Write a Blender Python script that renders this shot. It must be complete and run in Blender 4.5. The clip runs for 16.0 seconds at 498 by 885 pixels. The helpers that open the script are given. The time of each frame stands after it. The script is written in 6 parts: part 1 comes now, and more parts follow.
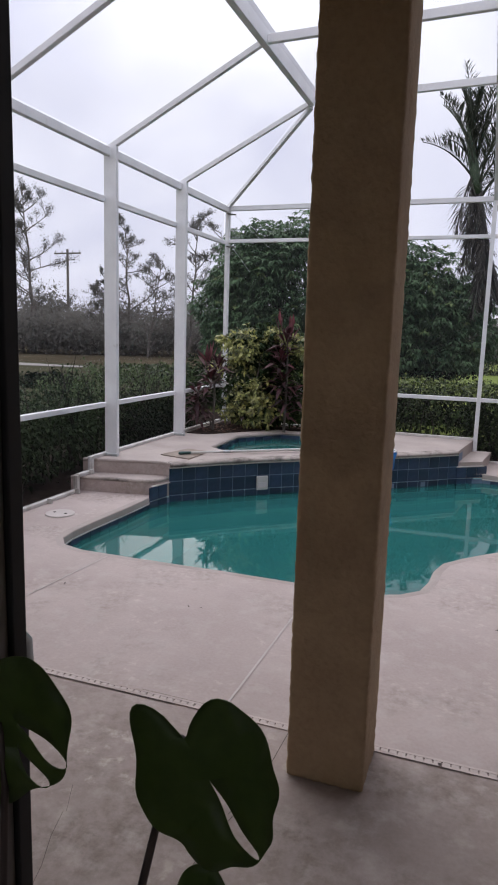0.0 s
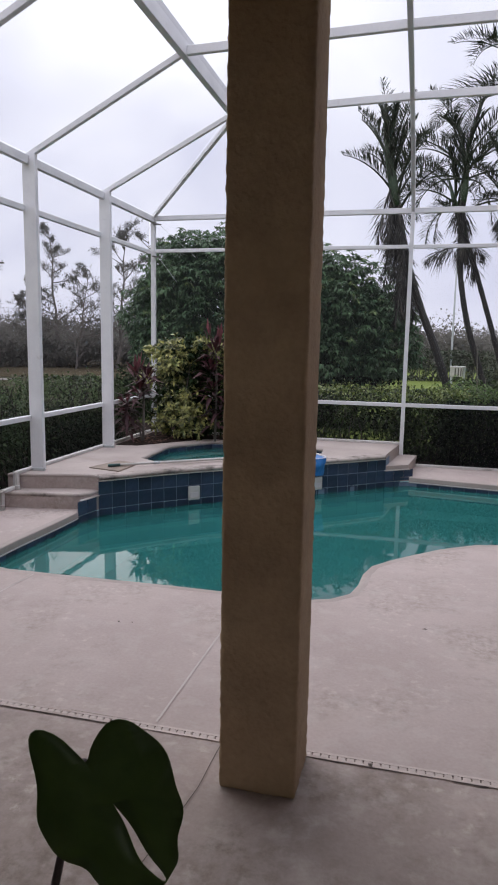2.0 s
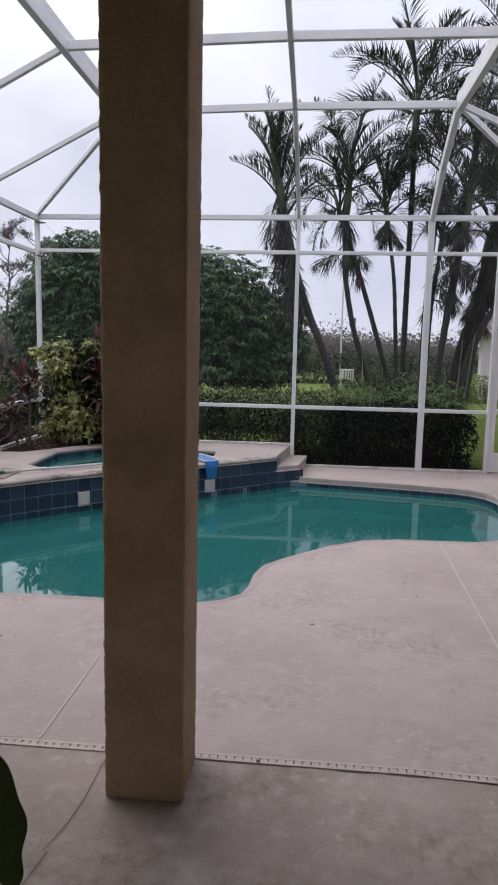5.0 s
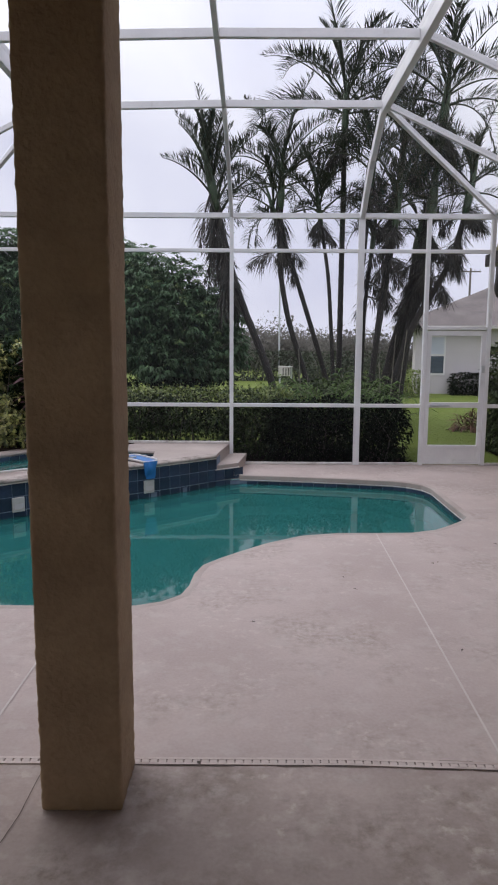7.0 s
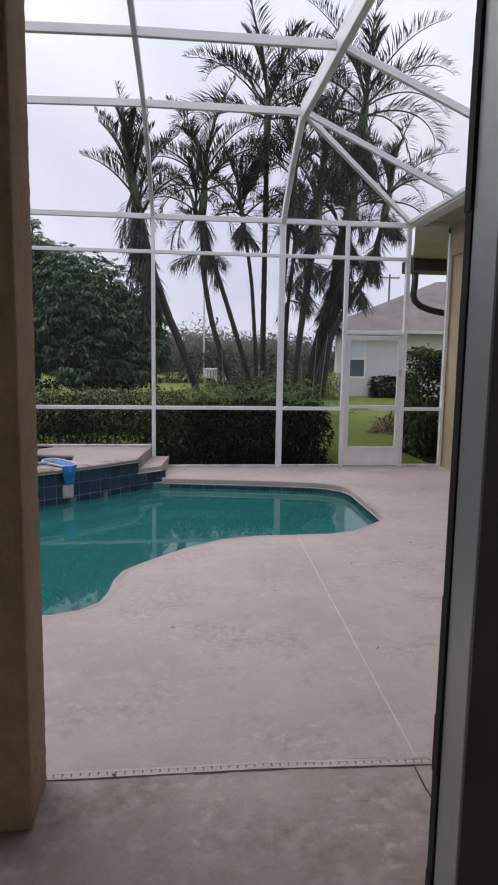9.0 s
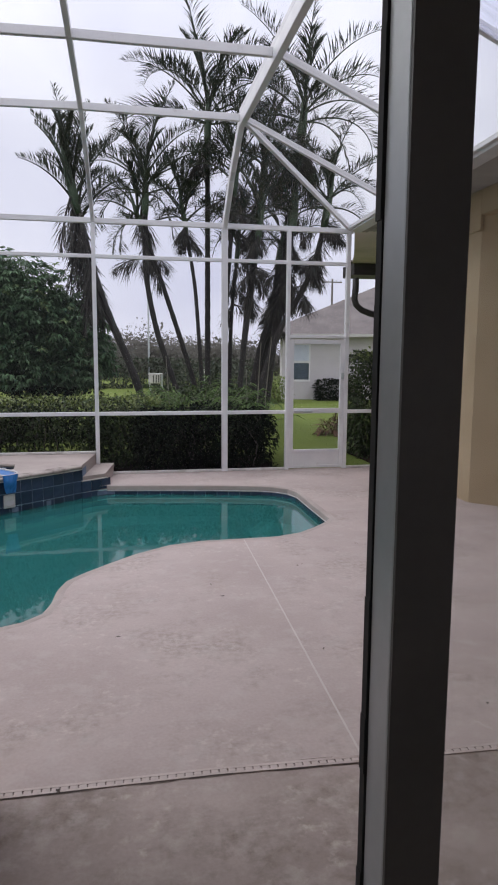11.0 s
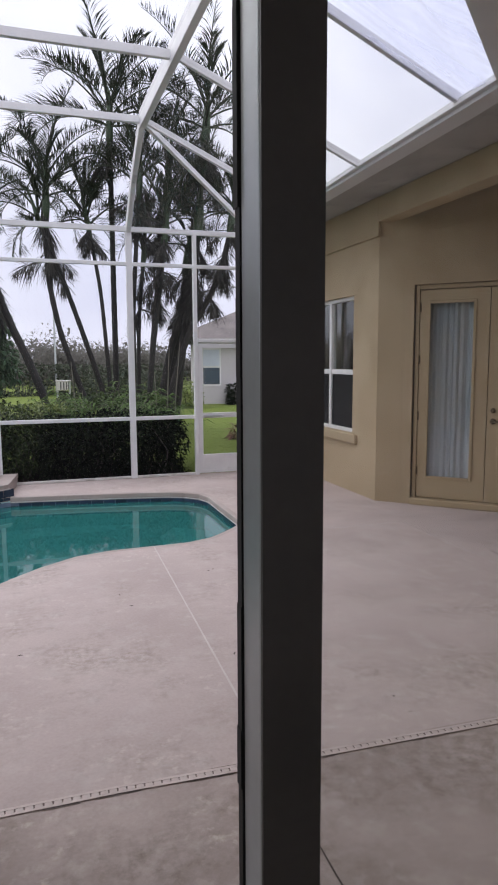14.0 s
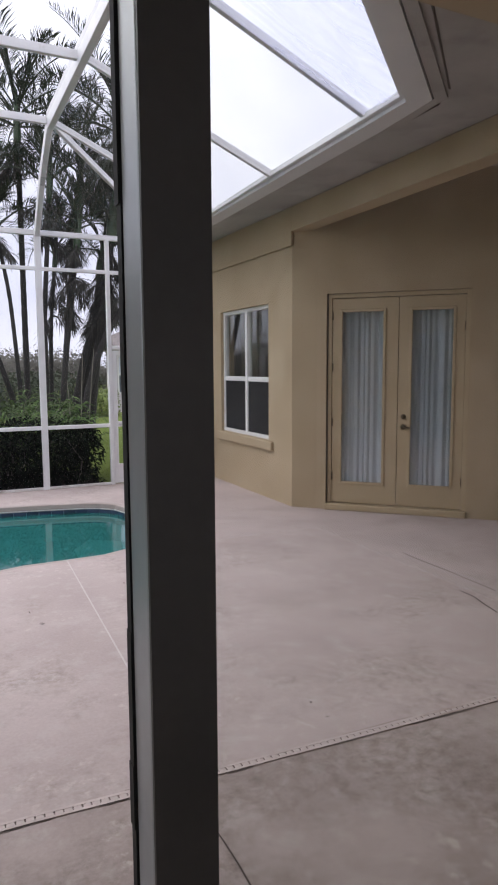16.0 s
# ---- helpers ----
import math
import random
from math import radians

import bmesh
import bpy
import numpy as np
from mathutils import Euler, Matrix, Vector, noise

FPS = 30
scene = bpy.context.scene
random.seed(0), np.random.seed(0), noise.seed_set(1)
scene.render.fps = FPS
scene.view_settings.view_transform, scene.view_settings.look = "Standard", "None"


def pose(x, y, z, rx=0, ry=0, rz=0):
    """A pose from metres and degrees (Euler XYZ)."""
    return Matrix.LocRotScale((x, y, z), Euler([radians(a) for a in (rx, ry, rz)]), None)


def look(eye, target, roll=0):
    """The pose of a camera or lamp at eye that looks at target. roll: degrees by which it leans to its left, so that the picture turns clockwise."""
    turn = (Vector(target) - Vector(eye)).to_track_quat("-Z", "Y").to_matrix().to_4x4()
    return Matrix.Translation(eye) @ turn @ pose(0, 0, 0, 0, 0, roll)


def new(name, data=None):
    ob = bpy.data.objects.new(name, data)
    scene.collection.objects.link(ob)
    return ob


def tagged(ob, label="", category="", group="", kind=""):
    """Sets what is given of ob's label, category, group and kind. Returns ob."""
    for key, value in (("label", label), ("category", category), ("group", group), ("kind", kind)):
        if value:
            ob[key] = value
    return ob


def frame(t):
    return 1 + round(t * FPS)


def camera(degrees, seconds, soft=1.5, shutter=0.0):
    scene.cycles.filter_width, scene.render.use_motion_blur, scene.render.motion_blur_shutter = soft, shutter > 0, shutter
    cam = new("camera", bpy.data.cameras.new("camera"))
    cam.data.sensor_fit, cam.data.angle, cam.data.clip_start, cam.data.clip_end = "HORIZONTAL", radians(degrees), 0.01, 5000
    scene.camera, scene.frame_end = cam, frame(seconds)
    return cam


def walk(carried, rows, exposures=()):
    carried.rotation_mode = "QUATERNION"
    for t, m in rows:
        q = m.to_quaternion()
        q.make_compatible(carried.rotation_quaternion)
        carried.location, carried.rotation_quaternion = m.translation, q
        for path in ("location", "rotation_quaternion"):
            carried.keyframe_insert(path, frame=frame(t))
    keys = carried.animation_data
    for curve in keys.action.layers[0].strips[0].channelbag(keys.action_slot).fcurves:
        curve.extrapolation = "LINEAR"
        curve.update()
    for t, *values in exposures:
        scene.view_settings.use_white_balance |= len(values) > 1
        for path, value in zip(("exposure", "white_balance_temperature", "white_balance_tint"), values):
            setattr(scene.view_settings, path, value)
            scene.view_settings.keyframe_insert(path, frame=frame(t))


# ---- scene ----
cam = camera(41.1, 16.0, soft=2.0)
PATH = [
    (0, (0.043, 0.704, 1.703), (-0.624, 2.561, 1.376), 1.7),
    (0.5, (0.053, 0.712, 1.705), (-0.569, 2.587, 1.391), 1.5),
    (1, (0.066, 0.716, 1.709), (-0.505, 2.608, 1.403), 1.2),
    (1.5, (0.074, 0.72, 1.707), (-0.451, 2.626, 1.402), 1.1),
    (2, (0.083, 0.719, 1.708), (-0.397, 2.637, 1.412), 1.0),
    (2.5, (0.096, 0.72, 1.705), (-0.337, 2.65, 1.412), 0.7),
    (3, (0.11, 0.717, 1.706), (-0.279, 2.657, 1.409), 0.5),
    (3.5, (0.121, 0.72, 1.703), (-0.21, 2.672, 1.421), 0.6),
    (4, (0.123, 0.722, 1.703), (-0.163, 2.682, 1.424), 1.1),
    (4.2, (0.126, 0.72, 1.706), (-0.135, 2.684, 1.428), 1.2),
    (6.5, (0.172, 0.739, 1.702), (0.119, 2.718, 1.417), 0.5),
    (7, (0.183, 0.74, 1.706), (0.181, 2.72, 1.422), 0.3),
    (7.5, (0.192, 0.747, 1.704), (0.251, 2.726, 1.423), 0.6),
    (8, (0.209, 0.747, 1.711), (0.32, 2.725, 1.432), 0.6),
    (8.5, (0.223, 0.752, 1.709), (0.4, 2.725, 1.435), 0.8),
    (9, (0.227, 0.753, 1.716), (0.447, 2.722, 1.44), 0.9),
    (11.5, (0.263, 0.747, 1.719), (0.668, 2.689, 1.462), 0.0),
    (12, (0.268, 0.753, 1.714), (0.698, 2.689, 1.46), -0.3),
    (12.5, (0.2755, 0.765, 1.709), (0.7385, 2.692, 1.441), -0.3),
    (13, (0.294, 0.767, 1.705), (0.793, 2.687, 1.449), -0.7),
    (13.5, (0.3055, 0.771, 1.707), (0.8605, 2.677, 1.471), -0.3),
    (14, (0.319, 0.773, 1.709), (0.944, 2.657, 1.462), -0.3),
    (14.5, (0.3275, 0.765, 1.727), (1.0115, 2.63, 1.493), -0.5),
    (15, (0.337, 0.779, 1.727), (1.081, 2.621, 1.498), -0.3),
    (15.5, (0.352, 0.792, 1.72), (1.16, 2.607, 1.485), -0.2),
    (16, (0.361, 0.801, 1.709), (1.212, 2.596, 1.483), -0.3),
]
walk(cam, [(t, look(eye, target, roll)) for t, eye, target, roll in PATH], [(0, 0.0), (9, -0.08), (12, -0.08), (13.5, 0.08), (14.5, 0.19), (16, 0.31)])

# ---- light ----
world = bpy.data.worlds.new("overcast_sky")
scene.world = world
world.use_nodes = True
wn, wl = world.node_tree.nodes, world.node_tree.links
bg = wn["Background"]
sky = wn.new("ShaderNodeTexSky")
sky.sky_type = "NISHITA"
sky.sun_disc = False
sky.sun_elevation, sky.sun_rotation = radians(38), radians(200)
sky.dust_density, sky.air_density = 4.0, 1.0
tc = wn.new("ShaderNodeTexCoord")
cl = wn.new("ShaderNodeTexNoise")
cl.inputs["Scale"].default_value, cl.inputs["Detail"].default_value = 2.2, 5.0
cl.inputs["Distortion"].default_value = 0.6
wl.new(tc.outputs["Generated"], cl.inputs["Vector"])
cr = wn.new("ShaderNodeValToRGB")
cr.color_ramp.elements[0].position, cr.color_ramp.elements[1].position = 0.3, 0.72
cr.color_ramp.elements[0].color = (5.8, 5.9, 7.5, 1)
cr.color_ramp.elements[1].color = (10.0, 10.0, 10.8, 1)
wl.new(cl.outputs["Fac"], cr.inputs["Fac"])
mx = wn.new("ShaderNodeMix")
mx.data_type = "RGBA"
mx.inputs["Factor"].default_value = 0.93
wl.new(sky.outputs["Color"], mx.inputs["A"])
wl.new(cr.outputs["Color"], mx.inputs["B"])
# an overcast sky is brighter towards the zenith
sep = wn.new("ShaderNodeSeparateXYZ")
wl.new(tc.outputs["Generated"], sep.inputs[0])
zr = wn.new("ShaderNodeMapRange")
zr.inputs["From Min"].default_value, zr.inputs["From Max"].default_value = 0.30, 1.0
zr.inputs["To Min"].default_value, zr.inputs["To Max"].default_value = 1.0, 1.85
wl.new(sep.outputs["Z"], zr.inputs["Value"])
gain = wn.new("ShaderNodeVectorMath")
gain.operation = "SCALE"
wl.new(mx.outputs["Result"], gain.inputs[0])
wl.new(zr.outputs["Result"], gain.inputs["Scale"])
wl.new(gain.outputs[0], bg.inputs["Color"])
bg.inputs["Strength"].default_value = 0.125
sun = new("sun", bpy.data.lights.new("sun", "SUN"))
sun.data.energy, sun.data.angle, sun.data.color = 1.35, radians(60), (1.0, 0.97, 0.93)
sun.matrix_world = look((0, 0, 20), (9.5, -11, 6))


# ---- materials ----
def mat(name, low, high, rough=0.7, scale=6.0, fine=60.0, bump=0.15, metal=0.0, island=0.0, spots=None, translucent=0.0, depth=0.004, blotch=None, spec=0.5, dirt=None, chips=None):
    m = bpy.data.materials.new(name)
    m.use_nodes = True
    n, l = m.node_tree.nodes, m.node_tree.links
    b = n["Principled BSDF"]
    b.inputs["Roughness"].default_value, b.inputs["Metallic"].default_value = rough, metal
    b.inputs["Specular IOR Level"].default_value = spec
    tcx = n.new("ShaderNodeTexCoord")
    a = n.new("ShaderNodeTexNoise")
    a.inputs["Scale"].default_value, a.inputs["Detail"].default_value = scale, 6.0
    f = n.new("ShaderNodeTexNoise")
    f.inputs["Scale"].default_value, f.inputs["Detail"].default_value = fine, 4.0
    l.new(tcx.outputs["Object"], a.inputs["Vector"])
    l.new(tcx.outputs["Object"], f.inputs["Vector"])
    mixf = n.new("ShaderNodeMath")
    mixf.operation = "MULTIPLY_ADD"
    mixf.inputs[1].default_value, mixf.inputs[2].default_value = 0.35, 0.0
    l.new(f.outputs["Fac"], mixf.inputs[0])
    add = n.new("ShaderNodeMath")
    add.operation = "MULTIPLY_ADD"
    add.inputs[1].default_value = 0.9
    l.new(a.outputs["Fac"], add.inputs[0])
    l.new(mixf.outputs[0], add.inputs[2])
    ramp = n.new("ShaderNodeValToRGB")
    ramp.color_ramp.elements[0].position, ramp.color_ramp.elements[1].position = 0.42, 0.85
    ramp.color_ramp.elements[0].color, ramp.color_ramp.elements[1].color = (*low, 1), (*high, 1)
    l.new(add.outputs[0], ramp.inputs["Fac"])
    col = ramp.outputs["Color"]
    if island:
        geo = n.new("ShaderNodeNewGeometry")
        oi = n.new("ShaderNodeObjectInfo")
        s = n.new("ShaderNodeMath")
        s.operation = "ADD"
        l.new(geo.outputs["Random Per Island"], s.inputs[0])
        l.new(oi.outputs["Random"], s.inputs[1])
        fr = n.new("ShaderNodeMath")
        fr.operation = "FRACT"
        l.new(s.outputs[0], fr.inputs[0])
        hsv = n.new("ShaderNodeHueSaturation")
        rg = n.new("ShaderNodeMapRange")
        rg.inputs["To Min"].default_value, rg.inputs["To Max"].default_value = 1 - island, 1 + island
        l.new(fr.outputs[0], rg.inputs["Value"])
        l.new(rg.outputs["Result"], hsv.inputs["Value"])
        l.new(col, hsv.inputs["Color"])
        col = hsv.outputs["Color"]
    for spots in [k for k in (spots, blotch) if k]:
        v = n.new("ShaderNodeTexNoise")
        v.inputs["Scale"].default_value, v.inputs["Detail"].default_value = spots[1], 8.0
        v.inputs["Roughness"].default_value = 0.65
        l.new(tcx.outputs["Object"], v.inputs["Vector"])
        vr = n.new("ShaderNodeMapRange")
        vr.inputs["From Min"].default_value, vr.inputs["From Max"].default_value = spots[2], spots[3]
        vr.inputs["To Max"].default_value = spots[4]
        l.new(v.outputs["Fac"], vr.inputs["Value"])
        mxx = n.new("ShaderNodeMix")
        mxx.data_type = "RGBA"
        l.new(vr.outputs["Result"], mxx.inputs["Factor"])
        l.new(col, mxx.inputs["A"])
        mxx.inputs["B"].default_value = (*spots[0], 1)
        col = mxx.outputs["Result"]
    if dirt:
        # fine speckled grime gathered in patches
        fs = []
        for sc, lo_, hi_ in ((dirt[1], 0.40, 0.68), (dirt[2], dirt[4], dirt[4] + 0.16)):
            v = n.new("ShaderNodeTexNoise")
            v.inputs["Scale"].default_value, v.inputs["Detail"].default_value = sc, 8.0
            v.inputs["Roughness"].default_value = 0.66
            l.new(tcx.outputs["Object"], v.inputs["Vector"])
            vr = n.new("ShaderNodeMapRange")
            vr.inputs["From Min"].default_value, vr.inputs["From Max"].default_value = lo_, hi_
            l.new(v.outputs["Fac"], vr.inputs["Value"])
            fs.append(vr.outputs["Result"])
        pm = n.new("ShaderNodeMath")
        pm.operation = "MULTIPLY"
        l.new(fs[0], pm.inputs[0])
        l.new(fs[1], pm.inputs[1])
        pa_ = n.new("ShaderNodeMath")
        pa_.operation = "MULTIPLY"
        pa_.inputs[1].default_value = dirt[3]
        l.new(pm.outputs[0], pa_.inputs[0])
        mxx = n.new("ShaderNodeMix")
        mxx.data_type = "RGBA"
        l.new(pa_.outputs[0], mxx.inputs["Factor"])
        l.new(col, mxx.inputs["A"])
        mxx.inputs["B"].default_value = (*dirt[0], 1)
        col = mxx.outputs["Result"]
    if chips:
        # pale crumbs where the coating has worn thin
        fs = []
        for sc, lo_, hi_, off in ((chips[1], 0.55, 0.66, 3.0), (chips[2], 0.46, 0.60, 8.0)):
            mp = n.new("ShaderNodeMapping")
            mp.inputs["Location"].default_value = (off, off, 0)
            l.new(tcx.outputs["Object"], mp.inputs["Vector"])
            v = n.new("ShaderNodeTexNoise")
            v.inputs["Scale"].default_value, v.inputs["Detail"].default_value = sc, 6.0
            v.inputs["Roughness"].default_value = 0.62
            l.new(mp.outputs["Vector"], v.inputs["Vector"])
            vr = n.new("ShaderNodeMapRange")
            vr.inputs["From Min"].default_value, vr.inputs["From Max"].default_value = lo_, hi_
            l.new(v.outputs["Fac"], vr.inputs["Value"])
            fs.append(vr.outputs["Result"])
        pm = n.new("ShaderNodeMath")
        pm.operation = "MULTIPLY"
        l.new(fs[0], pm.inputs[0])
        l.new(fs[1], pm.inputs[1])
        pa_ = n.new("ShaderNodeMath")
        pa_.operation = "MULTIPLY"
        pa_.inputs[1].default_value = chips[3]
        l.new(pm.outputs[0], pa_.inputs[0])
        mxx = n.new("ShaderNodeMix")
        mxx.data_type = "RGBA"
        l.new(pa_.outputs[0], mxx.inputs["Factor"])
        l.new(col, mxx.inputs["A"])
        mxx.inputs["B"].default_value = (*chips[0], 1)
        col = mxx.outputs["Result"]
    l.new(col, b.inputs["Base Color"])
    if bump:
        bp = n.new("ShaderNodeBump")
        bp.inputs["Strength"].default_value, bp.inputs["Distance"].default_value = bump, depth
        l.new(add.outputs[0], bp.inputs["Height"])
        l.new(bp.outputs["Normal"], b.inputs["Normal"])
    if translucent:
        t = n.new("ShaderNodeBsdfTranslucent")
        l.new(col, t.inputs["Color"])
        ms = n.new("ShaderNodeMixShader")
        ms.inputs[0].default_value = translucent
        l.new(b.outputs[0], ms.inputs[1])
        l.new(t.outputs[0], ms.inputs[2])
        l.new(ms.outputs[0], n["Material Output"].inputs["Surface"])
    return m


def clear(name, tint, opaque, body, ior=1.45, rough=0.02, gloss=1.0, film=False, streaks=None):
    """A thin see-through sheet: tinted, partly covered by a body colour, with a mirror gloss that grows at grazing angles."""
    m = bpy.data.materials.new(name)
    m.use_nodes = True
    n, l = m.node_tree.nodes, m.node_tree.links
    n.remove(n["Principled BSDF"])
    tr = n.new("ShaderNodeBsdfTransparent")
    tr.inputs["Color"].default_value = (*tint, 1)
    df = n.new("ShaderNodeBsdfTranslucent" if film else "ShaderNodeBsdfDiffuse")
    df.inputs["Color"].default_value = (*body, 1)
    m1 = n.new("ShaderNodeMixShader")
    m1.inputs[0].default_value = opaque
    if streaks:
        # look of slack cloth folds painted as long soft streaks of opacity
        tcx = n.new("ShaderNodeTexCoord")
        mp = n.new("ShaderNodeMapping")
        mp.inputs["Rotation"].default_value = (0, 0, radians(28))
        mp.inputs["Scale"].default_value = (0.55, 3.6, 0.4)
        l.new(tcx.outputs["Object"], mp.inputs["Vector"])
        w = n.new("ShaderNodeTexNoise")
        w.inputs["Scale"].default_value, w.inputs["Detail"].default_value = 1.6, 3.0
        w.inputs["Distortion"].default_value = 0.6
        l.new(mp.outputs["Vector"], w.inputs["Vector"])
        vr = n.new("ShaderNodeMapRange")
        vr.inputs["From Min"].default_value, vr.inputs["From Max"].default_value = 0.36, 0.66
        vr.inputs["To Min"].default_value, vr.inputs["To Max"].default_value = streaks
        l.new(w.outputs["Fac"], vr.inputs["Value"])
        l.new(vr.outputs["Result"], m1.inputs[0])
    l.new(tr.outputs[0], m1.inputs[1])
    l.new(df.outputs[0], m1.inputs[2])
    out = m1
    if gloss:
        gl = n.new("ShaderNodeBsdfGlossy")
        gl.inputs["Roughness"].default_value = rough
        f0 = ((ior - 1) / (ior + 1)) ** 2
        fr = n.new("ShaderNodeLayerWeight")
        fr.inputs["Blend"].default_value = 0.5
        p5 = n.new("ShaderNodeMath")
        p5.operation = "POWER"
        p5.inputs[1].default_value = 5.0
        l.new(fr.outputs["Facing"], p5.inputs[0])
        gm = n.new("ShaderNodeMath")
        gm.operation = "MULTIPLY_ADD"
        gm.inputs[1].default_value, gm.inputs[2].default_value = (1 - f0) * gloss, f0 * gloss * 2
        l.new(p5.outputs[0], gm.inputs[0])
        m2 = n.new("ShaderNodeMixShader")
        l.new(gm.outputs[0], m2.inputs[0])
        l.new(m1.outputs[0], m2.inputs[1])
        l.new(gl.outputs[0], m2.inputs[2])
        out = m2
        if ior < 1.4:
            tcx = n.new("ShaderNodeTexCoord")
            w = n.new("ShaderNodeTexNoise")
            w.inputs["Scale"].default_value, w.inputs["Detail"].default_value = 3.5, 3.0
            l.new(tcx.outputs["Object"], w.inputs["Vector"])
            bp = n.new("ShaderNodeBump")
            bp.inputs["Strength"].default_value, bp.inputs["Distance"].default_value = 0.035, 0.02
            l.new(w.outputs["Fac"], bp.inputs["Height"])
            l.new(bp.outputs["Normal"], gl.inputs["Normal"])
    l.new(out.outputs[0], n["Material Output"].inputs["Surface"])
    return m


DECK = mat("cool_deck", (0.393, 0.320, 0.295), (0.515, 0.431, 0.401), 0.85, 1.3, 60, 0.6, spots=((0.31, 0.25, 0.215), 2.6, 0.50, 0.74, 0.42), blotch=((0.51, 0.46, 0.43), 6.0, 0.52, 0.72, 0.55), dirt=((0.19, 0.155, 0.115), 21, 1.25, 0.62, 0.48), chips=((0.64, 0.57, 0.52), 15, 1.9, 0.38))
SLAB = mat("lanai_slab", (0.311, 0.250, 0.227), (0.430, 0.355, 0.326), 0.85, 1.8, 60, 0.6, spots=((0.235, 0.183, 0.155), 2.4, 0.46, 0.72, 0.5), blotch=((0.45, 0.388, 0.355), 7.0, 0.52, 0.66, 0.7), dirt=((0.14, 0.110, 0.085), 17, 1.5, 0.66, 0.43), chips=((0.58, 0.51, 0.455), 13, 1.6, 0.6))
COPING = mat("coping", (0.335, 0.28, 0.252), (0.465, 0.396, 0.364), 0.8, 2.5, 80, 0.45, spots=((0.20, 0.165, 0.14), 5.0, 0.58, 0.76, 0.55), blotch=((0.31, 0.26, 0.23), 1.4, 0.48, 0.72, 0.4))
MOULD = mat("stained_coping", (0.30, 0.255, 0.225), (0.50, 0.43, 0.39), 0.85, 2.5, 80, 0.5, spots=((0.055, 0.045, 0.038), 4.5, 0.46, 0.66, 0.85), blotch=((0.10, 0.085, 0.07), 11, 0.55, 0.7, 0.7))
TILE = mat("blue_tile", (0.021, 0.033, 0.066), (0.041, 0.060, 0.108), 0.25, 9, 50, 0.1, island=0.3)
GROUT = mat("grout", (0.13, 0.17, 0.25), (0.19, 0.24, 0.33), 0.9, 8, 60)
PLASTER = mat("pool_plaster", (0.42, 0.60, 0.62), (0.55, 0.72, 0.72), 0.8, 2, 30, 0.1)
STUCCO = mat("tan_stucco", (0.388, 0.300, 0.186), (0.482, 0.386, 0.258), 0.9, 2.0, 120, 0.6, depth=0.006, spots=((0.30, 0.225, 0.14), 1.6, 0.52, 0.8, 0.5))
COLUMN = mat("column_stucco", (0.30, 0.208, 0.128), (0.43, 0.315, 0.195), 0.92, 3.0, 48, 1.0, depth=0.016, spots=((0.19, 0.125, 0.082), 2.6, 0.48, 0.74, 0.65), blotch=((0.41, 0.29, 0.155), 1.2, 0.5, 0.75, 0.5))
DOORPAINT = mat("door_paint", (0.41, 0.315, 0.185), (0.465, 0.37, 0.23), 0.5, 3, 40, 0.1)
ALU = mat("white_aluminium", (0.66, 0.66, 0.68), (0.76, 0.76, 0.77), 0.45, 4, 50, 0.08, spots=((0.42, 0.40, 0.37), 7.0, 0.62, 0.78, 0.6))
DIRTYALU = mat("weathered_white_rail", (0.50, 0.48, 0.455), (0.66, 0.645, 0.63), 0.6, 6, 50, 0.15, spots=((0.27, 0.235, 0.20), 5.0, 0.5, 0.7, 0.75))
VINYL = mat("white_vinyl", (0.74, 0.74, 0.73), (0.80, 0.80, 0.79), 0.4, 4, 40, 0.05)
GREYALU = mat("satin_aluminium", (0.46, 0.49, 0.50), (0.54, 0.57, 0.58), 0.38, 3, 60, 0.08, metal=0.45)
BRONZE = mat("bronze_frame", (0.084, 0.077, 0.071), (0.114, 0.104, 0.096), 0.5, 5, 60, 0.1)
RUBBER = mat("black_rubber", (0.006, 0.006, 0.006), (0.012, 0.012, 0.012), 0.7, 8, 60, 0.2)
# grey partly from dirt, partly from eave shade put into the colour
SOFFIT = mat("weathered_shaded_soffit", (0.33, 0.31, 0.295), (0.45, 0.43, 0.415), 0.8, 2, 40, 0.15, spots=((0.17, 0.155, 0.145), 2.2, 0.5, 0.72, 0.7))
# the same soffit brightened and pinked: outside light put into the colour
LITSOFFIT = mat("brightened_soffit", (0.80, 0.70, 0.74), (0.86, 0.77, 0.80), 0.8, 2, 40, 0.15, spots=((0.36, 0.34, 0.31), 1.2, 0.5, 0.75, 0.5))
CEIL = mat("lanai_ceiling", (0.24, 0.215, 0.20), (0.31, 0.285, 0.265), 0.85, 2, 70, 0.4)
ROOM = mat("room_paint", (0.60, 0.57, 0.52), (0.66, 0.63, 0.58), 0.8, 2, 50, 0.1)
GREYSTUCCO = mat("grey_stucco", (0.54, 0.51, 0.525), (0.63, 0.60, 0.615), 0.9, 1.0, 40, 0.3)
SHINGLE = mat("brown_shingle", (0.12, 0.105, 0.10), (0.20, 0.175, 0.165), 0.9, 1.2, 9, 0.6)
GRASS = mat("lawn", (0.105, 0.145, 0.028), (0.155, 0.195, 0.046), 0.95, 0.35, 14, 0.3, spots=((0.16, 0.15, 0.06), 0.5, 0.58, 0.75, 0.5), spec=0.1)
BLADE = mat("grass_blade", (0.105, 0.145, 0.028), (0.155, 0.195, 0.046), 0.8, 1.0, 8, 0, island=0.25, spec=0.1)
MULCH = mat("mulch", (0.016, 0.011, 0.009), (0.042, 0.028, 0.022), 1.0, 12, 60, 0.9, spec=0.05)
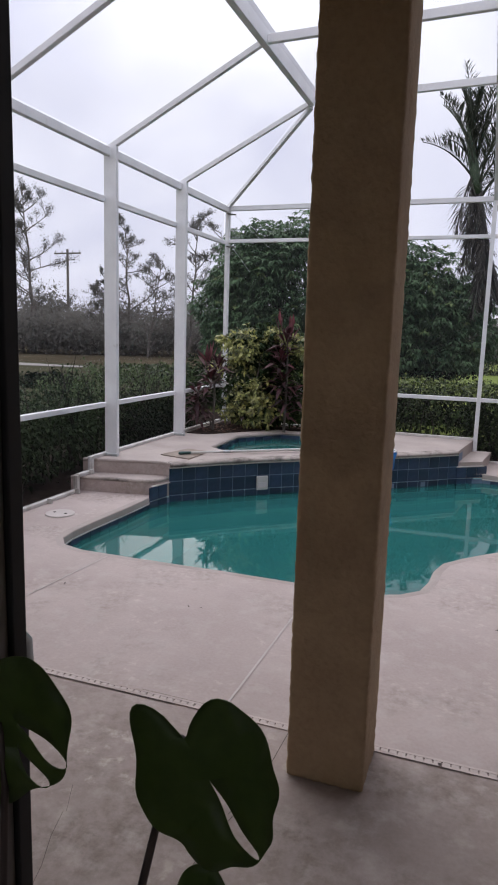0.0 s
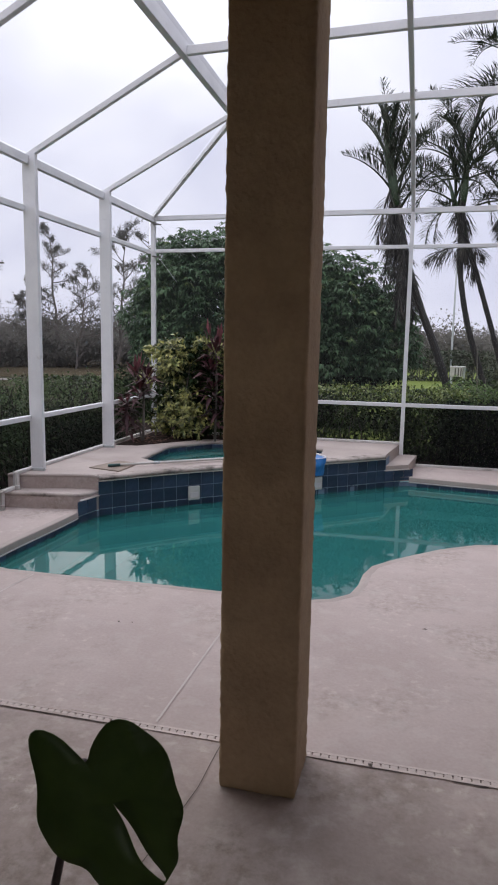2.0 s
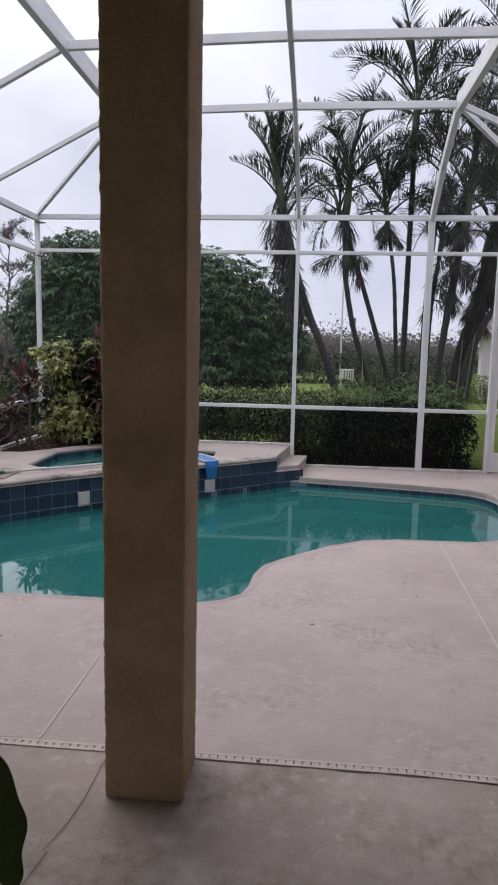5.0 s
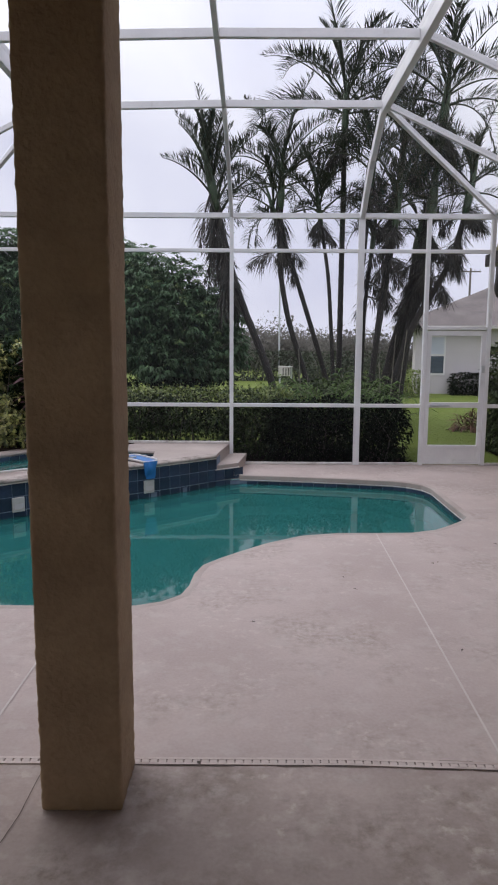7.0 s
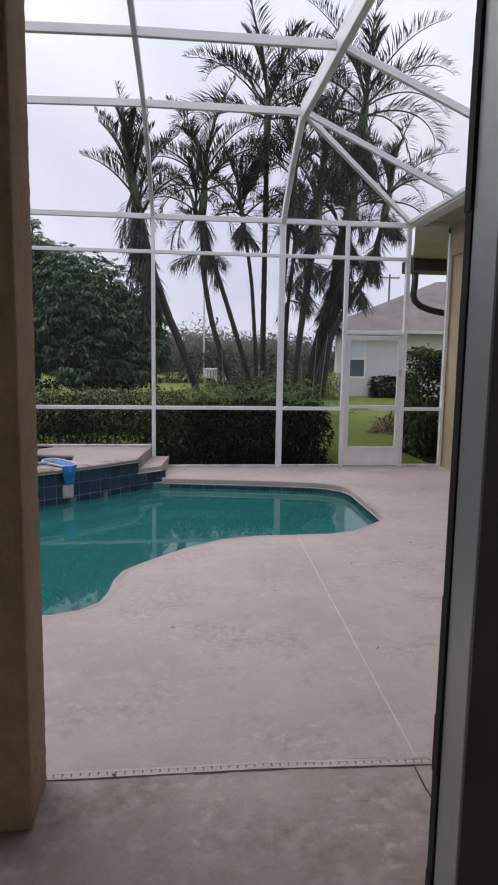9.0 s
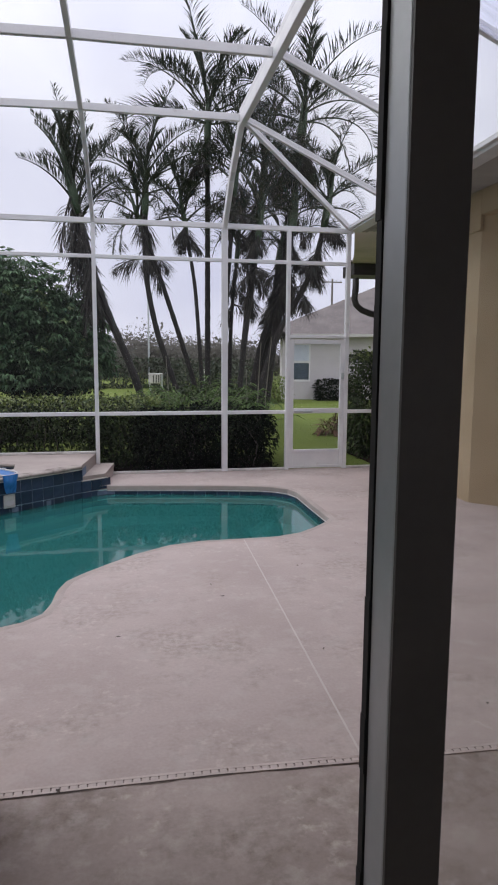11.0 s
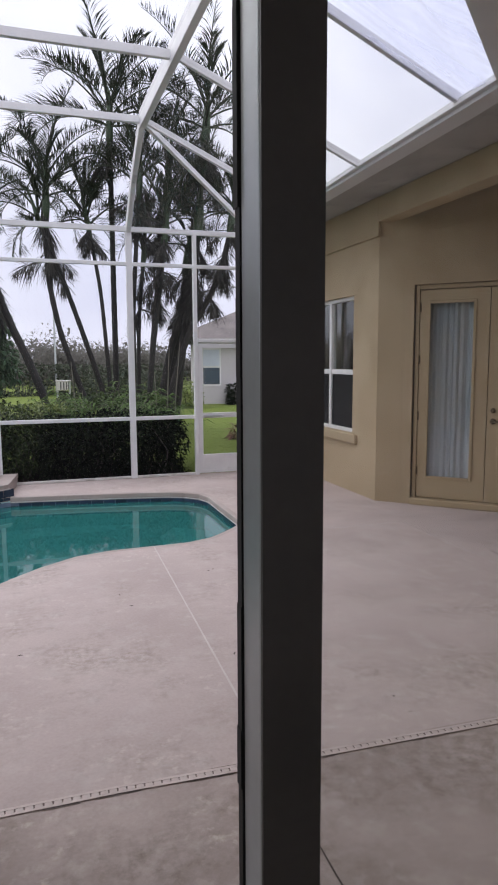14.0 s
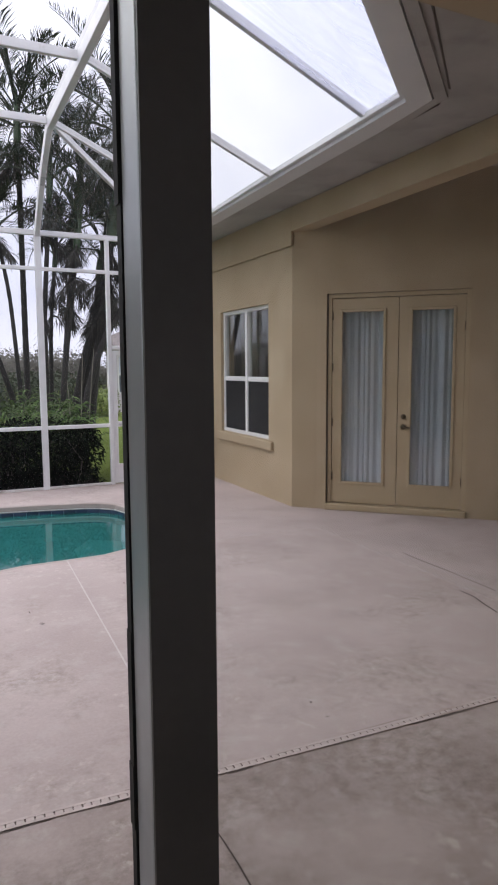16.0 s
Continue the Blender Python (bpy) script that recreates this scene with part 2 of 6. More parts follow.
MANGO = mat("mango_leaf", (0.044, 0.092, 0.044), (0.120, 0.200, 0.096), 0.55, 1.1, 5, 0, island=0.5, translucent=0.3, spec=0.35)
MANGOTIP = mat("young_mango_leaf", (0.11, 0.17, 0.06), (0.17, 0.23, 0.09), 0.55, 1.1, 5, 0, island=0.35, translucent=0.3, spec=0.35)
HEDGE = mat("hedge_leaf", (0.018, 0.034, 0.009), (0.055, 0.085, 0.020), 0.6, 2.0, 9, 0, island=0.6, translucent=0.15, spec=0.3)
HEDGETIP = mat("hedge_tip_leaf", (0.12, 0.17, 0.035), (0.19, 0.23, 0.06), 0.5, 2.0, 9, 0, island=0.4, translucent=0.25)
# leaf colour taken near black, carrying the shade within hedge and shrubs
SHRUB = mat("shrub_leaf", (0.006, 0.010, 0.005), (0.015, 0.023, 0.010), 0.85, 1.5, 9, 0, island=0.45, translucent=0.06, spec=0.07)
SPROUT = mat("young_palm_leaf", (0.066, 0.118, 0.030), (0.118, 0.188, 0.054), 0.6, 2, 9, 0, island=0.4, translucent=0.35, spec=0.2)
CULM = mat("pale_young_stem", (0.13, 0.125, 0.10), (0.22, 0.205, 0.165), 0.8, 4, 40, 0.2)
# haze is mixed into this green, paling the field shrubs
HAZEGREEN = mat("pale_green_shrub_leaf", (0.060, 0.090, 0.038), (0.110, 0.150, 0.066), 0.8, 0.8, 5, 0, island=0.3, translucent=0.35, spec=0.1)
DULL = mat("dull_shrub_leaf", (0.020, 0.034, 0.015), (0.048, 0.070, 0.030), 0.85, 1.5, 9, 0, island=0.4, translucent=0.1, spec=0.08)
CROTON = mat("croton_leaf", (0.030, 0.062, 0.014), (0.47, 0.45, 0.15), 0.45, 14, 45, 0, island=0.75, translucent=0.2)
CORDY = mat("red_cordyline_leaf", (0.026, 0.012, 0.014), (0.100, 0.028, 0.036), 0.6, 3, 20, 0, island=0.6, translucent=0.15)
CORDYTIP = mat("young_cordyline_leaf", (0.085, 0.026, 0.032), (0.17, 0.060, 0.068), 0.45, 3, 20, 0, island=0.4, translucent=0.3)
# dark grey green: the backlit silhouette is put into the frond colour
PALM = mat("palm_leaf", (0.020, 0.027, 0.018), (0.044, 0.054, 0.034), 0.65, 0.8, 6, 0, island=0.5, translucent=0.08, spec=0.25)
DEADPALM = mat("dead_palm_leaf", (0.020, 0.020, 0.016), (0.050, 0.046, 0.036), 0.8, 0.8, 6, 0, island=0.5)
# trunk colour darkened likewise, as if seen against the light
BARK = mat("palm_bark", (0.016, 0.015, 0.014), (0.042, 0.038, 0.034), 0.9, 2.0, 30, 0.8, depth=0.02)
# bark tone lifted to suggest haze on the far bare trees
TWIG = mat("grey_bark", (0.085, 0.075, 0.066), (0.16, 0.142, 0.128), 0.9, 2.0, 30, 0.6, spec=0.2)
# skyline haze put into the leaf colour: paled, with little contrast
WOODS = mat("haze_paled_foliage", (0.138, 0.132, 0.118), (0.195, 0.186, 0.166), 1.0, 0.10, 0.8, 0, island=0.07, translucent=0.5, spec=0.0)
ROADM = mat("pale_road", (0.19, 0.175, 0.16), (0.26, 0.245, 0.23), 1.0, 0.4, 8, 0.2, spec=0.05)
FIELD = mat("dry_field", (0.045, 0.038, 0.025), (0.078, 0.064, 0.041), 1.0, 0.25, 5, 0.5, spec=0.0)
MONSTERA = mat("monstera_leaf", (0.066, 0.108, 0.026), (0.105, 0.155, 0.042), 0.42, 8, 60, 0.15, translucent=0.45)
STALK = mat("purple_brown_stalk", (0.030, 0.020, 0.020), (0.055, 0.038, 0.034), 0.5, 10, 60)
STEM = mat("green_stem", (0.02, 0.045, 0.018), (0.04, 0.07, 0.03), 0.5, 10, 60)
SCREEN = clear("insect_screen", (0.93, 0.93, 0.94), 0.05, (0.30, 0.30, 0.32), gloss=0)
# extra cover paints in the haze of mesh viewed at a slant
SIDESCREEN = clear("hazed_side_screen", (0.92, 0.92, 0.93), 0.065, (0.31, 0.31, 0.33), gloss=0)
LOWSCREEN = clear("dense_lower_screen", (0.76, 0.76, 0.77), 0.05, (0.16, 0.16, 0.17), gloss=0)
GLASS = clear("door_glass", (0.995, 0.998, 0.995), 0.008, (0.80, 0.78, 0.76), 1.45, film=True)
WINGLASS = clear("window_glass", (0.93, 0.95, 0.94), 0.0, (0.5, 0.5, 0.5), 1.5)
WINSCREEN = clear("window_mesh", (0.55, 0.55, 0.56), 0.55, (0.055, 0.057, 0.06), gloss=0)
WATER = clear("pool_water", (0.33, 0.65, 0.62), 0.60, (0.030, 0.182, 0.170), 1.33, 0.015, 0.85)
CURTAIN = mat("white_curtain", (0.62, 0.67, 0.76), (0.74, 0.78, 0.84), 0.9, 5, 80, 0.2, translucent=0.3)
DARKCURTAIN = mat("olive_curtain", (0.10, 0.09, 0.06), (0.16, 0.14, 0.10), 0.9, 5, 80, 0.2)
BRASS = mat("dark_brass", (0.07, 0.05, 0.03), (0.12, 0.09, 0.05), 0.35, 10, 60, 0.1, metal=0.8)
BLUEP = mat("blue_plastic", (0.02, 0.14, 0.42), (0.03, 0.20, 0.52), 0.35, 5, 50, 0.05)
WHITEP = mat("aged_white_plastic", (0.52, 0.505, 0.485), (0.60, 0.585, 0.565), 0.4, 6, 50, 0.05, spots=((0.40, 0.37, 0.34), 9.0, 0.5, 0.7, 0.6))
TEALP = mat("dark_green_plastic", (0.02, 0.07, 0.065), (0.03, 0.09, 0.085), 0.4, 6, 50, 0.05)
SAND = mat("brown_flagstone", (0.19, 0.15, 0.12), (0.30, 0.245, 0.20), 0.85, 8, 60, 0.5)
CAULK = mat("pale_caulk", (0.49, 0.44, 0.41), (0.56, 0.51, 0.48), 0.8, 6, 60, 0.1)
CRACK = mat("dark_crack", (0.05, 0.04, 0.035), (0.09, 0.07, 0.06), 0.95, 8, 60, 0.1)
# grey put into the right slope's mesh to dim the sky behind
GREYED = clear("greyed_roof_screen", (0.92, 0.92, 0.93), 0.15, (0.42, 0.43, 0.46), gloss=0)
SLACK = clear("slack_screen", (0.93, 0.94, 0.97), 0.30, (0.46, 0.48, 0.62), gloss=0, film=True, streaks=(0.10, 0.48))
DRAINM = mat("dirty_drain_plastic", (0.45, 0.375, 0.345), (0.57, 0.485, 0.45), 0.75, 4, 40, 0.2, spots=((0.24, 0.175, 0.145), 2.2, 0.5, 0.68, 0.7))
ROUGH = mat("rough_grass", (0.042, 0.042, 0.026), (0.075, 0.070, 0.045), 1.0, 0.3, 6, 0.5, spots=((0.03, 0.034, 0.018), 0.6, 0.5, 0.7, 0.6), spec=0.0)
DARKEAVE = mat("dark_brown_paint", (0.022, 0.019, 0.016), (0.035, 0.030, 0.026), 0.5, 5, 60, 0.1)
DARKTWIG = mat("dark_stem", (0.018, 0.015, 0.012), (0.04, 0.034, 0.028), 0.9, 3, 30, 0.3, spec=0.1)
# far hedge green, with distance haze painted into it
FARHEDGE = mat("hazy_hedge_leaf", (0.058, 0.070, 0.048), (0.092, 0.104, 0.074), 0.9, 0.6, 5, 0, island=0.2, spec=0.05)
# leaves of the far trees, paled so the colour carries haze
TREELEAF = mat("haze_paled_tree_leaf", (0.085, 0.086, 0.074), (0.125, 0.124, 0.108), 0.9, 0.5, 4, 0, island=0.3, spec=0.1)
# indoor gloom put into the paint: near black behind the glass
DARKROOM = mat("unlit_room_paint", (0.07, 0.065, 0.06), (0.10, 0.095, 0.09), 0.8, 2, 50, 0.1)
PANEBACK = mat("blue_grey_backing", (0.11, 0.14, 0.19), (0.15, 0.18, 0.24), 0.8, 3, 40, 0.1)
LITTER = mat("dry_leaf_litter", (0.09, 0.040, 0.028), (0.20, 0.105, 0.07), 0.8, 8, 40, 0, island=0.5)
POLE = mat("weathered_pole", (0.13, 0.115, 0.10), (0.20, 0.18, 0.16), 0.9, 1, 20, 0.4)


# ---- building helpers ----
def part(name, bm, material, parent=None, label="", smooth=False):
    me = bpy.data.meshes.new(name)
    bm.normal_update()
    bm.to_mesh(me)
    bm.free()
    if smooth:
        for p in me.polygons:
            p.use_smooth = True
    me.materials.append(material)
    ob = new(name, me)
    if parent is not None:
        ob.parent = parent
    if label:
        ob["label"] = label
    return ob


def piece(name, me, parent, m):
    ob = new(name, me)
    ob.parent = parent
    ob.matrix_basis = m
    return ob


def thing(name, label, category, at=(0, 0, 0), group="", kind=""):
    e = new(name)
    e.location = at
    e.empty_display_size = 0.1
    return tagged(e, label, category, group, kind)


def box(bm, x0, x1, y0, y1, z0, z1, bevel=0.0):
    r = bmesh.ops.create_cube(bm, size=1.0)
    for v in r["verts"]:
        v.co = Vector((x0 + (v.co.x + 0.5) * (x1 - x0), y0 + (v.co.y + 0.5) * (y1 - y0), z0 + (v.co.z + 0.5) * (z1 - z0)))
    if bevel:
        es = list({e for v in r["verts"] for e in v.link_edges})
        bmesh.ops.bevel(bm, geom=es, offset=bevel, segments=2, affect="EDGES", profile=0.5)
    return bm


def cube(*a, **k):
    return box(bmesh.new(), *a, **k)


def bar(bm, a, b, w, h, up=(0, 0, 1), bevel=0.004):
    """A square tube from a to b; w across, h along up."""
    a, b = Vector(a), Vector(b)
    d = (b - a).normalized()
    s = d.cross(Vector(up))
    if s.length < 1e-4:
        s = d.cross(Vector((1, 0, 0)))
    s.normalize()
    u = s.cross(d).normalized()
    c = []
    for p in (a, b):
        for i, j in ((-1, -1), (1, -1), (1, 1), (-1, 1)):
            c.append(bm.verts.new(p + s * (i * w / 2) + u * (j * h / 2)))
    fs = [bm.faces.new((c[0], c[1], c[2], c[3])), bm.faces.new((c[7], c[6], c[5], c[4]))]
    for i in range(4):
        j = (i + 1) % 4
        fs.append(bm.faces.new((c[i], c[i + 4], c[j + 4], c[j])))
    bmesh.ops.recalc_face_normals(bm, faces=fs)
    if bevel:
        es = list({e for f in fs for e in f.edges})
        bmesh.ops.bevel(bm, geom=es, offset=bevel, segments=1, affect="EDGES")
    return bm


def tube(bm, pts, radii, n=8, cap=True):
    rings = []
    pts = [Vector(p) for p in pts]
    ref = Vector((0.31, 0.83, 0.46))
    for i, p in enumerate(pts):
        d = (pts[min(i + 1, len(pts) - 1)] - pts[max(i - 1, 0)]).normalized()
        s = d.cross(ref).normalized()
        u = s.cross(d)
        rings.append([bm.verts.new(p + (s * math.cos(6.28318 * k / n) + u * math.sin(6.28318 * k / n)) * radii[i]) for k in range(n)])
    for a, b in zip(rings, rings[1:]):
        for k in range(n):
            bm.faces.new((a[k], a[(k + 1) % n], b[(k + 1) % n], b[k]))
    if cap:
        bm.faces.new(rings[0][::-1])
        bm.faces.new(rings[-1])
    return bm


def prism(bm, outline, z0, z1):
    lo = [bm.verts.new((x, y, z0)) for x, y in outline]
    hi = [bm.verts.new((x, y, z1)) for x, y in outline]
    bm.faces.new(hi)
    bm.faces.new(lo[::-1])
    for i in range(len(lo)):
        j = (i + 1) % len(lo)
        bm.faces.new((lo[i], lo[j], hi[j], hi[i]))
    bmesh.ops.recalc_face_normals(bm, faces=bm.faces[:])
    return bm


def sheet(bm, outer, holes, z):
    """A flat sheet with holes."""
    es = []
    for loop in (outer, *holes):
        vs = [bm.verts.new((x, y, z)) for x, y in loop]
        es += [bm.edges.new((vs[i], vs[(i + 1) % len(vs)])) for i in range(len(vs))]
    bmesh.ops.triangle_fill(bm, edges=es, use_beauty=True, normal=(0, 0, 1))
    for f in bm.faces:
        f.normal_update()
        if f.normal.z < 0:
            f.normal_flip()
    return bm


def skirt(bm, loop, rows, closed=True):
    """Strips along a loop: rows of (offset to the loop's left, z)."""
    n = len(loop)
    nor = []
    for i in range(n):
        a, b = Vector(loop[i - 1] if closed or i else loop[i]), Vector(loop[(i + 1) % n] if closed or i < n - 1 else loop[i])
        d = (b - a).normalized()
        nor.append(Vector((-d.y, d.x)))
    rings = [[bm.verts.new((loop[i][0] + nor[i].x * o, loop[i][1] + nor[i].y * o, z)) for i in range(n)] for o, z in rows]
    for r, s in zip(rings, rings[1:]):
        for i in range(n if closed else n - 1):
            j = (i + 1) % n
            bm.faces.new((r[i], r[j], s[j], s[i]))
    return bm


def resample(pts, step, closed=False):
    P = [Vector((*p, 0)) for p in pts] + ([Vector((*pts[0], 0))] if closed else [])
    out, left = [], 0.0
    for a, b in zip(P, P[1:]):
        d = (b - a).length
        s = left
        while s < d:
            q = a.lerp(b, s / d)
            out.append((q.x, q.y, math.atan2(b.y - a.y, b.x - a.x)))
            s += step
        left = s - d
    return out


def leaf_mesh(name, pos, way, up, length, width, material, parent, fold=0.25, droop=0.3, label=""):
    """Many folded leaves, four triangles each, in one mesh."""
    pos, way, up = np.asarray(pos, float), np.asarray(way, float), np.asarray(up, float)
    n = len(pos)
    way = way / np.linalg.norm(way, axis=1, keepdims=True)
    side = np.cross(way, up)
    side /= np.maximum(np.linalg.norm(side, axis=1, keepdims=True), 1e-6)
    nor = np.cross(side, way)
    L, W = np.broadcast_to(length, n)[:, None], np.broadcast_to(width, n)[:, None]
    down = np.array([0, 0, -1.0])
    v = np.empty((n, 5, 3))
    v[:, 0] = pos
    v[:, 1] = pos + way * L * 0.45 + side * W / 2 + nor * W * fold
    v[:, 2] = pos + way * L * 0.5
    v[:, 3] = pos + way * L * 0.45 - side * W / 2 + nor * W * fold
    v[:, 4] = pos + way * L + down * L * droop
    base = (np.arange(n) * 5)[:, None, None]
    t = np.array([[0, 2, 1], [0, 3, 2], [1, 2, 4], [2, 3, 4]])[None] + base
    me = bpy.data.meshes.new(name)
    me.vertices.add(n * 5)
    me.vertices.foreach_set("co", v.reshape(-1))
    me.loops.add(n * 12)
    me.loops.foreach_set("vertex_index", t.reshape(-1).astype(np.int32))
    me.polygons.add(n * 4)
    me.polygons.foreach_set("loop_start", np.arange(0, n * 12, 3, dtype=np.int32))
    me.update()
    me.validate()
    me.materials.append(material)
    ob = new(name, me)
    ob["kind"] = "stuff"
    if parent is not None:
        ob.parent = parent
    if label:
        ob["label"] = label
    return ob


def rnd_dirs(rng, n):
    d = rng.normal(size=(n, 3))
    return d / np.linalg.norm(d, axis=1, keepdims=True)


UPS = np.array([0, 0, 1.0])

# ---- pool, deck and spa ----
WATER_Z = -0.12
DECK2, TREAD = 0.305, 0.155
NEAR = [(-3.16, 6.62), (-3.16, 6.30), (-3.165, 6.10), (-3.185, 5.60), (-3.185, 5.30), (-3.15, 5.12), (-3.04, 4.985), (-2.84, 4.925), (-2.40, 4.925), (-1.60, 4.945), (-0.95, 4.945), (-0.57, 4.955),
        (-0.40, 5.03), (-0.28, 5.16), (-0.235, 5.36), (-0.22, 5.60), (-0.17, 5.80), (-0.04, 5.98), (0.12, 6.16), (0.36, 6.41),
        (0.66, 6.63), (1.00, 6.725), (1.36, 6.735), (1.70, 6.755), (1.96, 6.86), (2.16, 7.04), (2.33, 7.22), (2.42, 7.36), (2.42, 7.48), (2.42, 8.00),
        (2.425, 8.72), (2.36, 8.95), (2.20, 9.11), (2.02, 9.20), (1.49, 9.32), (0.90, 9.43), (0.05, 9.56)]
BEAM = [(-3.09, 6.94), (-2.66, 7.40), (-2.33, 7.71), (-2.00, 7.98), (-1.50, 8.36), (-1.00, 8.72), (-0.64, 9.02), (-0.27, 9.36)]
POOL = NEAR + [(-0.10, 9.48)] + BEAM[::-1]
SPA = [(-3.12, 8.12), (-2.82, 7.92), (-2.05, 8.36), (-1.25, 8.92), (-1.06, 9.24), (-1.10, 9.62), (-1.65, 9.80), (-2.72, 9.78), (-3.16, 9.15)]

X0, X1, Y1 = -4.04, 4.30, 10.46
# the drain between slab and deck runs straight and then bends slightly towards the house
DRAIN = [(-4.04, 3.286), (0.60, 3.284), (1.30, 3.255), (2.80, 3.205), (7.5, 3.05)]


def drain_y(x):
    for (xa, ya), (xb, yb) in zip(DRAIN, DRAIN[1:]):
        if x <= xb:
            return ya + (yb - ya) * (x - xa) / (xb - xa)
    return DRAIN[-1][1]


floor_deck = tagged(new("pool_deck"), "pinkish beige textured concrete pool deck with stains", "deck", kind="structure")
FRONT = [(x, y + 0.024) for x, y in DRAIN]
part("deck_surface", sheet(bmesh.new(), FRONT + [(7.5, 5.2), (4.3, 8.4), (X1, Y1), (X0, Y1)], [POOL], 0.0), DECK, floor_deck)
bm = bmesh.new()
skirt(bm, NEAR, [(-0.05, 0.0015), (0.004, 0.0015), (0.011, -0.001), (0.015, -0.006), (0.016, -0.014), (0.016, -0.060), (-0.02, -0.060)], closed=False)
part("coping_nosing", bm, COPING, floor_deck, "square grey concrete pool edge")
bm = bmesh.new()
skirt(bm, NEAR, [(-0.02, -0.0602), (0.0185, -0.0602), (0.0185, -0.068), (-0.02, -0.068)], closed=False)
part("coping_grout", bm, VINYL, floor_deck, "thin white grout line under the pool edge")
bm = bmesh.new()
prism(bm, FRONT + [(x, y - 0.02) for x, y in FRONT[::-1]], -0.2, -0.002)
part("deck_edge", bm, DECK, floor_deck)

slab = tagged(new("lanai_floor"), "grey pink concrete lanai slab with worn stains and cracks", "floor", kind="structure")
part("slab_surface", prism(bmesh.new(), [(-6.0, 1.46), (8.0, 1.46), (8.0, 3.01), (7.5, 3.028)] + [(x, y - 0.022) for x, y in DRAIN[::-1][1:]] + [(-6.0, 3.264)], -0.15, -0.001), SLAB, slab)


def caulk(a, b, w, material, name, wob=0.0):
    bm = bmesh.new()
    n = max(2, int(math.dist(a, b) / 0.12))
    L, R = [], []
    dx, dy = b[0] - a[0], b[1] - a[1]
    d = math.hypot(dx, dy)
    px, py = -dy / d, dx / d
    for i in range(n + 1):
        t = i / n
        o = wob * noise.noise(Vector((a[0] * 3 + t * d * 4, a[1], 2.0)))
        ww = w * (0.75 + 0.5 * noise.noise(Vector((t * d * 9, a[0], 7.0))) ** 2)
        cx, cy = a[0] + dx * t + px * o, a[1] + dy * t + py * o
        L.append(bm.verts.new((cx + px * ww / 2, cy + py * ww / 2, 0.0035)))
        R.append(bm.verts.new((cx - px * ww / 2, cy - py * ww / 2, 0.0035)))
    for i in range(n):
        bm.faces.new((R[i], R[i + 1], L[i + 1], L[i]))
    return part(name, bm, material, floor_deck if a[1] > 3.25 else slab)


caulk((-0.98, 3.33), (-0.96, 4.91), 0.014, CAULK, "control_joint")
caulk((1.25, 3.30), (1.36, 6.70), 0.014, CAULK, "control_joint")
caulk((-2.57, 4.88), (-2.68, 3.33), 0.012, CAULK, "control_joint")
caulk((4.24, 6.00), (4.97, 6.05), 0.008, CAULK, "control_joint")
caulk((1.215, 3.22), (1.245, 1.5), 0.009, CRACK, "crack", 0.012)
caulk((-0.64, 3.24), (-0.70, 2.69), 0.0035, CRACK, "crack", 0.05)
caulk((-0.70, 2.69), (-0.73, 1.6), 0.004, CRACK, "crack", 0.06)
caulk((-1.30, 2.62), (-1.24, 2.49), 0.0016, CRACK, "crack", 0.03)
caulk((-1.24, 2.49), (-1.10, 1.9), 0.0022, CRACK, "crack", 0.05)
caulk((4.19, 5.58), (4.17, 4.92), 0.015, CRACK, "crack", 0.03)
caulk((4.17, 4.92), (4.16, 4.42), 0.010, CRACK, "crack", 0.02)
caulk((3.92, 4.55), (3.84, 4.10), 0.016, CRACK, "crack", 0.03)
caulk((3.84, 4.10), (3.80, 3.45), 0.008, CRACK, "crack", 0.04)

for xa_, xb_, w_ in ((-1.95, -1.2, 0.006), (-0.25, 0.10, 0.004), (0.30, 0.44, 0.007), (0.50, 0.68, 0.006), (0.86, 1.06, 0.007), (1.10, 1.22, 0.006), (1.40, 1.52, 0.006), (1.9, 2.15, 0.004), (2.35, 2.75, 0.006)):
    caulk((xa_, drain_y(xa_) - 0.0265), (xb_, drain_y(xb_) - 0.0265), w_, CRACK, "edge_gap", 0.004)
for xa_, xb_, w_ in ((-1.4, -1.05, 0.003), (0.98, 1.12, 0.003), (2.0, 2.4, 0.003)):
    caulk((xa_, drain_y(xa_) + 0.027), (xb_, drain_y(xb_) + 0.027), w_, CRACK, "edge_gap", 0.004)
drain = tagged(new("deck_drain"), "slotted white plastic deck drain strip between slab and deck", "drain", kind="structure")
bm = bmesh.new()
for (xa, ya), (xb, yb) in zip(DRAIN, DRAIN[1:]):
    prism(bm, [(xa, ya - 0.0225), (xb, yb - 0.0225), (xb, yb + 0.0245), (xa, ya + 0.0245)], -0.05, -0.010)
part("drain_channel", bm, CRACK, drain)
for s in (-1, 1):
    bm = bmesh.new()
    for (xa, ya), (xb, yb) in zip(DRAIN, DRAIN[1:]):
        prism(bm, [(xa, ya + s * 0.0165 - 0.0070), (xb, yb + s * 0.0165 - 0.0070), (xb, yb + s * 0.0165 + 0.0070), (xa, ya + s * 0.0165 + 0.0070)], -0.02, 0.0042)
    part("drain_edge", bm, DRAINM, drain)
rung = bpy.data.meshes.new("drain_bar")
b_ = cube(-0.0148, 0.0148, -0.0099, 0.0099, -0.02, 0.0036, bevel=0.001)
b_.to_mesh(rung)
b_.free()
rung.materials.append(DRAINM)
for i in range(228):
    x = -3.9 + 0.0355 * i
    piece("drain_bar", rung, drain, pose(x, drain_y(x), 0, 0, 0, math.degrees(math.atan2(drain_y(x + 0.1) - drain_y(x - 0.1), 0.2))))

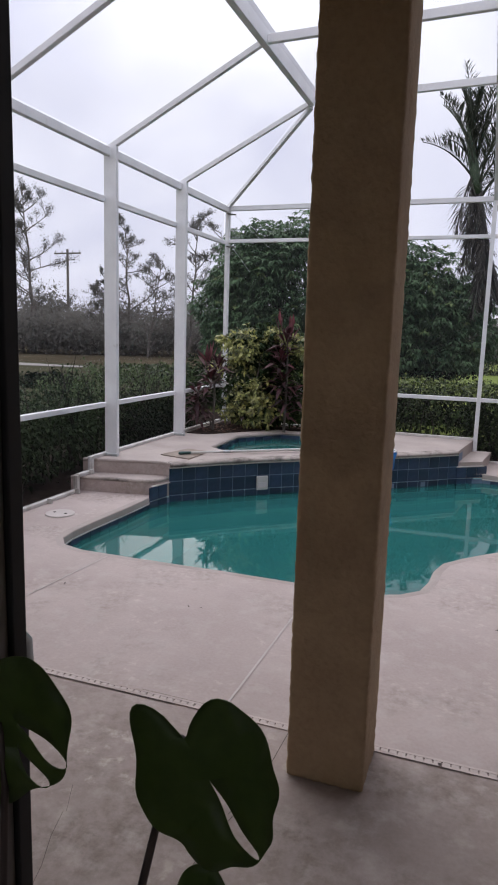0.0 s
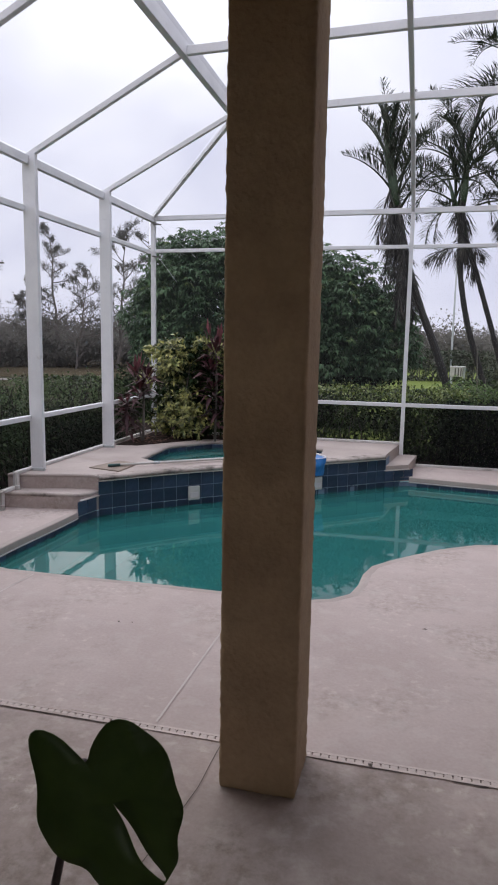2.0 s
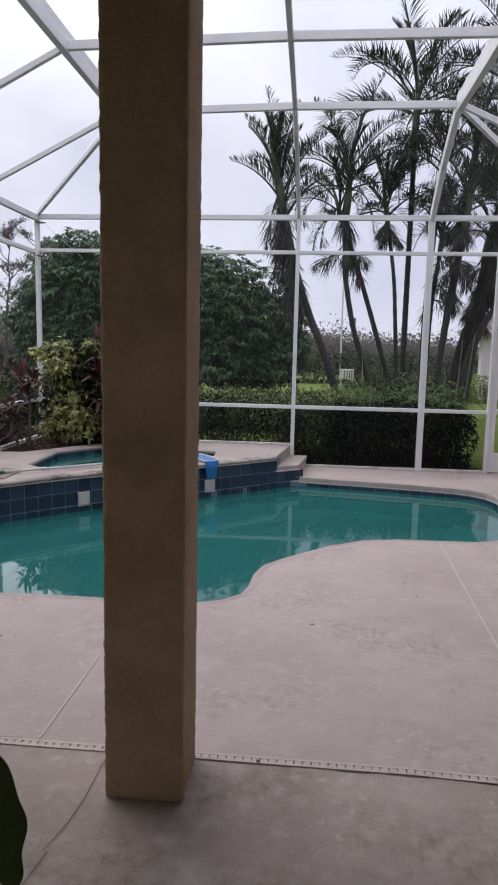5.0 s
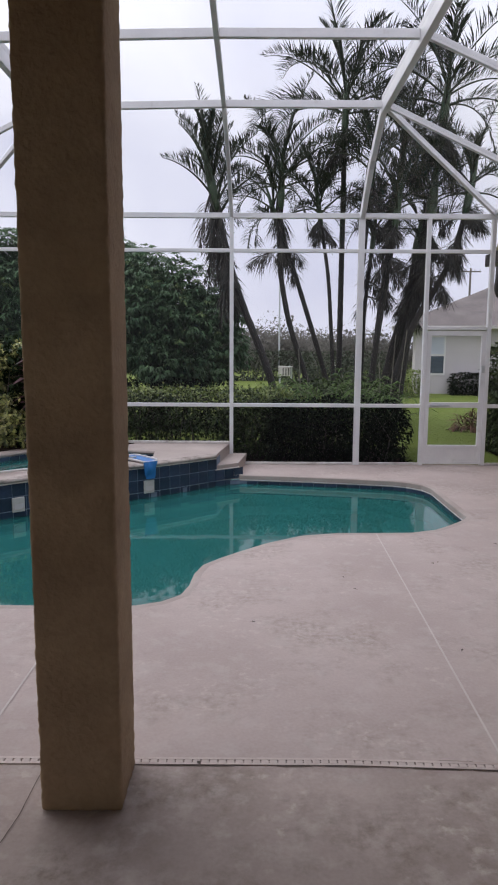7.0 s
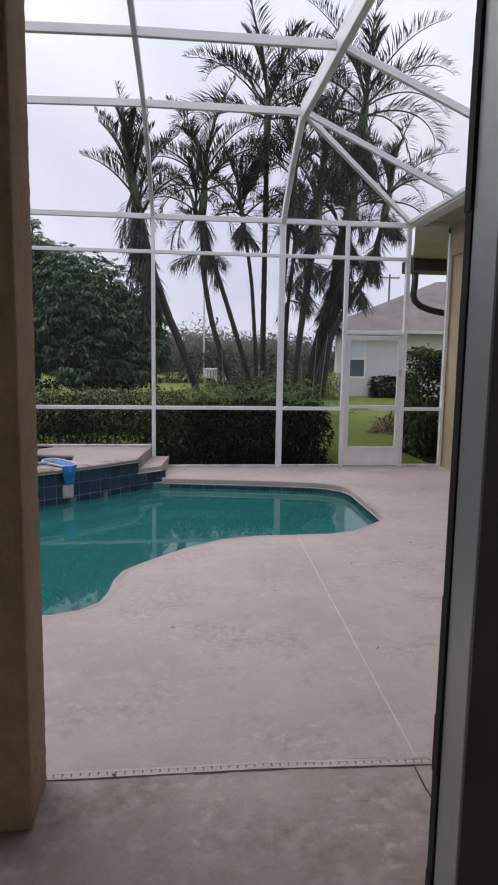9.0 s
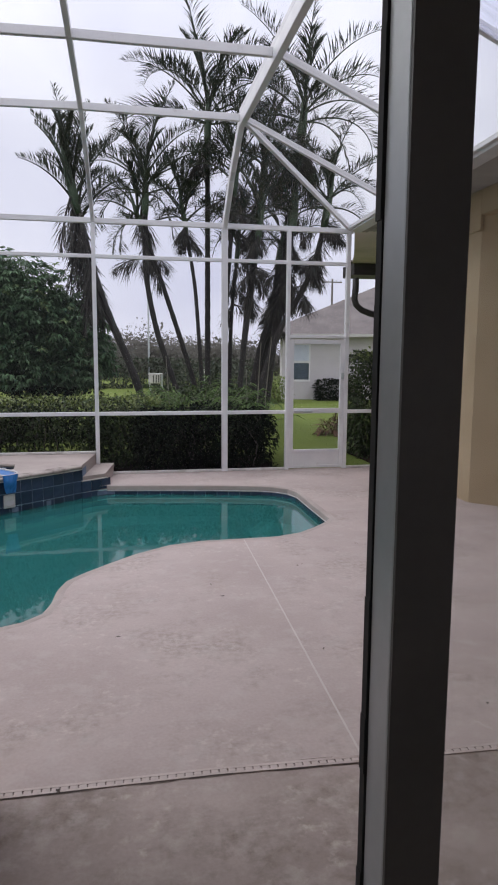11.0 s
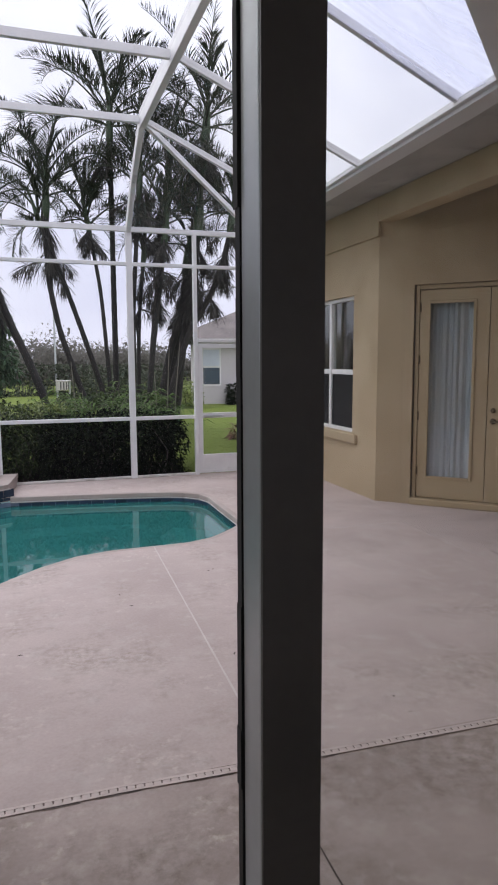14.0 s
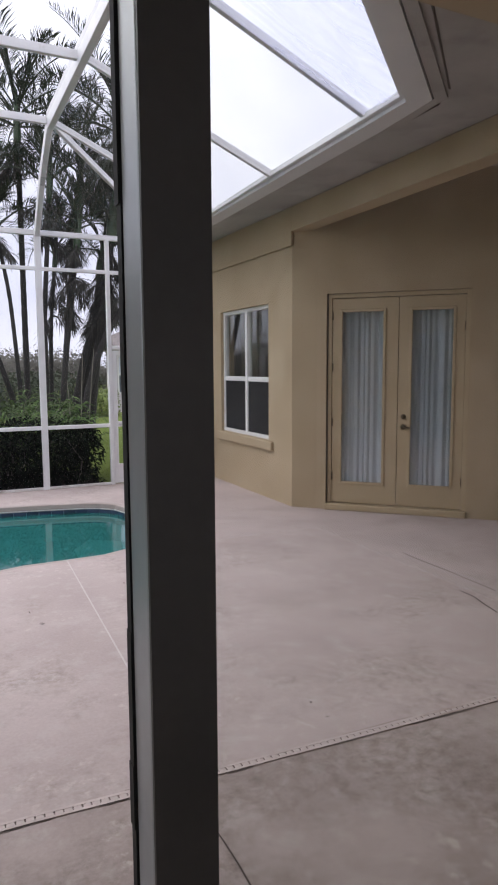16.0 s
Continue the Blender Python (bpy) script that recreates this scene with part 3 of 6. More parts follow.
# small dark leaves and debris lying on the deck
rng = np.random.default_rng(5)
for x, y in ((-2.53, 4.29), (-1.61, 4.28), (-1.53, 4.29), (0.21, 4.697), (0.94, 5.28), (1.65, 5.86), (1.70, 5.89), (0.89, 5.53), (1.40, 4.32), (2.35, 6.40), (2.02, 3.58), (2.02, 3.42), (3.04, 6.96), (3.73, 7.59), (3.75, 6.24), (3.67, 4.85), (5.02, 6.69), (-0.02, 3.27)):
    bm = bmesh.new()
    a = rng.uniform(0, 6.28)
    c, s = math.cos(a), math.sin(a)
    L, W = rng.uniform(0.012, 0.022), rng.uniform(0.005, 0.009)
    q = [(-L, 0, 0.004), (0, W, 0.009), (L, 0, 0.005), (0, -W, 0.007)]
    vs = [bm.verts.new((x + c * u - s * v, y + s * u + c * v, z)) for u, v, z in q]
    bm.faces.new((vs[0], vs[1], vs[3]))
    bm.faces.new((vs[1], vs[2], vs[3]))
    tagged(part("fallen_leaf", bm, CRACK), "small dry dark leaf lying on the pool deck", "leaf", "fallen leaves")

cover = thing("skimmer_lid", "round white plastic skimmer lid set in the deck", "lid", (-3.58, 5.70, 0))
bm = bmesh.new()
bmesh.ops.create_cone(bm, cap_ends=True, segments=32, radius1=0.135, radius2=0.13, depth=0.012, matrix=pose(0, 0, 0.006))
disc = part("lid_disc", bm, CAULK, cover)
for dx in (-0.06, 0.06):
    bm = bmesh.new()
    bmesh.ops.create_cone(bm, cap_ends=True, segments=12, radius1=0.013, radius2=0.013, depth=0.004, matrix=pose(dx, 0, 0.0145))
    part("finger_hole", bm, CRACK, disc)

# pool basin
pool = tagged(new("pool_basin"), "pale plastered swimming pool basin with a bench and steps", "pool", kind="structure")
loop = POOL
bm = bmesh.new()
skirt(bm, loop, [(0.0, -0.05), (0.0, -0.22), (0.0, -1.25)])
part("basin_wall", bm, PLASTER, pool)
bm = bmesh.new()
sheet(bm, loop, [], -1.3)
part("basin_floor", bm, PLASTER, pool)
part("bench", prism(bmesh.new(), [(-3.05, 6.0), (-3.05, 6.85), (-1.0, 8.65), (0.0, 9.5), (1.7, 9.5), (1.7, 9.1), (0.2, 9.05), (-0.75, 8.35), (-2.6, 6.75), (-2.6, 6.0)], -1.25, -0.42), PLASTER, pool, "underwater bench along the raised wall")
part("entry_step", prism(bmesh.new(), [(1.2, 6.8), (2.3, 7.3), (2.4, 8.6), (2.0, 8.9), (1.75, 8.5), (1.7, 7.6), (1.1, 7.2)], -1.25, -0.40), PLASTER, pool, "underwater entry step")
part("entry_step", prism(bmesh.new(), [(0.5, 6.7), (1.2, 6.8), (1.1, 7.2), (1.7, 7.6), (1.75, 8.5), (1.4, 8.3), (1.3, 7.9), (0.6, 7.2)], -1.25, -0.70), PLASTER, pool)
part("entry_step", prism(bmesh.new(), [(-3.05, 5.1), (-1.9, 5.0), (-1.9, 5.45), (-3.05, 5.9)], -1.25, -0.38), PLASTER, pool)
water = tagged(new("pool_water"), "calm teal green pool water reflecting the cage", "water", kind="structure")
part("water_surface", sheet(bmesh.new(), loop, [], WATER_Z), WATER, water)

def tiles_along(parent, pts, rows, out, closed=False):
    """Square tiles along a line; out: how far they stand to the line's left."""
    q = resample(pts, 0.150, closed)
    for (ax, ay, _), (bx, by, _) in zip(q, q[1:] + (q[:1] if closed else [])):
        a = math.degrees(math.atan2(by - ay, bx - ax))
        for z in rows:
            piece("tile", tile, parent, pose((ax + bx) / 2, (ay + by) / 2, z, 0, 0, a) @ pose(0, out, 0))


# waterline tiles
wt = tagged(new("waterline_tiles"), "dark blue glazed tiles along the waterline", "tiles", kind="structure")
bm = bmesh.new()
skirt(bm, loop, [(0.003, -0.063), (0.003, -0.26)])
part("tile_bed", bm, GROUT, wt)
tile = bpy.data.meshes.new("tile")
b_ = cube(-0.0715, 0.0715, -0.005, 0.005, -0.0715, 0.0715, bevel=0.002)
b_.to_mesh(tile)
b_.free()
tile.materials.append(TILE)
tiles_along(wt, NEAR, (-0.148,), 0.010)
bm = bmesh.new()
skirt(bm, NEAR, [(0.012, -0.0645), (0.0185, -0.0645), (0.0185, -0.0735), (0.008, -0.0735)], closed=False)
part("grout_line", bm, CAULK, wt, "pale grout line under the coping")

# raised bond beam, steps and upper deck
upper = tagged(new("raised_deck"), "raised pinkish concrete deck round the spa with two steps", "deck", kind="structure")
UP = [(-0.27, 9.36)] + BEAM[::-1][1:] + [(-3.17, 6.985), (-3.27, 6.975), (X0, 6.76), (X0, Y1), (-0.13, Y1)]
EDGE = BEAM
bm = bmesh.new()
sheet(bm, UP, [SPA], DECK2)
# raised deck and treads take the coping's darker, browner colour
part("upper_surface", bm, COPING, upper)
bm = bmesh.new()
skirt(bm, EDGE, [(0.10, DECK2 + 0.001), (-0.012, DECK2), (-0.028, DECK2 - 0.010), (-0.034, DECK2 - 0.024), (-0.028, DECK2 - 0.040), (0.03, DECK2 - 0.043)][::1], closed=False)
part("coping_nosing", bm, MOULD, upper, "worn grey stained coping edge", smooth=True)
bm = bmesh.new()
prism(bm, [(x, y) for x, y, *_ in resample(EDGE + [(-0.16, 9.46)], 0.150)] + [(-0.13, Y1), (-1.0, 9.9), (-2.4, 8.3), (-3.07, 7.3)], -0.3, DECK2 - 0.045)
bmesh.ops.delete(bm, geom=[f for f in bm.faces if abs(f.normal.z) > 0.5], context="FACES")
part("raised_wall", bm, GROUT, upper)
for front, z0, z1 in (([(X0, 6.53), (-3.26, 6.685), (-3.18, 6.72), (-3.12, 6.82), (-3.07, 7.10)], -0.1, TREAD), ([(X0, 6.76), (-3.27, 6.975), (-3.17, 6.985), (-3.085, 6.95)], TREAD, DECK2)):
    rear_ = [(front[-1][0], 7.30), (X0, 7.30)]
    part("step_riser", prism(bmesh.new(), front + rear_, z0, z1 - 0.030), DECK, upper)
    bm = bmesh.new()
    skirt(bm, front, [(0.0, z1 - 0.031), (-0.006, z1 - 0.022), (-0.006, z1 - 0.008), (0.002, z1 - 0.001), (0.03, z1 + 0.001)], closed=False)
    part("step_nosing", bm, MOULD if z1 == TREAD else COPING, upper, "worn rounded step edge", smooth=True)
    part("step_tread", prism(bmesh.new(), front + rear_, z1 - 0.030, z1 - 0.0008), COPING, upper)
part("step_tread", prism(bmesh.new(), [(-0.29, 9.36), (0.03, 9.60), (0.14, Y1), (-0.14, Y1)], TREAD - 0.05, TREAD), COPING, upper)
part("step_riser", prism(bmesh.new(), [(-0.28, 9.40), (0.02, 9.62), (0.13, Y1), (-0.14, Y1)], -0.2, TREAD - 0.045), DECK, upper)
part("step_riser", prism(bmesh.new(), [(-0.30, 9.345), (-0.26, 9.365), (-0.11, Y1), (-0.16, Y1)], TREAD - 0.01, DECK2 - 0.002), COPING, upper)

bt = tagged(new("bond_beam_tiles"), "navy blue square tiles on the raised spa wall", "tiles", kind="structure")
tiles_along(bt, EDGE + [(-0.16, 9.46)], (0.180, 0.028, -0.124), 0.001)
tiles_along(bt, [(-3.155, 6.60), (-3.14, 6.70), (-3.09, 6.94)], (0.028, -0.124), -0.009)
tiles_along(bt, [(-0.27, 9.36), (0.10, 9.64)], (0.028, -0.124), -0.009)
bm = bmesh.new()
for pts, z, w_ in ((EDGE, DECK2 - 0.047, 0.060), ([(-0.27, 9.36), (0.05, 9.60)], TREAD - 0.052, 0.034), ([(-3.15, 6.66), (-3.09, 6.94)], TREAD - 0.052, 0.034)):
    for a, b in zip(pts, pts[1:]):
        bar(bm, (*a, z - 0.003), (*b, z - 0.003), w_, 0.010, bevel=0)
part("grout_line", bm, CAULK, bt, "pale grout line under the coping")

# spa bowl
spa = tagged(new("spa"), "small raised spa with teal water and tiled rim", "spa", kind="structure")
bm = bmesh.new()
skirt(bm, SPA, [(0.0, DECK2), (0.012, DECK2 - 0.012), (0.016, DECK2 - 0.03), (0.0, DECK2 - 0.045)])
skirt(bm, SPA, [(-0.12, DECK2 + 0.0025), (-0.02, DECK2 + 0.004), (0.0, DECK2)])
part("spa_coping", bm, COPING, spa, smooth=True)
bm = bmesh.new()
skirt(bm, SPA, [(-0.002, DECK2 - 0.04), (-0.002, DECK2 - 0.75)])
sheet(bm, SPA, [], DECK2 - 0.75)
part("spa_bowl", bm, PLASTER, spa)
tiles_along(spa, SPA, (DECK2 - 0.118,), 0.008, True)
bm = sheet(bmesh.new(), SPA, [], DECK2 - 0.10)
part("spa_water", bm, WATER, spa)

for c, ang in (((-2.31, 7.715), 43), ((-1.05, 8.685), 36)):
    sp = thing("wall_fitting", "square white plastic return fitting on the tiled wall", "fitting", (c[0], c[1], 0.02), "wall fittings")
    sp.rotation_euler = (0, 0, radians(ang))
    plate = part("plate", cube(-0.070, 0.070, -0.030, -0.008, -0.080, 0.080, bevel=0.008), WHITEP, sp)
    part("mouth", cube(-0.050, 0.050, -0.0335, -0.0295, -0.050, 0.010, bevel=0.004), GREYSTUCCO, plate, "grey recessed mouth")
    bm = bmesh.new()
    tube(bm, [(-0.06 + 0.12 * i / 8, -0.034, -0.035 - 0.02 * math.sin(math.pi * i / 8)) for i in range(9)], [0.006] * 9, 6)
    part("lip", bm, CAULK, plate)

# leaf net on a pole, lying on the coping
net = thing("pool_net", "white telescopic pole with blue leaf net lying on the coping", "pool net", (-3.19, 7.37, DECK2 + 0.02))
pa, pb = Vector((0, 0, 0.012)), Vector((1.96, 1.53, 0.02))
bm = bmesh.new()
tube(bm, [pa.lerp(pb, 0.05), pa.lerp(pb, 0.5), pb], [0.014, 0.016, 0.013], 10)
part("pole", bm, WHITEP, net, smooth=True)
bm = bmesh.new()
tube(bm, [pa, pa.lerp(pb, 0.01), pa.lerp(pb, 0.055)], [0.015, 0.019, 0.017], 10)
part("grip", bm, TEALP, net, smooth=True)
for k in (0.21, 0.66):
    bm = bmesh.new()
    tube(bm, [pa.lerp(pb, k), pa.lerp(pb, k + 0.03)], [0.022, 0.020], 10)
    part("collar", bm, TEALP if k > 0.5 else GREYALU, net, smooth=True)
# rigid rake head at the pole's end, its bag hanging over the coping
O_ = Vector(net.location)
HEAD = [Vector(p) - O_ for p in ((-1.38, 8.88, 0.335), (-1.40, 9.08, 0.335), (-1.26, 9.16, 0.335), (-1.06, 8.95, 0.33), (-0.93, 8.80, 0.325), (-1.04, 8.59, 0.32), (-1.20, 8.75, 0.33))]
ring_ = [a_.lerp(b2_, k_ / 4) for a_, b2_ in zip(HEAD, HEAD[1:] + HEAD[:1]) for k_ in range(4)]
for _ in range(3):
    ring_ = [(ring_[i - 1] + ring_[i] * 2 + ring_[(i + 1) % len(ring_)]) / 4 for i in range(len(ring_))]
bm = bmesh.new()
tube(bm, ring_ + ring_[:1], [0.014] * (len(ring_) + 1), 6, cap=False)
net_ring = part("net_frame", bm, WHITEP, net, "white rigid net frame", smooth=True)
bm = bmesh.new()
mid_ = sum(ring_, Vector()) / len(ring_)
loops_ = []
for k_, (sc_, dz_) in enumerate(((1.0, 0.0), (0.8, -0.010), (0.45, -0.014), (0.1, -0.015))):
    loops_.append([bm.verts.new(mid_ + (p - mid_) * sc_ + Vector((0, 0, dz_))) for p in ring_])
for l0_, l1_ in zip(loops_, loops_[1:]):
    for i in range(len(ring_)):
        j = (i + 1) % len(ring_)
        bm.faces.new((l0_[i], l0_[j], l1_[j], l1_[i]))
part("net_mesh", bm, BLUEP, net_ring, "bright blue net", smooth=True)
bm = bmesh.new()
A_, B_ = Vector((-1.11, 8.60, 0.325)) - O_, Vector((-0.96, 8.72, 0.325)) - O_
out_ = Vector((0.60, -0.80, 0))
g_ = [[bm.verts.new(A_.lerp(B_, 0.5 + (i / 12 - 0.5) * (1 - 0.35 * j / 8)) + out_ * (0.035 + 0.03 * math.sin(math.pi * min(1, j / 6)) * math.sin(math.pi * i / 12) + 0.006 * math.sin(i * 1.7 + j)) + Vector((0, 0, -0.20 * j / 8 + (0.0 if j else 0.01)))) for i in range(13)] for j in range(9)]
for j in range(8):
    for i in range(12):
        bm.faces.new((g_[j][i], g_[j][i + 1], g_[j + 1][i + 1], g_[j + 1][i]))
part("net_bag", bm, BLUEP, net_ring, "blue net bag hanging over the edge", smooth=True)

tagged(part("flagstone", prism(bmesh.new(), [(-3.39, 7.32), (-2.99, 7.22), (-2.98, 7.74), (-3.27, 7.80)], DECK2 + 0.001, DECK2 + 0.012), SAND), "thin brown flat stone lid lying on the raised deck", "stone")

# ---- lanai column, beams, house wing ----
col = thing("lanai_column", "square tan rough stucco column standing at the slab edge", "column", (-0.432, 3.13, 0))
bm = bmesh.new()
box(bm, -0.150, 0.150, -0.150, 0.138, 0, 3.3, bevel=0.012)
bmesh.ops.subdivide_edges(bm, edges=[e for e in bm.edges if abs(e.verts[0].co.z - e.verts[1].co.z) > 1], cuts=150)
bmesh.ops.subdivide_edges(bm, edges=[e for e in bm.edges if abs(e.verts[0].co.z - e.verts[1].co.z) < 0.001 and e.calc_length() > 0.1], cuts=12, use_grid_fill=True)
for v in bm.verts:
    k = noise.noise(v.co * 47.0) * 0.0050 + noise.noise(v.co * 19.0) * 0.0014 + noise.noise(v.co * 6) * 0.0010
    d = Vector((v.co.x, v.co.y, 0)).normalized()
    v.co += d * k
part("shaft", bm, COLUMN, col, smooth=True)

CORNER = (4.27, 7.83)
FDU = Vector((0.70711, -0.70711, 0))
wing = tagged(new("wall_wing"), "tan yellow stucco house wall with a raised frieze band", "wall", kind="structure")


def wall_with_hole(a, b, u0, u1, z0, z1, top, thick, material, parent, name):
    """A wall from a to b (thickness to the right of a->b) with one opening at u0..u1, z0..z1."""
    d = Vector((b[0] - a[0], b[1] - a[1], 0))
    L = d.length
    d.normalize()
    ang = math.degrees(math.atan2(d.y, d.x))
    M = pose(a[0], a[1], 0, 0, 0, ang)
    bm = bmesh.new()
    for x0, x1, p0, p1 in ((0, u0, 0, top), (u1, L, 0, top), (u0, u1, z1, top), (u0, u1, 0, z0)):
        if x1 - x0 > 0.001 and p1 - p0 > 0.001:
            box(bm, x0, x1, -thick, 0, p0, p1)
    bmesh.ops.remove_doubles(bm, verts=bm.verts[:], dist=0.0005)
    bm.transform(M)
    return part(name, bm, material, parent)


# wing wall runs from the corner away along +y; its outer face is at x = 4.27
wall_with_hole(CORNER, (4.27, 10.46), 8.45 - 7.83, 10.01 - 7.83, 0.76, 2.51, 3.56, 0.22, STUCCO, wing, "stucco")
part("frieze", cube(4.235, 4.27, 7.80, 10.44, 3.12, 3.56, bevel=0.006), STUCCO, wing)
fdw = tagged(new("wall_entry"), "tan stucco wall set at an angle with french doors", "wall", kind="structure")
FB = (CORNER[0] + FDU.x * 4.2, CORNER[1] + FDU.y * 4.2)
wall_with_hole(FB, CORNER, 4.2 - 2.03, 4.2 - 0.42, 0.0, 2.55, 3.82, 0.24, STUCCO, fdw, "stucco")

# unseen wall added to stop sky light entering the lanai's end
part("light_block_wall", cube(7.20, 7.42, 1.46, 4.90, 0, 3.82), STUCCO, fdw)
# window in the wing
win = tagged(new("window_1"), "white vinyl four-light window with olive curtains inside", "window", kind="structure")
WY0, WY1, WZ0, WZ1 = 8.45, 10.01, 0.76, 2.51
for y0, y1, z0, z1 in ((WY0, WY0 + 0.05, WZ0, WZ1), (WY1 - 0.05, WY1, WZ0, WZ1), (WY0 + 0.05, WY1 - 0.05, WZ0, WZ0 + 0.05), (WY0 + 0.05, WY1 - 0.05, WZ1 - 0.05, WZ1)):
    part("window_frame", cube(4.315, 4.385, y0, y1, z0, z1, bevel=0.005), VINYL, win)
part("mullion", cube(4.31, 4.38, 9.175, 9.245, WZ0 + 0.05, WZ1 - 0.05, bevel=0.005), VINYL, win)
for y0, y1 in ((WY0 + 0.05, 9.175), (9.245, WY1 - 0.05)):
    part("meeting_rail", cube(4.318, 4.375, y0, y1, 1.51, 1.575, bevel=0.005), VINYL, win)
    for z0, z1 in ((WZ0 + 0.05, 1.51), (1.575, WZ1 - 0.05)):
        part("pane", cube(4.350, 4.355, y0, y1, z0, z1), WINGLASS, win)
    part("insect_screen", cube(4.330, 4.332, y0, y1, WZ0 + 0.05, 1.51), WINSCREEN, win, "dark grey mesh over the lower sash")
part("window_sill", cube(4.225, 4.275, 8.31, 10.08, 0.635, 0.755, bevel=0.012), STUCCO, win)
for y0 in (8.47, 9.45):
    bm = bmesh.new()
    n = 40
    vs = [[bm.verts.new((4.60 + 0.035 * math.sin(i * 1.3) * (1 + 0.2 * math.sin(i)), y0 + 0.5 * i / n, z)) for i in range(n + 1)] for z in (0.6, 2.55)]
    for i in range(n):
        bm.faces.new((vs[0][i], vs[0][i + 1], vs[1][i + 1], vs[1][i]))
    tagged(part("curtain", bm, DARKCURTAIN, smooth=True), "olive brown drape hanging behind the window", "curtain", "window drapes")
back = tagged(new("wall_wing_room"), "room walls behind the wing window and doors, coloured near black as if unlit", "wall", kind="structure")
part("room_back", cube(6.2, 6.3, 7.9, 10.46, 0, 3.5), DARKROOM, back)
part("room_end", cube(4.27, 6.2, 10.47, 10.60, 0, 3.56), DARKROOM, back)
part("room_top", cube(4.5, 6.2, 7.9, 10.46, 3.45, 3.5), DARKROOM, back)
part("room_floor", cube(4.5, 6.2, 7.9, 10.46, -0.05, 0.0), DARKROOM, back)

# french doors
FM = pose(CORNER[0], CORNER[1], 0, 0, 0, -45)
fd = thing("french_door", "pair of tan painted full-glass french doors, closed, with white curtains behind", "door", kind="structure")
fd.matrix_basis = FM


def fpart(name, bm, m, parent=fd, label="", smooth=False):
    return part(name, bm, m, parent, label, smooth)


fpart("sill", cube(0.415, 2.035, -0.035, 0.16, 0.0, 0.075, bevel=0.01), DOORPAINT)
for a, b, c, d in ((0.42, 0.475, 0.075, 2.55), (1.975, 2.03, 0.075, 2.55), (0.475, 1.975, 2.50, 2.55)):
    fpart("door_frame", cube(a, b, 0.045, 0.16, c, d, bevel=0.004), DOORPAINT)
# dark strips paint the recess shadow along jamb and head
fpart("jamb_shade", cube(0.421, 0.433, 0.030, 0.0445, 0.075, 2.549), CRACK, fd, "dark strip standing in for the shadowed gap beside the hinges")
fpart("head_shade", cube(0.438, 2.029, 0.040, 0.0445, 2.545, 2.549), CRACK, fd)
for k, (u0, u1, g0, g1) in enumerate(((0.48, 1.243, 0.585, 1.085), (1.251, 1.972, 1.385, 1.855))):
    leaf = fpart("door_leaf", bmesh.new(), DOORPAINT)
    bm = bmesh.new()
    for a, b, c, d in ((u0, g0, 0.085, 2.49), (g1, u1, 0.085, 2.49), (g0, g1, 0.085, 0.33), (g0, g1, 2.35, 2.49)):
        box(bm, a, b, 0.06, 0.105, c, d)
    bmesh.ops.remove_doubles(bm, verts=bm.verts[:], dist=0.0005)
    bm.to_mesh(leaf.data)
    bm.free()
    for a, b, c, d in ((g0 - 0.02, g0 + 0.015, 0.31, 2.37), (g1 - 0.015, g1 + 0.02, 0.31, 2.37), (g0 + 0.015, g1 - 0.015, 0.31, 0.345), (g0 + 0.015, g1 - 0.015, 2.335, 2.37)):
        fpart("glass_bead", cube(a, b, 0.045, 0.062, c, d, bevel=0.006), DOORPAINT, leaf)
    fpart("pane", cube(g0, g1, 0.080, 0.085, 0.33, 2.35), WINGLASS, leaf)
    if k == 0:
        for z in (0.35, 1.0, 1.65, 2.25):
            fpart("hinge", cube(u0 - 0.02, u0 + 0.012, 0.048, 0.058, z, z + 0.10), BRASS, leaf)
    else:
        for z in (0.35, 2.1):
            fpart("hinge", cube(u1 - 0.010, u1 + 0.016, 0.048, 0.058, z, z + 0.10), BRASS, leaf)
        for z, r_ in ((1.01, 0.033), (1.13, 0.030)):
            bm = bmesh.new()
            bmesh.ops.create_cone(bm, cap_ends=True, segments=20, radius1=r_, radius2=r_ * 0.9, depth=0.014, matrix=pose(1.315, 0.052, z, 90))
            fpart("rosette", bm, BRASS, leaf, "dark brass rosette", True)
        bm = bmesh.new()
        tube(bm, [(1.315, 0.055, 1.01), (1.315, 0.02, 1.01), (1.34, 0.012, 1.01), (1.40, 0.012, 1.005)], [0.010, 0.010, 0.010, 0.007], 8)
        fpart("lever_handle", bm, BRASS, leaf, "dark brass lever handle", True)
    bm = bmesh.new()
    n = 90
    ph = 1.7 * k
    vs = [[bm.verts.new((g0 - 0.05 + (g1 - g0 + 0.10) * i / n, 0.155 + 0.011 * math.sin(i * 0.55 + ph + 1.6 * math.sin(i * 0.13 + ph)) + 0.014 * math.sin(i * 0.21 + 2 * ph) + 0.006 * noise.noise(Vector((i * 0.31, ph, z * 0.2))), z)) for i in range(n + 1)] for z in (0.30, 2.38)]
    for i in range(n):
        bm.faces.new((vs[0][i], vs[0][i + 1], vs[1][i + 1], vs[1][i]))
    cu = part("curtain", bm, CURTAIN, None, "", True)
    cu.matrix_basis = FM
    tagged(cu, "gathered sheer white curtain hanging behind door glass", "curtain", "door curtains")
bm = cube(0.2, 2.3, 0.6, 0.65, 0, 2.8)
bm.transform(FM)
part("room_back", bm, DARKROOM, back)

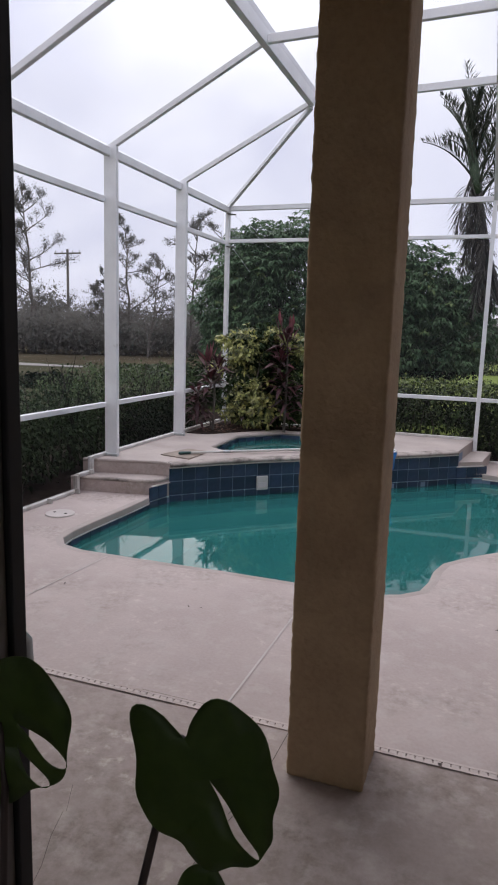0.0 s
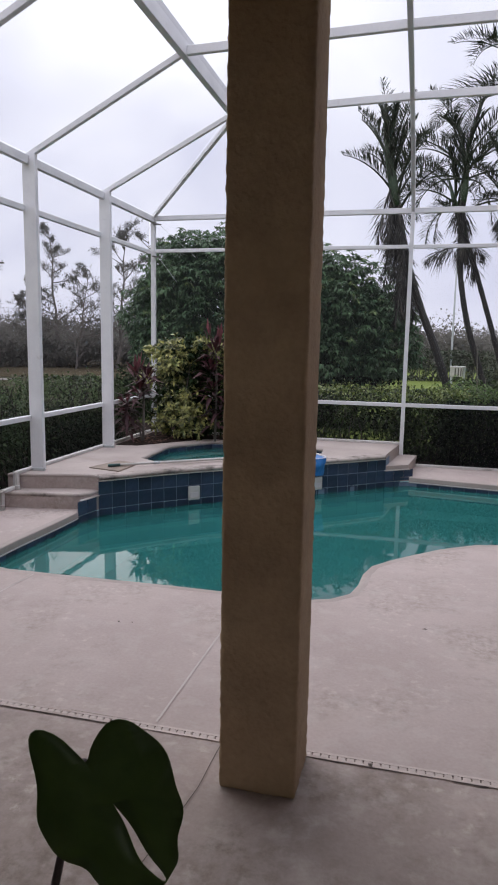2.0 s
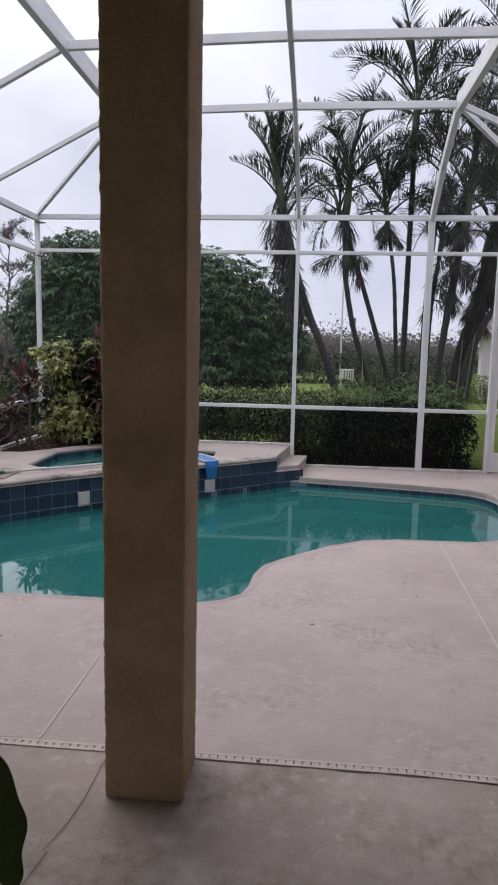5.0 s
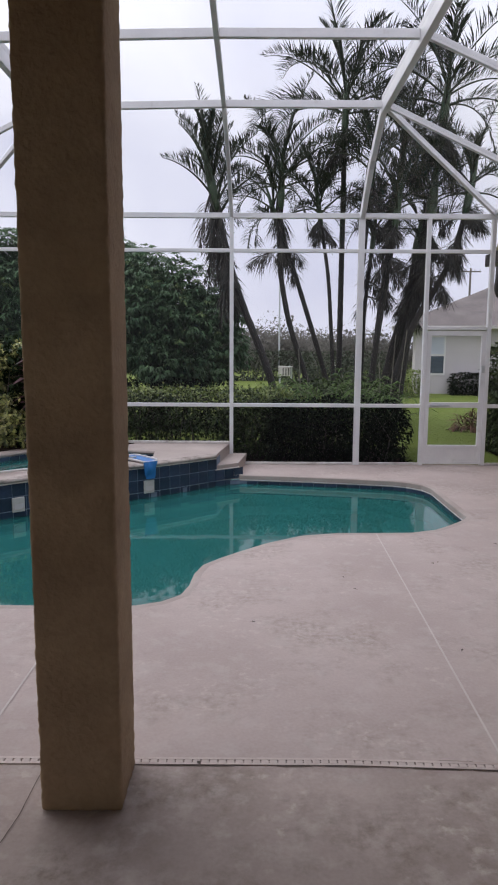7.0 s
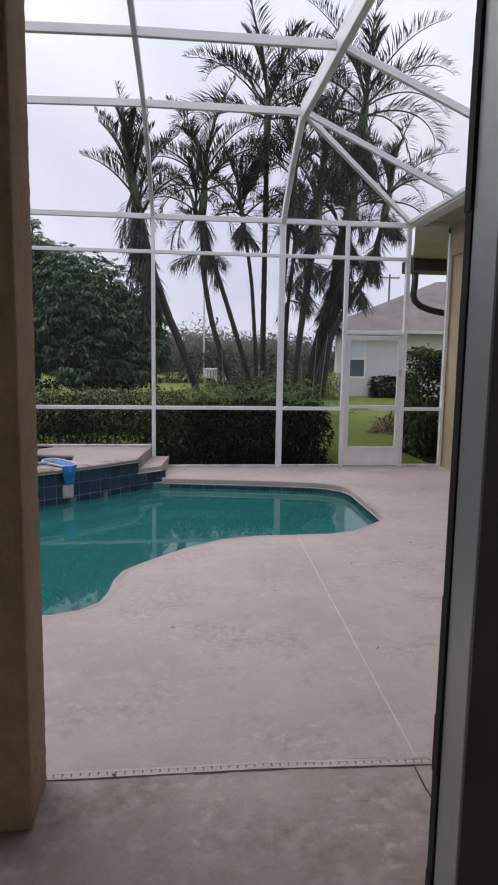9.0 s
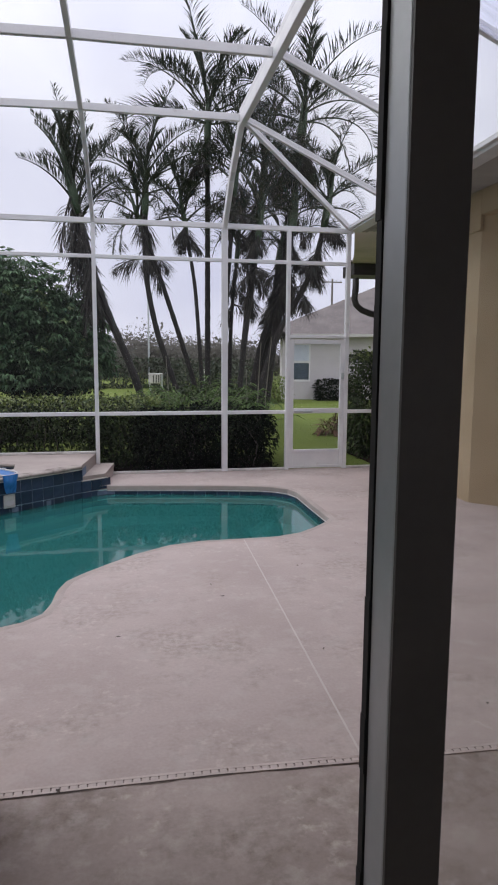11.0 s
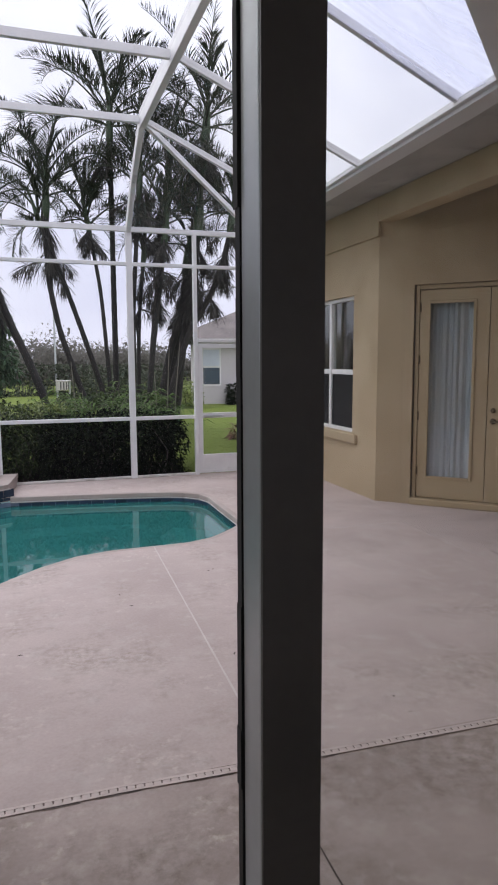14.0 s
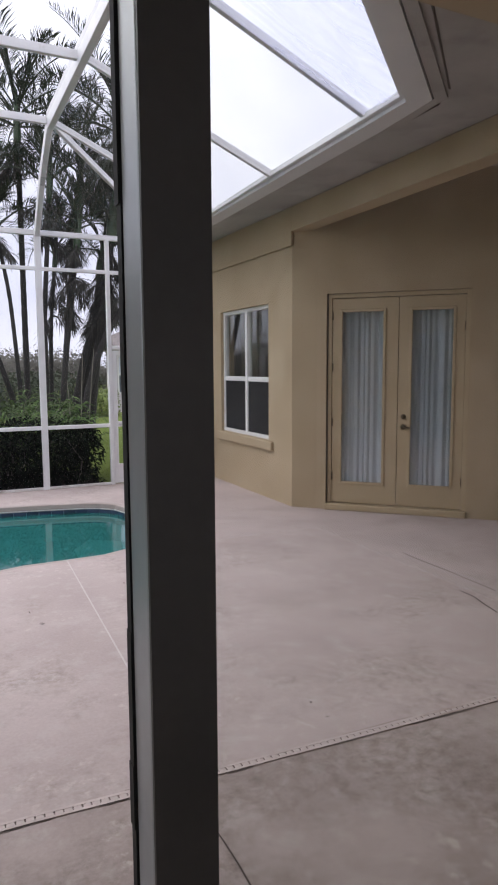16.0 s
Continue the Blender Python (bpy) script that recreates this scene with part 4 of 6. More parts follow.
# header beam, soffit, fascia gutter and lanai ceiling
beams = tagged(new("lanai_beam"), "tan stucco header beam carrying the lanai roof", "beam", kind="structure")
bm = bmesh.new()
box(bm, 4.235, 4.45, 4.45, 7.80, 3.28, 3.56, bevel=0.01)
part("side_beam", bm, STUCCO, beams)
part("corner_beam", bar(bmesh.new(), (4.34, 4.45, 3.42), (3.10, 3.13, 3.42), 0.22, 0.28), STUCCO, beams)
part("front_beam", cube(-6.0, 3.10, 3.0, 3.27, 3.28, 3.56, bevel=0.01), STUCCO, beams)
GUT = [(-6.0, 3.72), (2.40, 3.72), (3.43, 4.70), (3.45, 5.24), (3.50, 6.9), (3.62, 10.46)]
lroof = tagged(new("lanai_roof"), "lanai roof slab with white soffit and fascia", "roof", kind="structure")
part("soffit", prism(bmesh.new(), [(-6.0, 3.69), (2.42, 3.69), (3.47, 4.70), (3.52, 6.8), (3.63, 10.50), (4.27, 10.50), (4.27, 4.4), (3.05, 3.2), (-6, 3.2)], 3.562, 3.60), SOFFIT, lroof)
part("lanai_ceiling", prism(bmesh.new(), [(-6.0, 1.4), (8.2, 1.4), (8.2, 9.0), (4.44, 9.0), (4.44, 4.4), (3.1, 3.02), (-6.0, 3.02)], 3.80, 3.84), CEIL, lroof)
bm = bmesh.new()
ea = [(-6.0, 3.70, 3.605), (2.36, 3.70, 3.605), (3.43, 4.66, 3.605), (3.49, 6.8, 3.605), (3.61, 10.62, 3.605)]
ra = [(-6.0, 2.0, 3.86), (3.4, 2.0, 3.86), (5.2, 3.6, 3.86), (5.3, 6.8, 3.86), (5.3, 10.62, 3.86)]
ev, rv = [bm.verts.new(p) for p in ea], [bm.verts.new(p) for p in ra]
for k in range(4):
    bm.faces.new((ev[k], ev[k + 1], rv[k + 1], rv[k]))
fv = [bm.verts.new(p) for p in ((8.4, 10.62, 3.86), (8.4, -4.2, 3.86), (-6.0, -4.2, 3.86))]
bm.faces.new(rv + fv)
part("roof_deck", bm, SHINGLE, lroof)
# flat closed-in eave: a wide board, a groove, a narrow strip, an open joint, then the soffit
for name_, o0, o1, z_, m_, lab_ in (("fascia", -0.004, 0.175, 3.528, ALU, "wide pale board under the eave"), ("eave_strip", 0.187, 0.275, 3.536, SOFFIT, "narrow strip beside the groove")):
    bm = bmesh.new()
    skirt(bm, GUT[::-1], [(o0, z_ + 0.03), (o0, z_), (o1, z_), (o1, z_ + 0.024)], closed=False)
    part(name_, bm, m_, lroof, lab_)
bm = bmesh.new()
skirt(bm, GUT[::-1], [(0.170, 3.553), (0.195, 3.553)], closed=False)
part("groove", bm, CRACK, lroof)
bm = bmesh.new()
jl_ = resample([(x, y) for x, y in GUT[::-1]], 0.05)
for (xa, ya, da), (xb, yb, db) in zip(jl_, jl_[1:]):
    ww = 0.012 + 0.010 * abs(noise.noise(Vector((xa * 7, ya * 7, 1.0))))
    nx, ny = -math.sin(da), math.cos(da)
    a, b = Vector((xa + nx * 0.290, ya + ny * 0.290, 3.5585)), Vector((xb + nx * 0.290, yb + ny * 0.290, 3.5585))
    bar(bm, a, b, ww, 0.006, bevel=0)
part("soffit_joint", bm, CRACK, lroof, "dark ragged joint along the soffit")
part("rear_soffit", prism(bmesh.new(), [(3.63, 10.505), (3.72, 10.505), (4.45, 12.55), (4.90, 13.9), (8.0, 13.9), (8.0, 10.505)], 3.562, 3.60), LITSOFFIT, lroof, "rear soffit coloured brighter and pinker, as if lit from outside")
rear = tagged(new("wall_rear"), "tan stucco rear wall of the house set back from the lanai", "wall", kind="structure")
part("stucco", cube(5.85, 6.05, 10.62, 14.4, -0.1, 3.30), STUCCO, rear)
part("eave", cube(4.90, 8.4, 13.8, 14.5, 3.33, 3.56, bevel=0.01), DARKEAVE, rear, "dark brown eave and gutter end")
part("roof_edge", prism(bmesh.new(), [(3.75, 10.50), (4.46, 12.55), (4.90, 13.8), (4.90, 14.5), (8.4, 14.5), (8.4, 10.50)], 3.602, 3.64), SHINGLE, rear)
ds = thing("downspout", "dark brown gutter outlet and elbow under the rear eave", "downspout", (4.98, 13.9, 0))
bm = bmesh.new()
tube(bm, [(0, 0, 3.28), (0, 0, 3.05), (-0.02, 0, 2.86), (0.02, 0.0, 2.74), (0.14, 0.0, 2.64), (0.34, 0.0, 2.57), (0.60, 0.0, 2.52), (0.88, 0.0, 2.48)], [0.065] * 8, 10)
part("elbow", bm, DARKEAVE, ds, smooth=True)

# ---- screen cage ----
CX0, CY1, EZ, RZ = -3.88, 10.40, 3.53, 4.45
HX0, HX1, HY = -2.20, 1.70, 8.78
far = tagged(new("screen_wall_far"), "white aluminium screen wall with chair rail and screen door", "screen wall", kind="structure")
side = tagged(new("screen_wall_side"), "white aluminium screen wall on deep posts", "screen wall", kind="structure")
top = tagged(new("screen_roof"), "white aluminium mansard screen roof", "screen roof", kind="structure")


def beam(parent, name, a, b, w, h, up=(0, 0, 1)):
    return part(name, bar(bmesh.new(), a, b, w, h, up), DIRTYALU if name.startswith("base") else ALU, parent)


def panel(parent, pts, material=None):
    bm = bmesh.new()
    bm.faces.new([bm.verts.new(p) for p in pts])
    return part("screen_panel", bm, material or (SIDESCREEN if parent is side else SCREEN), parent)


FX = [(CX0, 0.06, DECK2), (-1.98, 0.05, DECK2), (-0.085, 0.055, TREAD), (1.745, 0.085, 0.0), (2.69, 0.055, 0.0), (3.60, 0.06, 0.0), (4.225, 0.04, 0.0)]
for x, w, z in FX:
    beam(far, "post", (x, CY1, z), (x, CY1, EZ - 0.03 if x < 4 else 3.45), w, 0.07, (0, 1, 0))
for (xa, wa, za), (xb, wb, zb) in zip(FX, FX[1:]):
    xa, xb = xa + wa / 2, xb - wb / 2
    door = abs(xa - 2.69) < 0.1
    zz = DECK2 if xb < 0 else 0.0
    if not door:
        beam(far, "chair_rail", (xa, CY1, 0.873), (xb, CY1, 0.873), 0.05, 0.052)
        beam(far, "base_rail", (xa, CY1, zz + 0.018), (xb, CY1, zz + 0.018), 0.05, 0.034)
        panel(far, [(xa, CY1, zz), (xb, CY1, zz), (xb, CY1, 0.86), (xa, CY1, 0.86)], LOWSCREEN)
        panel(far, [(xa, CY1, 0.89), (xb, CY1, 0.89), (xb, CY1, 3.03), (xa, CY1, 3.03)])
    else:
        panel(far, [(xa, CY1, 2.02), (xb, CY1, 2.02), (xb, CY1, 3.03), (xa, CY1, 3.03)])
        beam(far, "door_header", (xa, CY1, 1.99), (xb, CY1, 1.99), 0.05, 0.05)
    if xb < 4:
        beam(far, "upper_rail", (xa, CY1, 3.055), (xb, CY1, 3.055), 0.05, 0.05)
        panel(far, [(xa, CY1, 3.08), (xb, CY1, 3.08), (xb, CY1, EZ - 0.03), (xa, CY1, EZ - 0.03)])
beam(far, "eave_beam", (CX0, CY1, EZ), (3.66, CY1, EZ), 0.06, 0.07)
# screen door
sd = thing("screen_door", "white aluminium screen door with kick plate, closed", "door", (2.72, CY1 - 0.005, 0), kind="structure")
DW = 0.85
for a, b, c, d in ((0.0, 0.065, 0.02, 1.95), (DW - 0.065, DW, 0.02, 1.95), (0.065, DW - 0.065, 1.885, 1.95), (0.065, DW - 0.065, 0.85, 0.925), (0.065, DW - 0.065, 0.02, 0.06), (0.065, DW - 0.065, 0.26, 0.30)):
    part("door_rail", cube(a, b, -0.02, 0.02, c, d, bevel=0.003), ALU, sd)
part("kick_plate", cube(0.065, DW - 0.065, -0.008, 0.008, 0.06, 0.26), ALU, sd, "white metal kick plate")
for c, d in ((0.30, 0.85), (0.925, 1.885)):
    bm = bmesh.new()
    bm.faces.new([bm.verts.new(p) for p in ((0.065, 0, c), (DW - 0.065, 0, c), (DW - 0.065, 0, d), (0.065, 0, d))])
    part("screen_panel", bm, SCREEN, sd)
part("latch", cube(DW - 0.055, DW - 0.01, -0.05, -0.02, 1.36, 1.46, bevel=0.006), GREYALU, sd, "grey metal latch handle")
part("closer", cube(0.07, 0.36, -0.045, -0.022, 0.87, 0.895, bevel=0.005), GREYALU, sd, "grey door closer tube")

# side wall on x = CX0
SY = [3.30, 5.32, 7.06, 8.76, CY1]
SX = -3.935
for i, y in enumerate(SY[:-1]):
    z = DECK2 if y > 6.8 else 0.0
    beam(side, "post", (CX0 + 0.02, y, z), (CX0 + 0.02, y, EZ + 0.05), 0.055, 0.15, (1, 0, 0))
    part("post_base", cube(CX0 - 0.07, CX0 + 0.12, y - 0.06, y - 0.03, z, z + 0.03, bevel=0.004), GREYALU, side)
for ya, yb in zip(SY, SY[1:]):
    ya, yb = ya + 0.03, yb - 0.03
    z = DECK2 if ya > 6.8 else 0.0
    beam(side, "chair_rail", (SX, ya, 0.873), (SX, yb, 0.873), 0.05, 0.052)
    beam(side, "upper_rail", (SX, ya, 3.04), (SX, yb, 3.04), 0.05, 0.06)
    beam(side, "eave_beam", (CX0, ya, EZ - 0.02), (CX0, yb, EZ - 0.02), 0.06, 0.085)
    panel(side, [(SX, ya, 0.89), (SX, yb, 0.89), (SX, yb, 3.03), (SX, ya, 3.03)])
    panel(side, [(SX, ya, 3.08), (SX, yb, 3.08), (SX, yb, EZ - 0.04), (SX, ya, EZ - 0.04)])
    panel(side, [(SX, ya, z), (SX, yb, z), (SX, yb, 0.86), (SX, ya, 0.86)], LOWSCREEN)
for ya, yb, z in ((3.33, 6.47, 0.0), (6.49, 6.74, TREAD), (6.76, 10.36, DECK2)):
    beam(side, "base_rail", (SX, ya, z + 0.018), (SX, yb, z + 0.018), 0.05, 0.034)
for y, z in ((6.48, 0.0), (6.75, TREAD)):
    beam(side, "base_upright", (SX, y, z), (SX, y, z + 0.18), 0.05, 0.05, (0, 1, 0))
for y in (6.46, 6.73, 6.0):
    part("rail_bracket", cube(SX + 0.02, SX + 0.07, y - 0.045, y - 0.02, TREAD if y > 6.6 else 0, (TREAD if y > 6.6 else 0) + 0.05, bevel=0.004), DIRTYALU, side)

# roof
for x, w, h in ((HX0, 0.07, 0.20), (-0.13, 0.05, 0.075), (HX1, 0.07, 0.19)):
    beam(top, "rib", (x, HY, RZ), (x, 2.6, RZ), w, h)
for x, xe, w, h in ((-0.13, -0.085, 0.05, 0.07), (HX1, 1.745, 0.065, 0.13)):
    # the sloping part bends a little towards the flat
    m_ = ((x + xe) / 2, (HY + CY1) / 2 + 0.02, (EZ + RZ) / 2 + 0.07)
    beam(top, "rib", (xe, CY1, EZ), m_, w, h)
    beam(top, "rib", m_, (x, HY, RZ), w, h)
for y in (HY, 7.06, 5.34, 3.62):
    for xa, xb in ((HX0 + 0.035, -0.155), (-0.105, HX1 - 0.035)):
        beam(top, "purlin", (xa, y, RZ - (0.045 if xa < -1 else 0)), (xb, y, RZ), 0.05, 0.08)
    ys = {HY: 8.76, 7.06: 7.06, 5.34: 5.32, 3.62: 3.30}[y]
    beam(top, "purlin", (CX0, ys, EZ + 0.02), (HX0 - 0.035, y, RZ - 0.075), 0.05, 0.055)
    ge = {HY: 8.72, 7.06: 6.82, 5.34: 5.18}.get(y)
    if ge:
        beam(top, "purlin", (HX1 + 0.03, y, RZ), (3.47 if ge < 8 else 3.57, ge, 3.585), 0.05, 0.065)
beam(top, "hip", (CX0, CY1, EZ + 0.02), (HX0, HY, RZ - 0.11), 0.05, 0.05)
beam(top, "hip", (3.62, CY1, EZ + 0.03), (HX1, HY, RZ), 0.05, 0.07)
EV = [(3.60, 10.40, 3.575), (3.55, 8.72, 3.58), (3.475, 6.86, 3.585), (3.43, 5.22, 3.585), (3.41, 4.71, 3.585)]
for a, b in zip(EV, EV[1:]):
    beam(top, "eave_channel", a, b, 0.05, 0.05)
beam(top, "eave_channel", EV[-1], (2.38, 3.73, 3.585), 0.05, 0.05)
for xa, xb in ((HX0, -0.13), (-0.13, HX1)):
    panel(top, [(xa, CY1, EZ), (xb, CY1, EZ), (xb, HY, RZ), (xa, HY, RZ)])
    for ya, yb in ((HY, 7.06), (7.06, 5.34), (5.34, 3.62)):
        panel(top, [(xa, ya, RZ + 0.03), (xb, ya, RZ + 0.03), (xb, yb, RZ + 0.03), (xa, yb, RZ + 0.03)])
panel(top, [(CX0, CY1, EZ), (HX0, CY1, EZ), (HX0, HY, RZ)])
for (ya, sa), (yb, sb) in zip(((HY, CY1), (HY, 8.76), (7.06, 7.06), (5.34, 5.32)), ((HY, 8.76), (7.06, 7.06), (5.34, 5.32), (3.62, 3.30))):
    panel(top, [(CX0, sa, EZ + 0.05), (CX0, sb, EZ + 0.05), (HX0, yb, RZ), (HX0, ya, RZ)])
panel(top, [(HX1, CY1, EZ), (3.62, CY1, EZ), (HX1, HY, RZ)], GREYED)
panel(top, [(3.6, CY1, 3.57), (3.55, 8.72, 3.585), (HX1, HY, RZ)], GREYED)
panel(top, [(3.55, 8.72, 3.585), (3.44, 6.82, 3.585), (HX1, 7.06, RZ), (HX1, HY, RZ)], GREYED)
panel(top, [(3.44, 6.82, 3.585), (3.38, 5.18, 3.585), (HX1, 5.34, RZ), (HX1, 7.06, RZ)])
# the last bay has a slack, wrinkled screen
bm = bmesh.new()
N_ = 60
grid = []
for i in range(N_ + 1):
    row = []
    for j in range(N_ + 1):
        u, v = i / N_, j / N_
        a = Vector((HX1, 5.34, RZ)).lerp(Vector((3.38, 5.18, 3.585)), u)
        b = Vector((2.36, 3.72, 3.60)).lerp(Vector((3.40, 4.66, 3.585)), u)
        p = a.lerp(b, v)
        p.z += (0.016 * math.sin(17 * v + 9 * u) + 0.010 * math.sin(26 * v + 6 * u + 1.0) + 0.005 * math.sin(9 * u - 11 * v)) * math.sin(math.pi * v) * math.sin(math.pi * u) - 0.02 * math.sin(math.pi * v) * math.sin(math.pi * u)
        row.append(bm.verts.new(p))
    grid.append(row)
for i in range(N_):
    for j in range(N_):
        bm.faces.new((grid[i][j], grid[i + 1][j], grid[i + 1][j + 1], grid[i][j + 1]))
part("slack_screen", bm, SLACK, top, "slack wrinkled screen panel", smooth=True)
# thin stay wires in the far corner
for a, b in (((CX0 + 0.03, 10.38, 3.50), (-3.2, 10.38, 2.95)), ((CX0, 10.36, 3.50), (CX0, 9.9, 3.0)), ((CX0 + 0.03, 10.38, 3.03), (-3.5, 10.38, 2.6))):
    part("stay_wire", tube(bmesh.new(), [a, b], [0.0022, 0.0022], 5), GREYALU, far)
for z in (3.48, 3.01):
    part("corner_bracket", prism(bmesh.new(), [(CX0 + 0.03, 10.39), (CX0 + 0.14, 10.37), (CX0 + 0.03, 10.26)], z - 0.05, z - 0.035), BRONZE, far)

# ---- the room behind the camera and its sliding door ----
room = tagged(new("wall_room"), "plain painted room walls round the sliding door", "wall", kind="structure")
part("floor", cube(-4.0, 4.0, -4.0, 1.46, -0.15, -0.002), SAND, room)
part("ceiling", cube(-4.0, 4.0, -4.0, 1.46, 2.9, 3.0), ROOM, room)
# back wall with an unseen glazed opening, added to brighten the room
for a, b, c, d in ((-4.0, -2.2, 0, 3.0), (2.2, 4.0, 0, 3.0), (-2.2, 2.2, 0, 0.5), (-2.2, 2.2, 2.3, 3.0)):
    part("back_wall", cube(a, b, -4.1, -4.0, c, d), ROOM, room)
bw = tagged(new("fill_light_opening"), "unseen wide opening behind, added to let daylight into the room", "window", kind="structure")
part("mullion", cube(-0.04, 0.04, -4.08, -4.02, 0.5, 2.3), VINYL, bw)
for a, b in ((-2.2, -0.04), (0.04, 2.2)):
    part("pane", cube(a, b, -4.052, -4.048, 0.5, 2.3), GLASS, bw)
part("west_wall", cube(-4.1, -4.0, -4.0, 1.46, 0, 3.0), ROOM, room)
part("east_wall", cube(4.0, 4.1, -4.0, 1.46, 0, 3.0), ROOM, room)
part("front_wall", cube(-6.0, -1.75, 1.34, 1.46, 0, 3.8), STUCCO, room)
part("front_wall", cube(1.75, 8.0, 1.34, 1.46, 0, 3.8), STUCCO, room)
part("front_wall", cube(-1.75, 1.75, 1.34, 1.46, 2.46, 3.8), STUCCO, room)
sl = thing("sliding_door", "three-panel aluminium sliding glass door, standing open in the middle", "door", kind="structure")
part("track", cube(-1.75, 1.75, 1.34, 1.46, -0.003, 0.02), GREYALU, sl)
part("head_frame", cube(-1.75, 1.75, 1.345, 1.455, 2.40, 2.46), GREYALU, sl)
# fixed panel stile
part("stile", cube(0.529, 0.594, 1.373, 1.428, 0.02, 2.40, bevel=0.002), GREYALU, sl, "satin grey door stile")
# thin dark sheet paints the shade on the stile's room side
part("stile_shade_face", cube(0.5295, 0.594, 1.3675, 1.3725, 0.02, 2.40), BRONZE, sl, "inner face of the stile, coloured dark for its shade")
bm = bmesh.new()
rg_ = random.Random(3)
z = 0.02
while z < 2.40:
    h = rg_.uniform(0.03, 0.16)
    o = rg_.uniform(-0.0012, 0.0012)
    box(bm, 0.5265 + o, 0.535, 1.4285, 1.443, z, min(z + h, 2.40))
    z += h
part("weather_strip", bm, RUBBER, sl, "worn black weather strip")
part("pane", cube(0.594, 1.66, 1.400, 1.406, 0.08, 2.36), GLASS, sl, "clear fixed door glass")
part("stile", cube(1.66, 1.74, 1.352, 1.428, 0.02, 2.40), GREYALU, sl)
part("bottom_rail", cube(0.594, 1.66, 1.374, 1.425, 0.02, 0.08), GREYALU, sl)
part("top_rail", cube(0.594, 1.66, 1.374, 1.425, 2.36, 2.40), GREYALU, sl)
# opened panel and its pull
part("stile", cube(-0.62, -0.551, 1.352, 1.402, 0.02, 2.40, bevel=0.003), BRONZE, sl, "dark bronze stile of the opened panel")
part("weather_strip", cube(-0.575, -0.543, 1.4025, 1.43, 0.02, 2.40, bevel=0.002), RUBBER, sl)
part("pane", cube(-1.68, -0.62, 1.375, 1.381, 0.08, 2.36), GLASS, sl)
part("stile", cube(-1.74, -1.68, 1.352, 1.402, 0.02, 2.40), BRONZE, sl)
part("bottom_rail", cube(-1.68, -0.62, 1.352, 1.402, 0.02, 0.08), BRONZE, sl)
bm = bmesh.new()
tube(bm, [(-0.590, 1.43, 1.10), (-0.586, 1.455, 1.105), (-0.582, 1.475, 1.13), (-0.582, 1.478, 1.18), (-0.582, 1.475, 1.235), (-0.586, 1.455, 1.262), (-0.590, 1.43, 1.267)], [0.0105] * 7, 10)
part("pull_handle", bm, GREYALU, sl, "pale grey curved pull handle", True)


# ---- monstera by the door ----
def lobed_leaf(parent, M, waves, slits, notch=None):
    """A leaf blade whose rim is a mean radius with a few waves round it (millimetres), with open slits and a notch at the stalk."""
    out = []
    for i in range(90):
        t = 2 * math.pi * i / 90
        r = waves[0]
        for k in range(1, (len(waves) + 1) // 2):
            r += waves[2 * k - 1] * math.cos(k * t) + waves[2 * k] * math.sin(k * t)
        if notch:
            d = (t - notch[0] + math.pi) % (2 * math.pi) - math.pi
            r *= 1 - notch[1] * math.exp(-(d / notch[2]) ** 2)
        out.append((r * 0.001 * math.cos(t), r * 0.001 * math.sin(t)))
    hs = []
    for ax, ay, bx, by, wd in slits:
        h = []
        ln, ang = math.hypot(bx - ax, by - ay) / 2, math.atan2(by - ay, bx - ax)
        for i in range(20):
            t = 2 * math.pi * i / 20
            u, v = ln * math.cos(t), wd * math.sin(t) * (0.65 + 0.5 * math.cos(t))
            h.append(((ax + bx) / 2 + u * math.cos(ang) - v * math.sin(ang), (ay + by) / 2 + u * math.sin(ang) + v * math.cos(ang)))
        hs.append(h)
    bm = sheet(bmesh.new(), out, hs, 0.0)
    bmesh.ops.subdivide_edges(bm, edges=bm.edges[:], cuts=2, use_grid_fill=True)
    for v in bm.verts:
        x, y = v.co.x, v.co.y
        rib = abs(x * 0.96 - y * 0.28 + 0.004)
        v.co.z = 0.20 * rib - 1.1 * rib * rib - 0.8 * max(0, -y) ** 2 + 0.0022 * math.sin(60 * y - 45 * rib)
    r = bmesh.ops.extrude_face_region(bm, geom=bm.faces[:])
    for e in r["geom"]:
        if isinstance(e, bmesh.types.BMVert):
            e.co.z -= 0.0012
    bmesh.ops.recalc_face_normals(bm, faces=bm.faces[:])
    bm.transform(M)
    return part("leaf", bm, MONSTERA, parent, smooth=True)


mon = thing("monstera_plant", "potted monstera with dark green split leaves beside the door", "plant", (-0.42, 1.05, 0))
bm = bmesh.new()
tube(bm, [(0, 0, 0.0), (0, 0, 0.02), (0, 0, 0.30), (0, 0, 0.32)], [0.10, 0.11, 0.145, 0.15], 24)
part("pot", bm, SAND, mon, "brown clay pot", True)


# leaf planes face the room: local y points from the stalk to the tip
def leaf_pose(x, y, z, spin, lean=0.0):
    return pose(x - mon.location.x, y - mon.location.y, z) @ pose(0, 0, 0, 90 + lean, 0, 0) @ pose(0, 0, 0, 0, 0, 180 + spin)


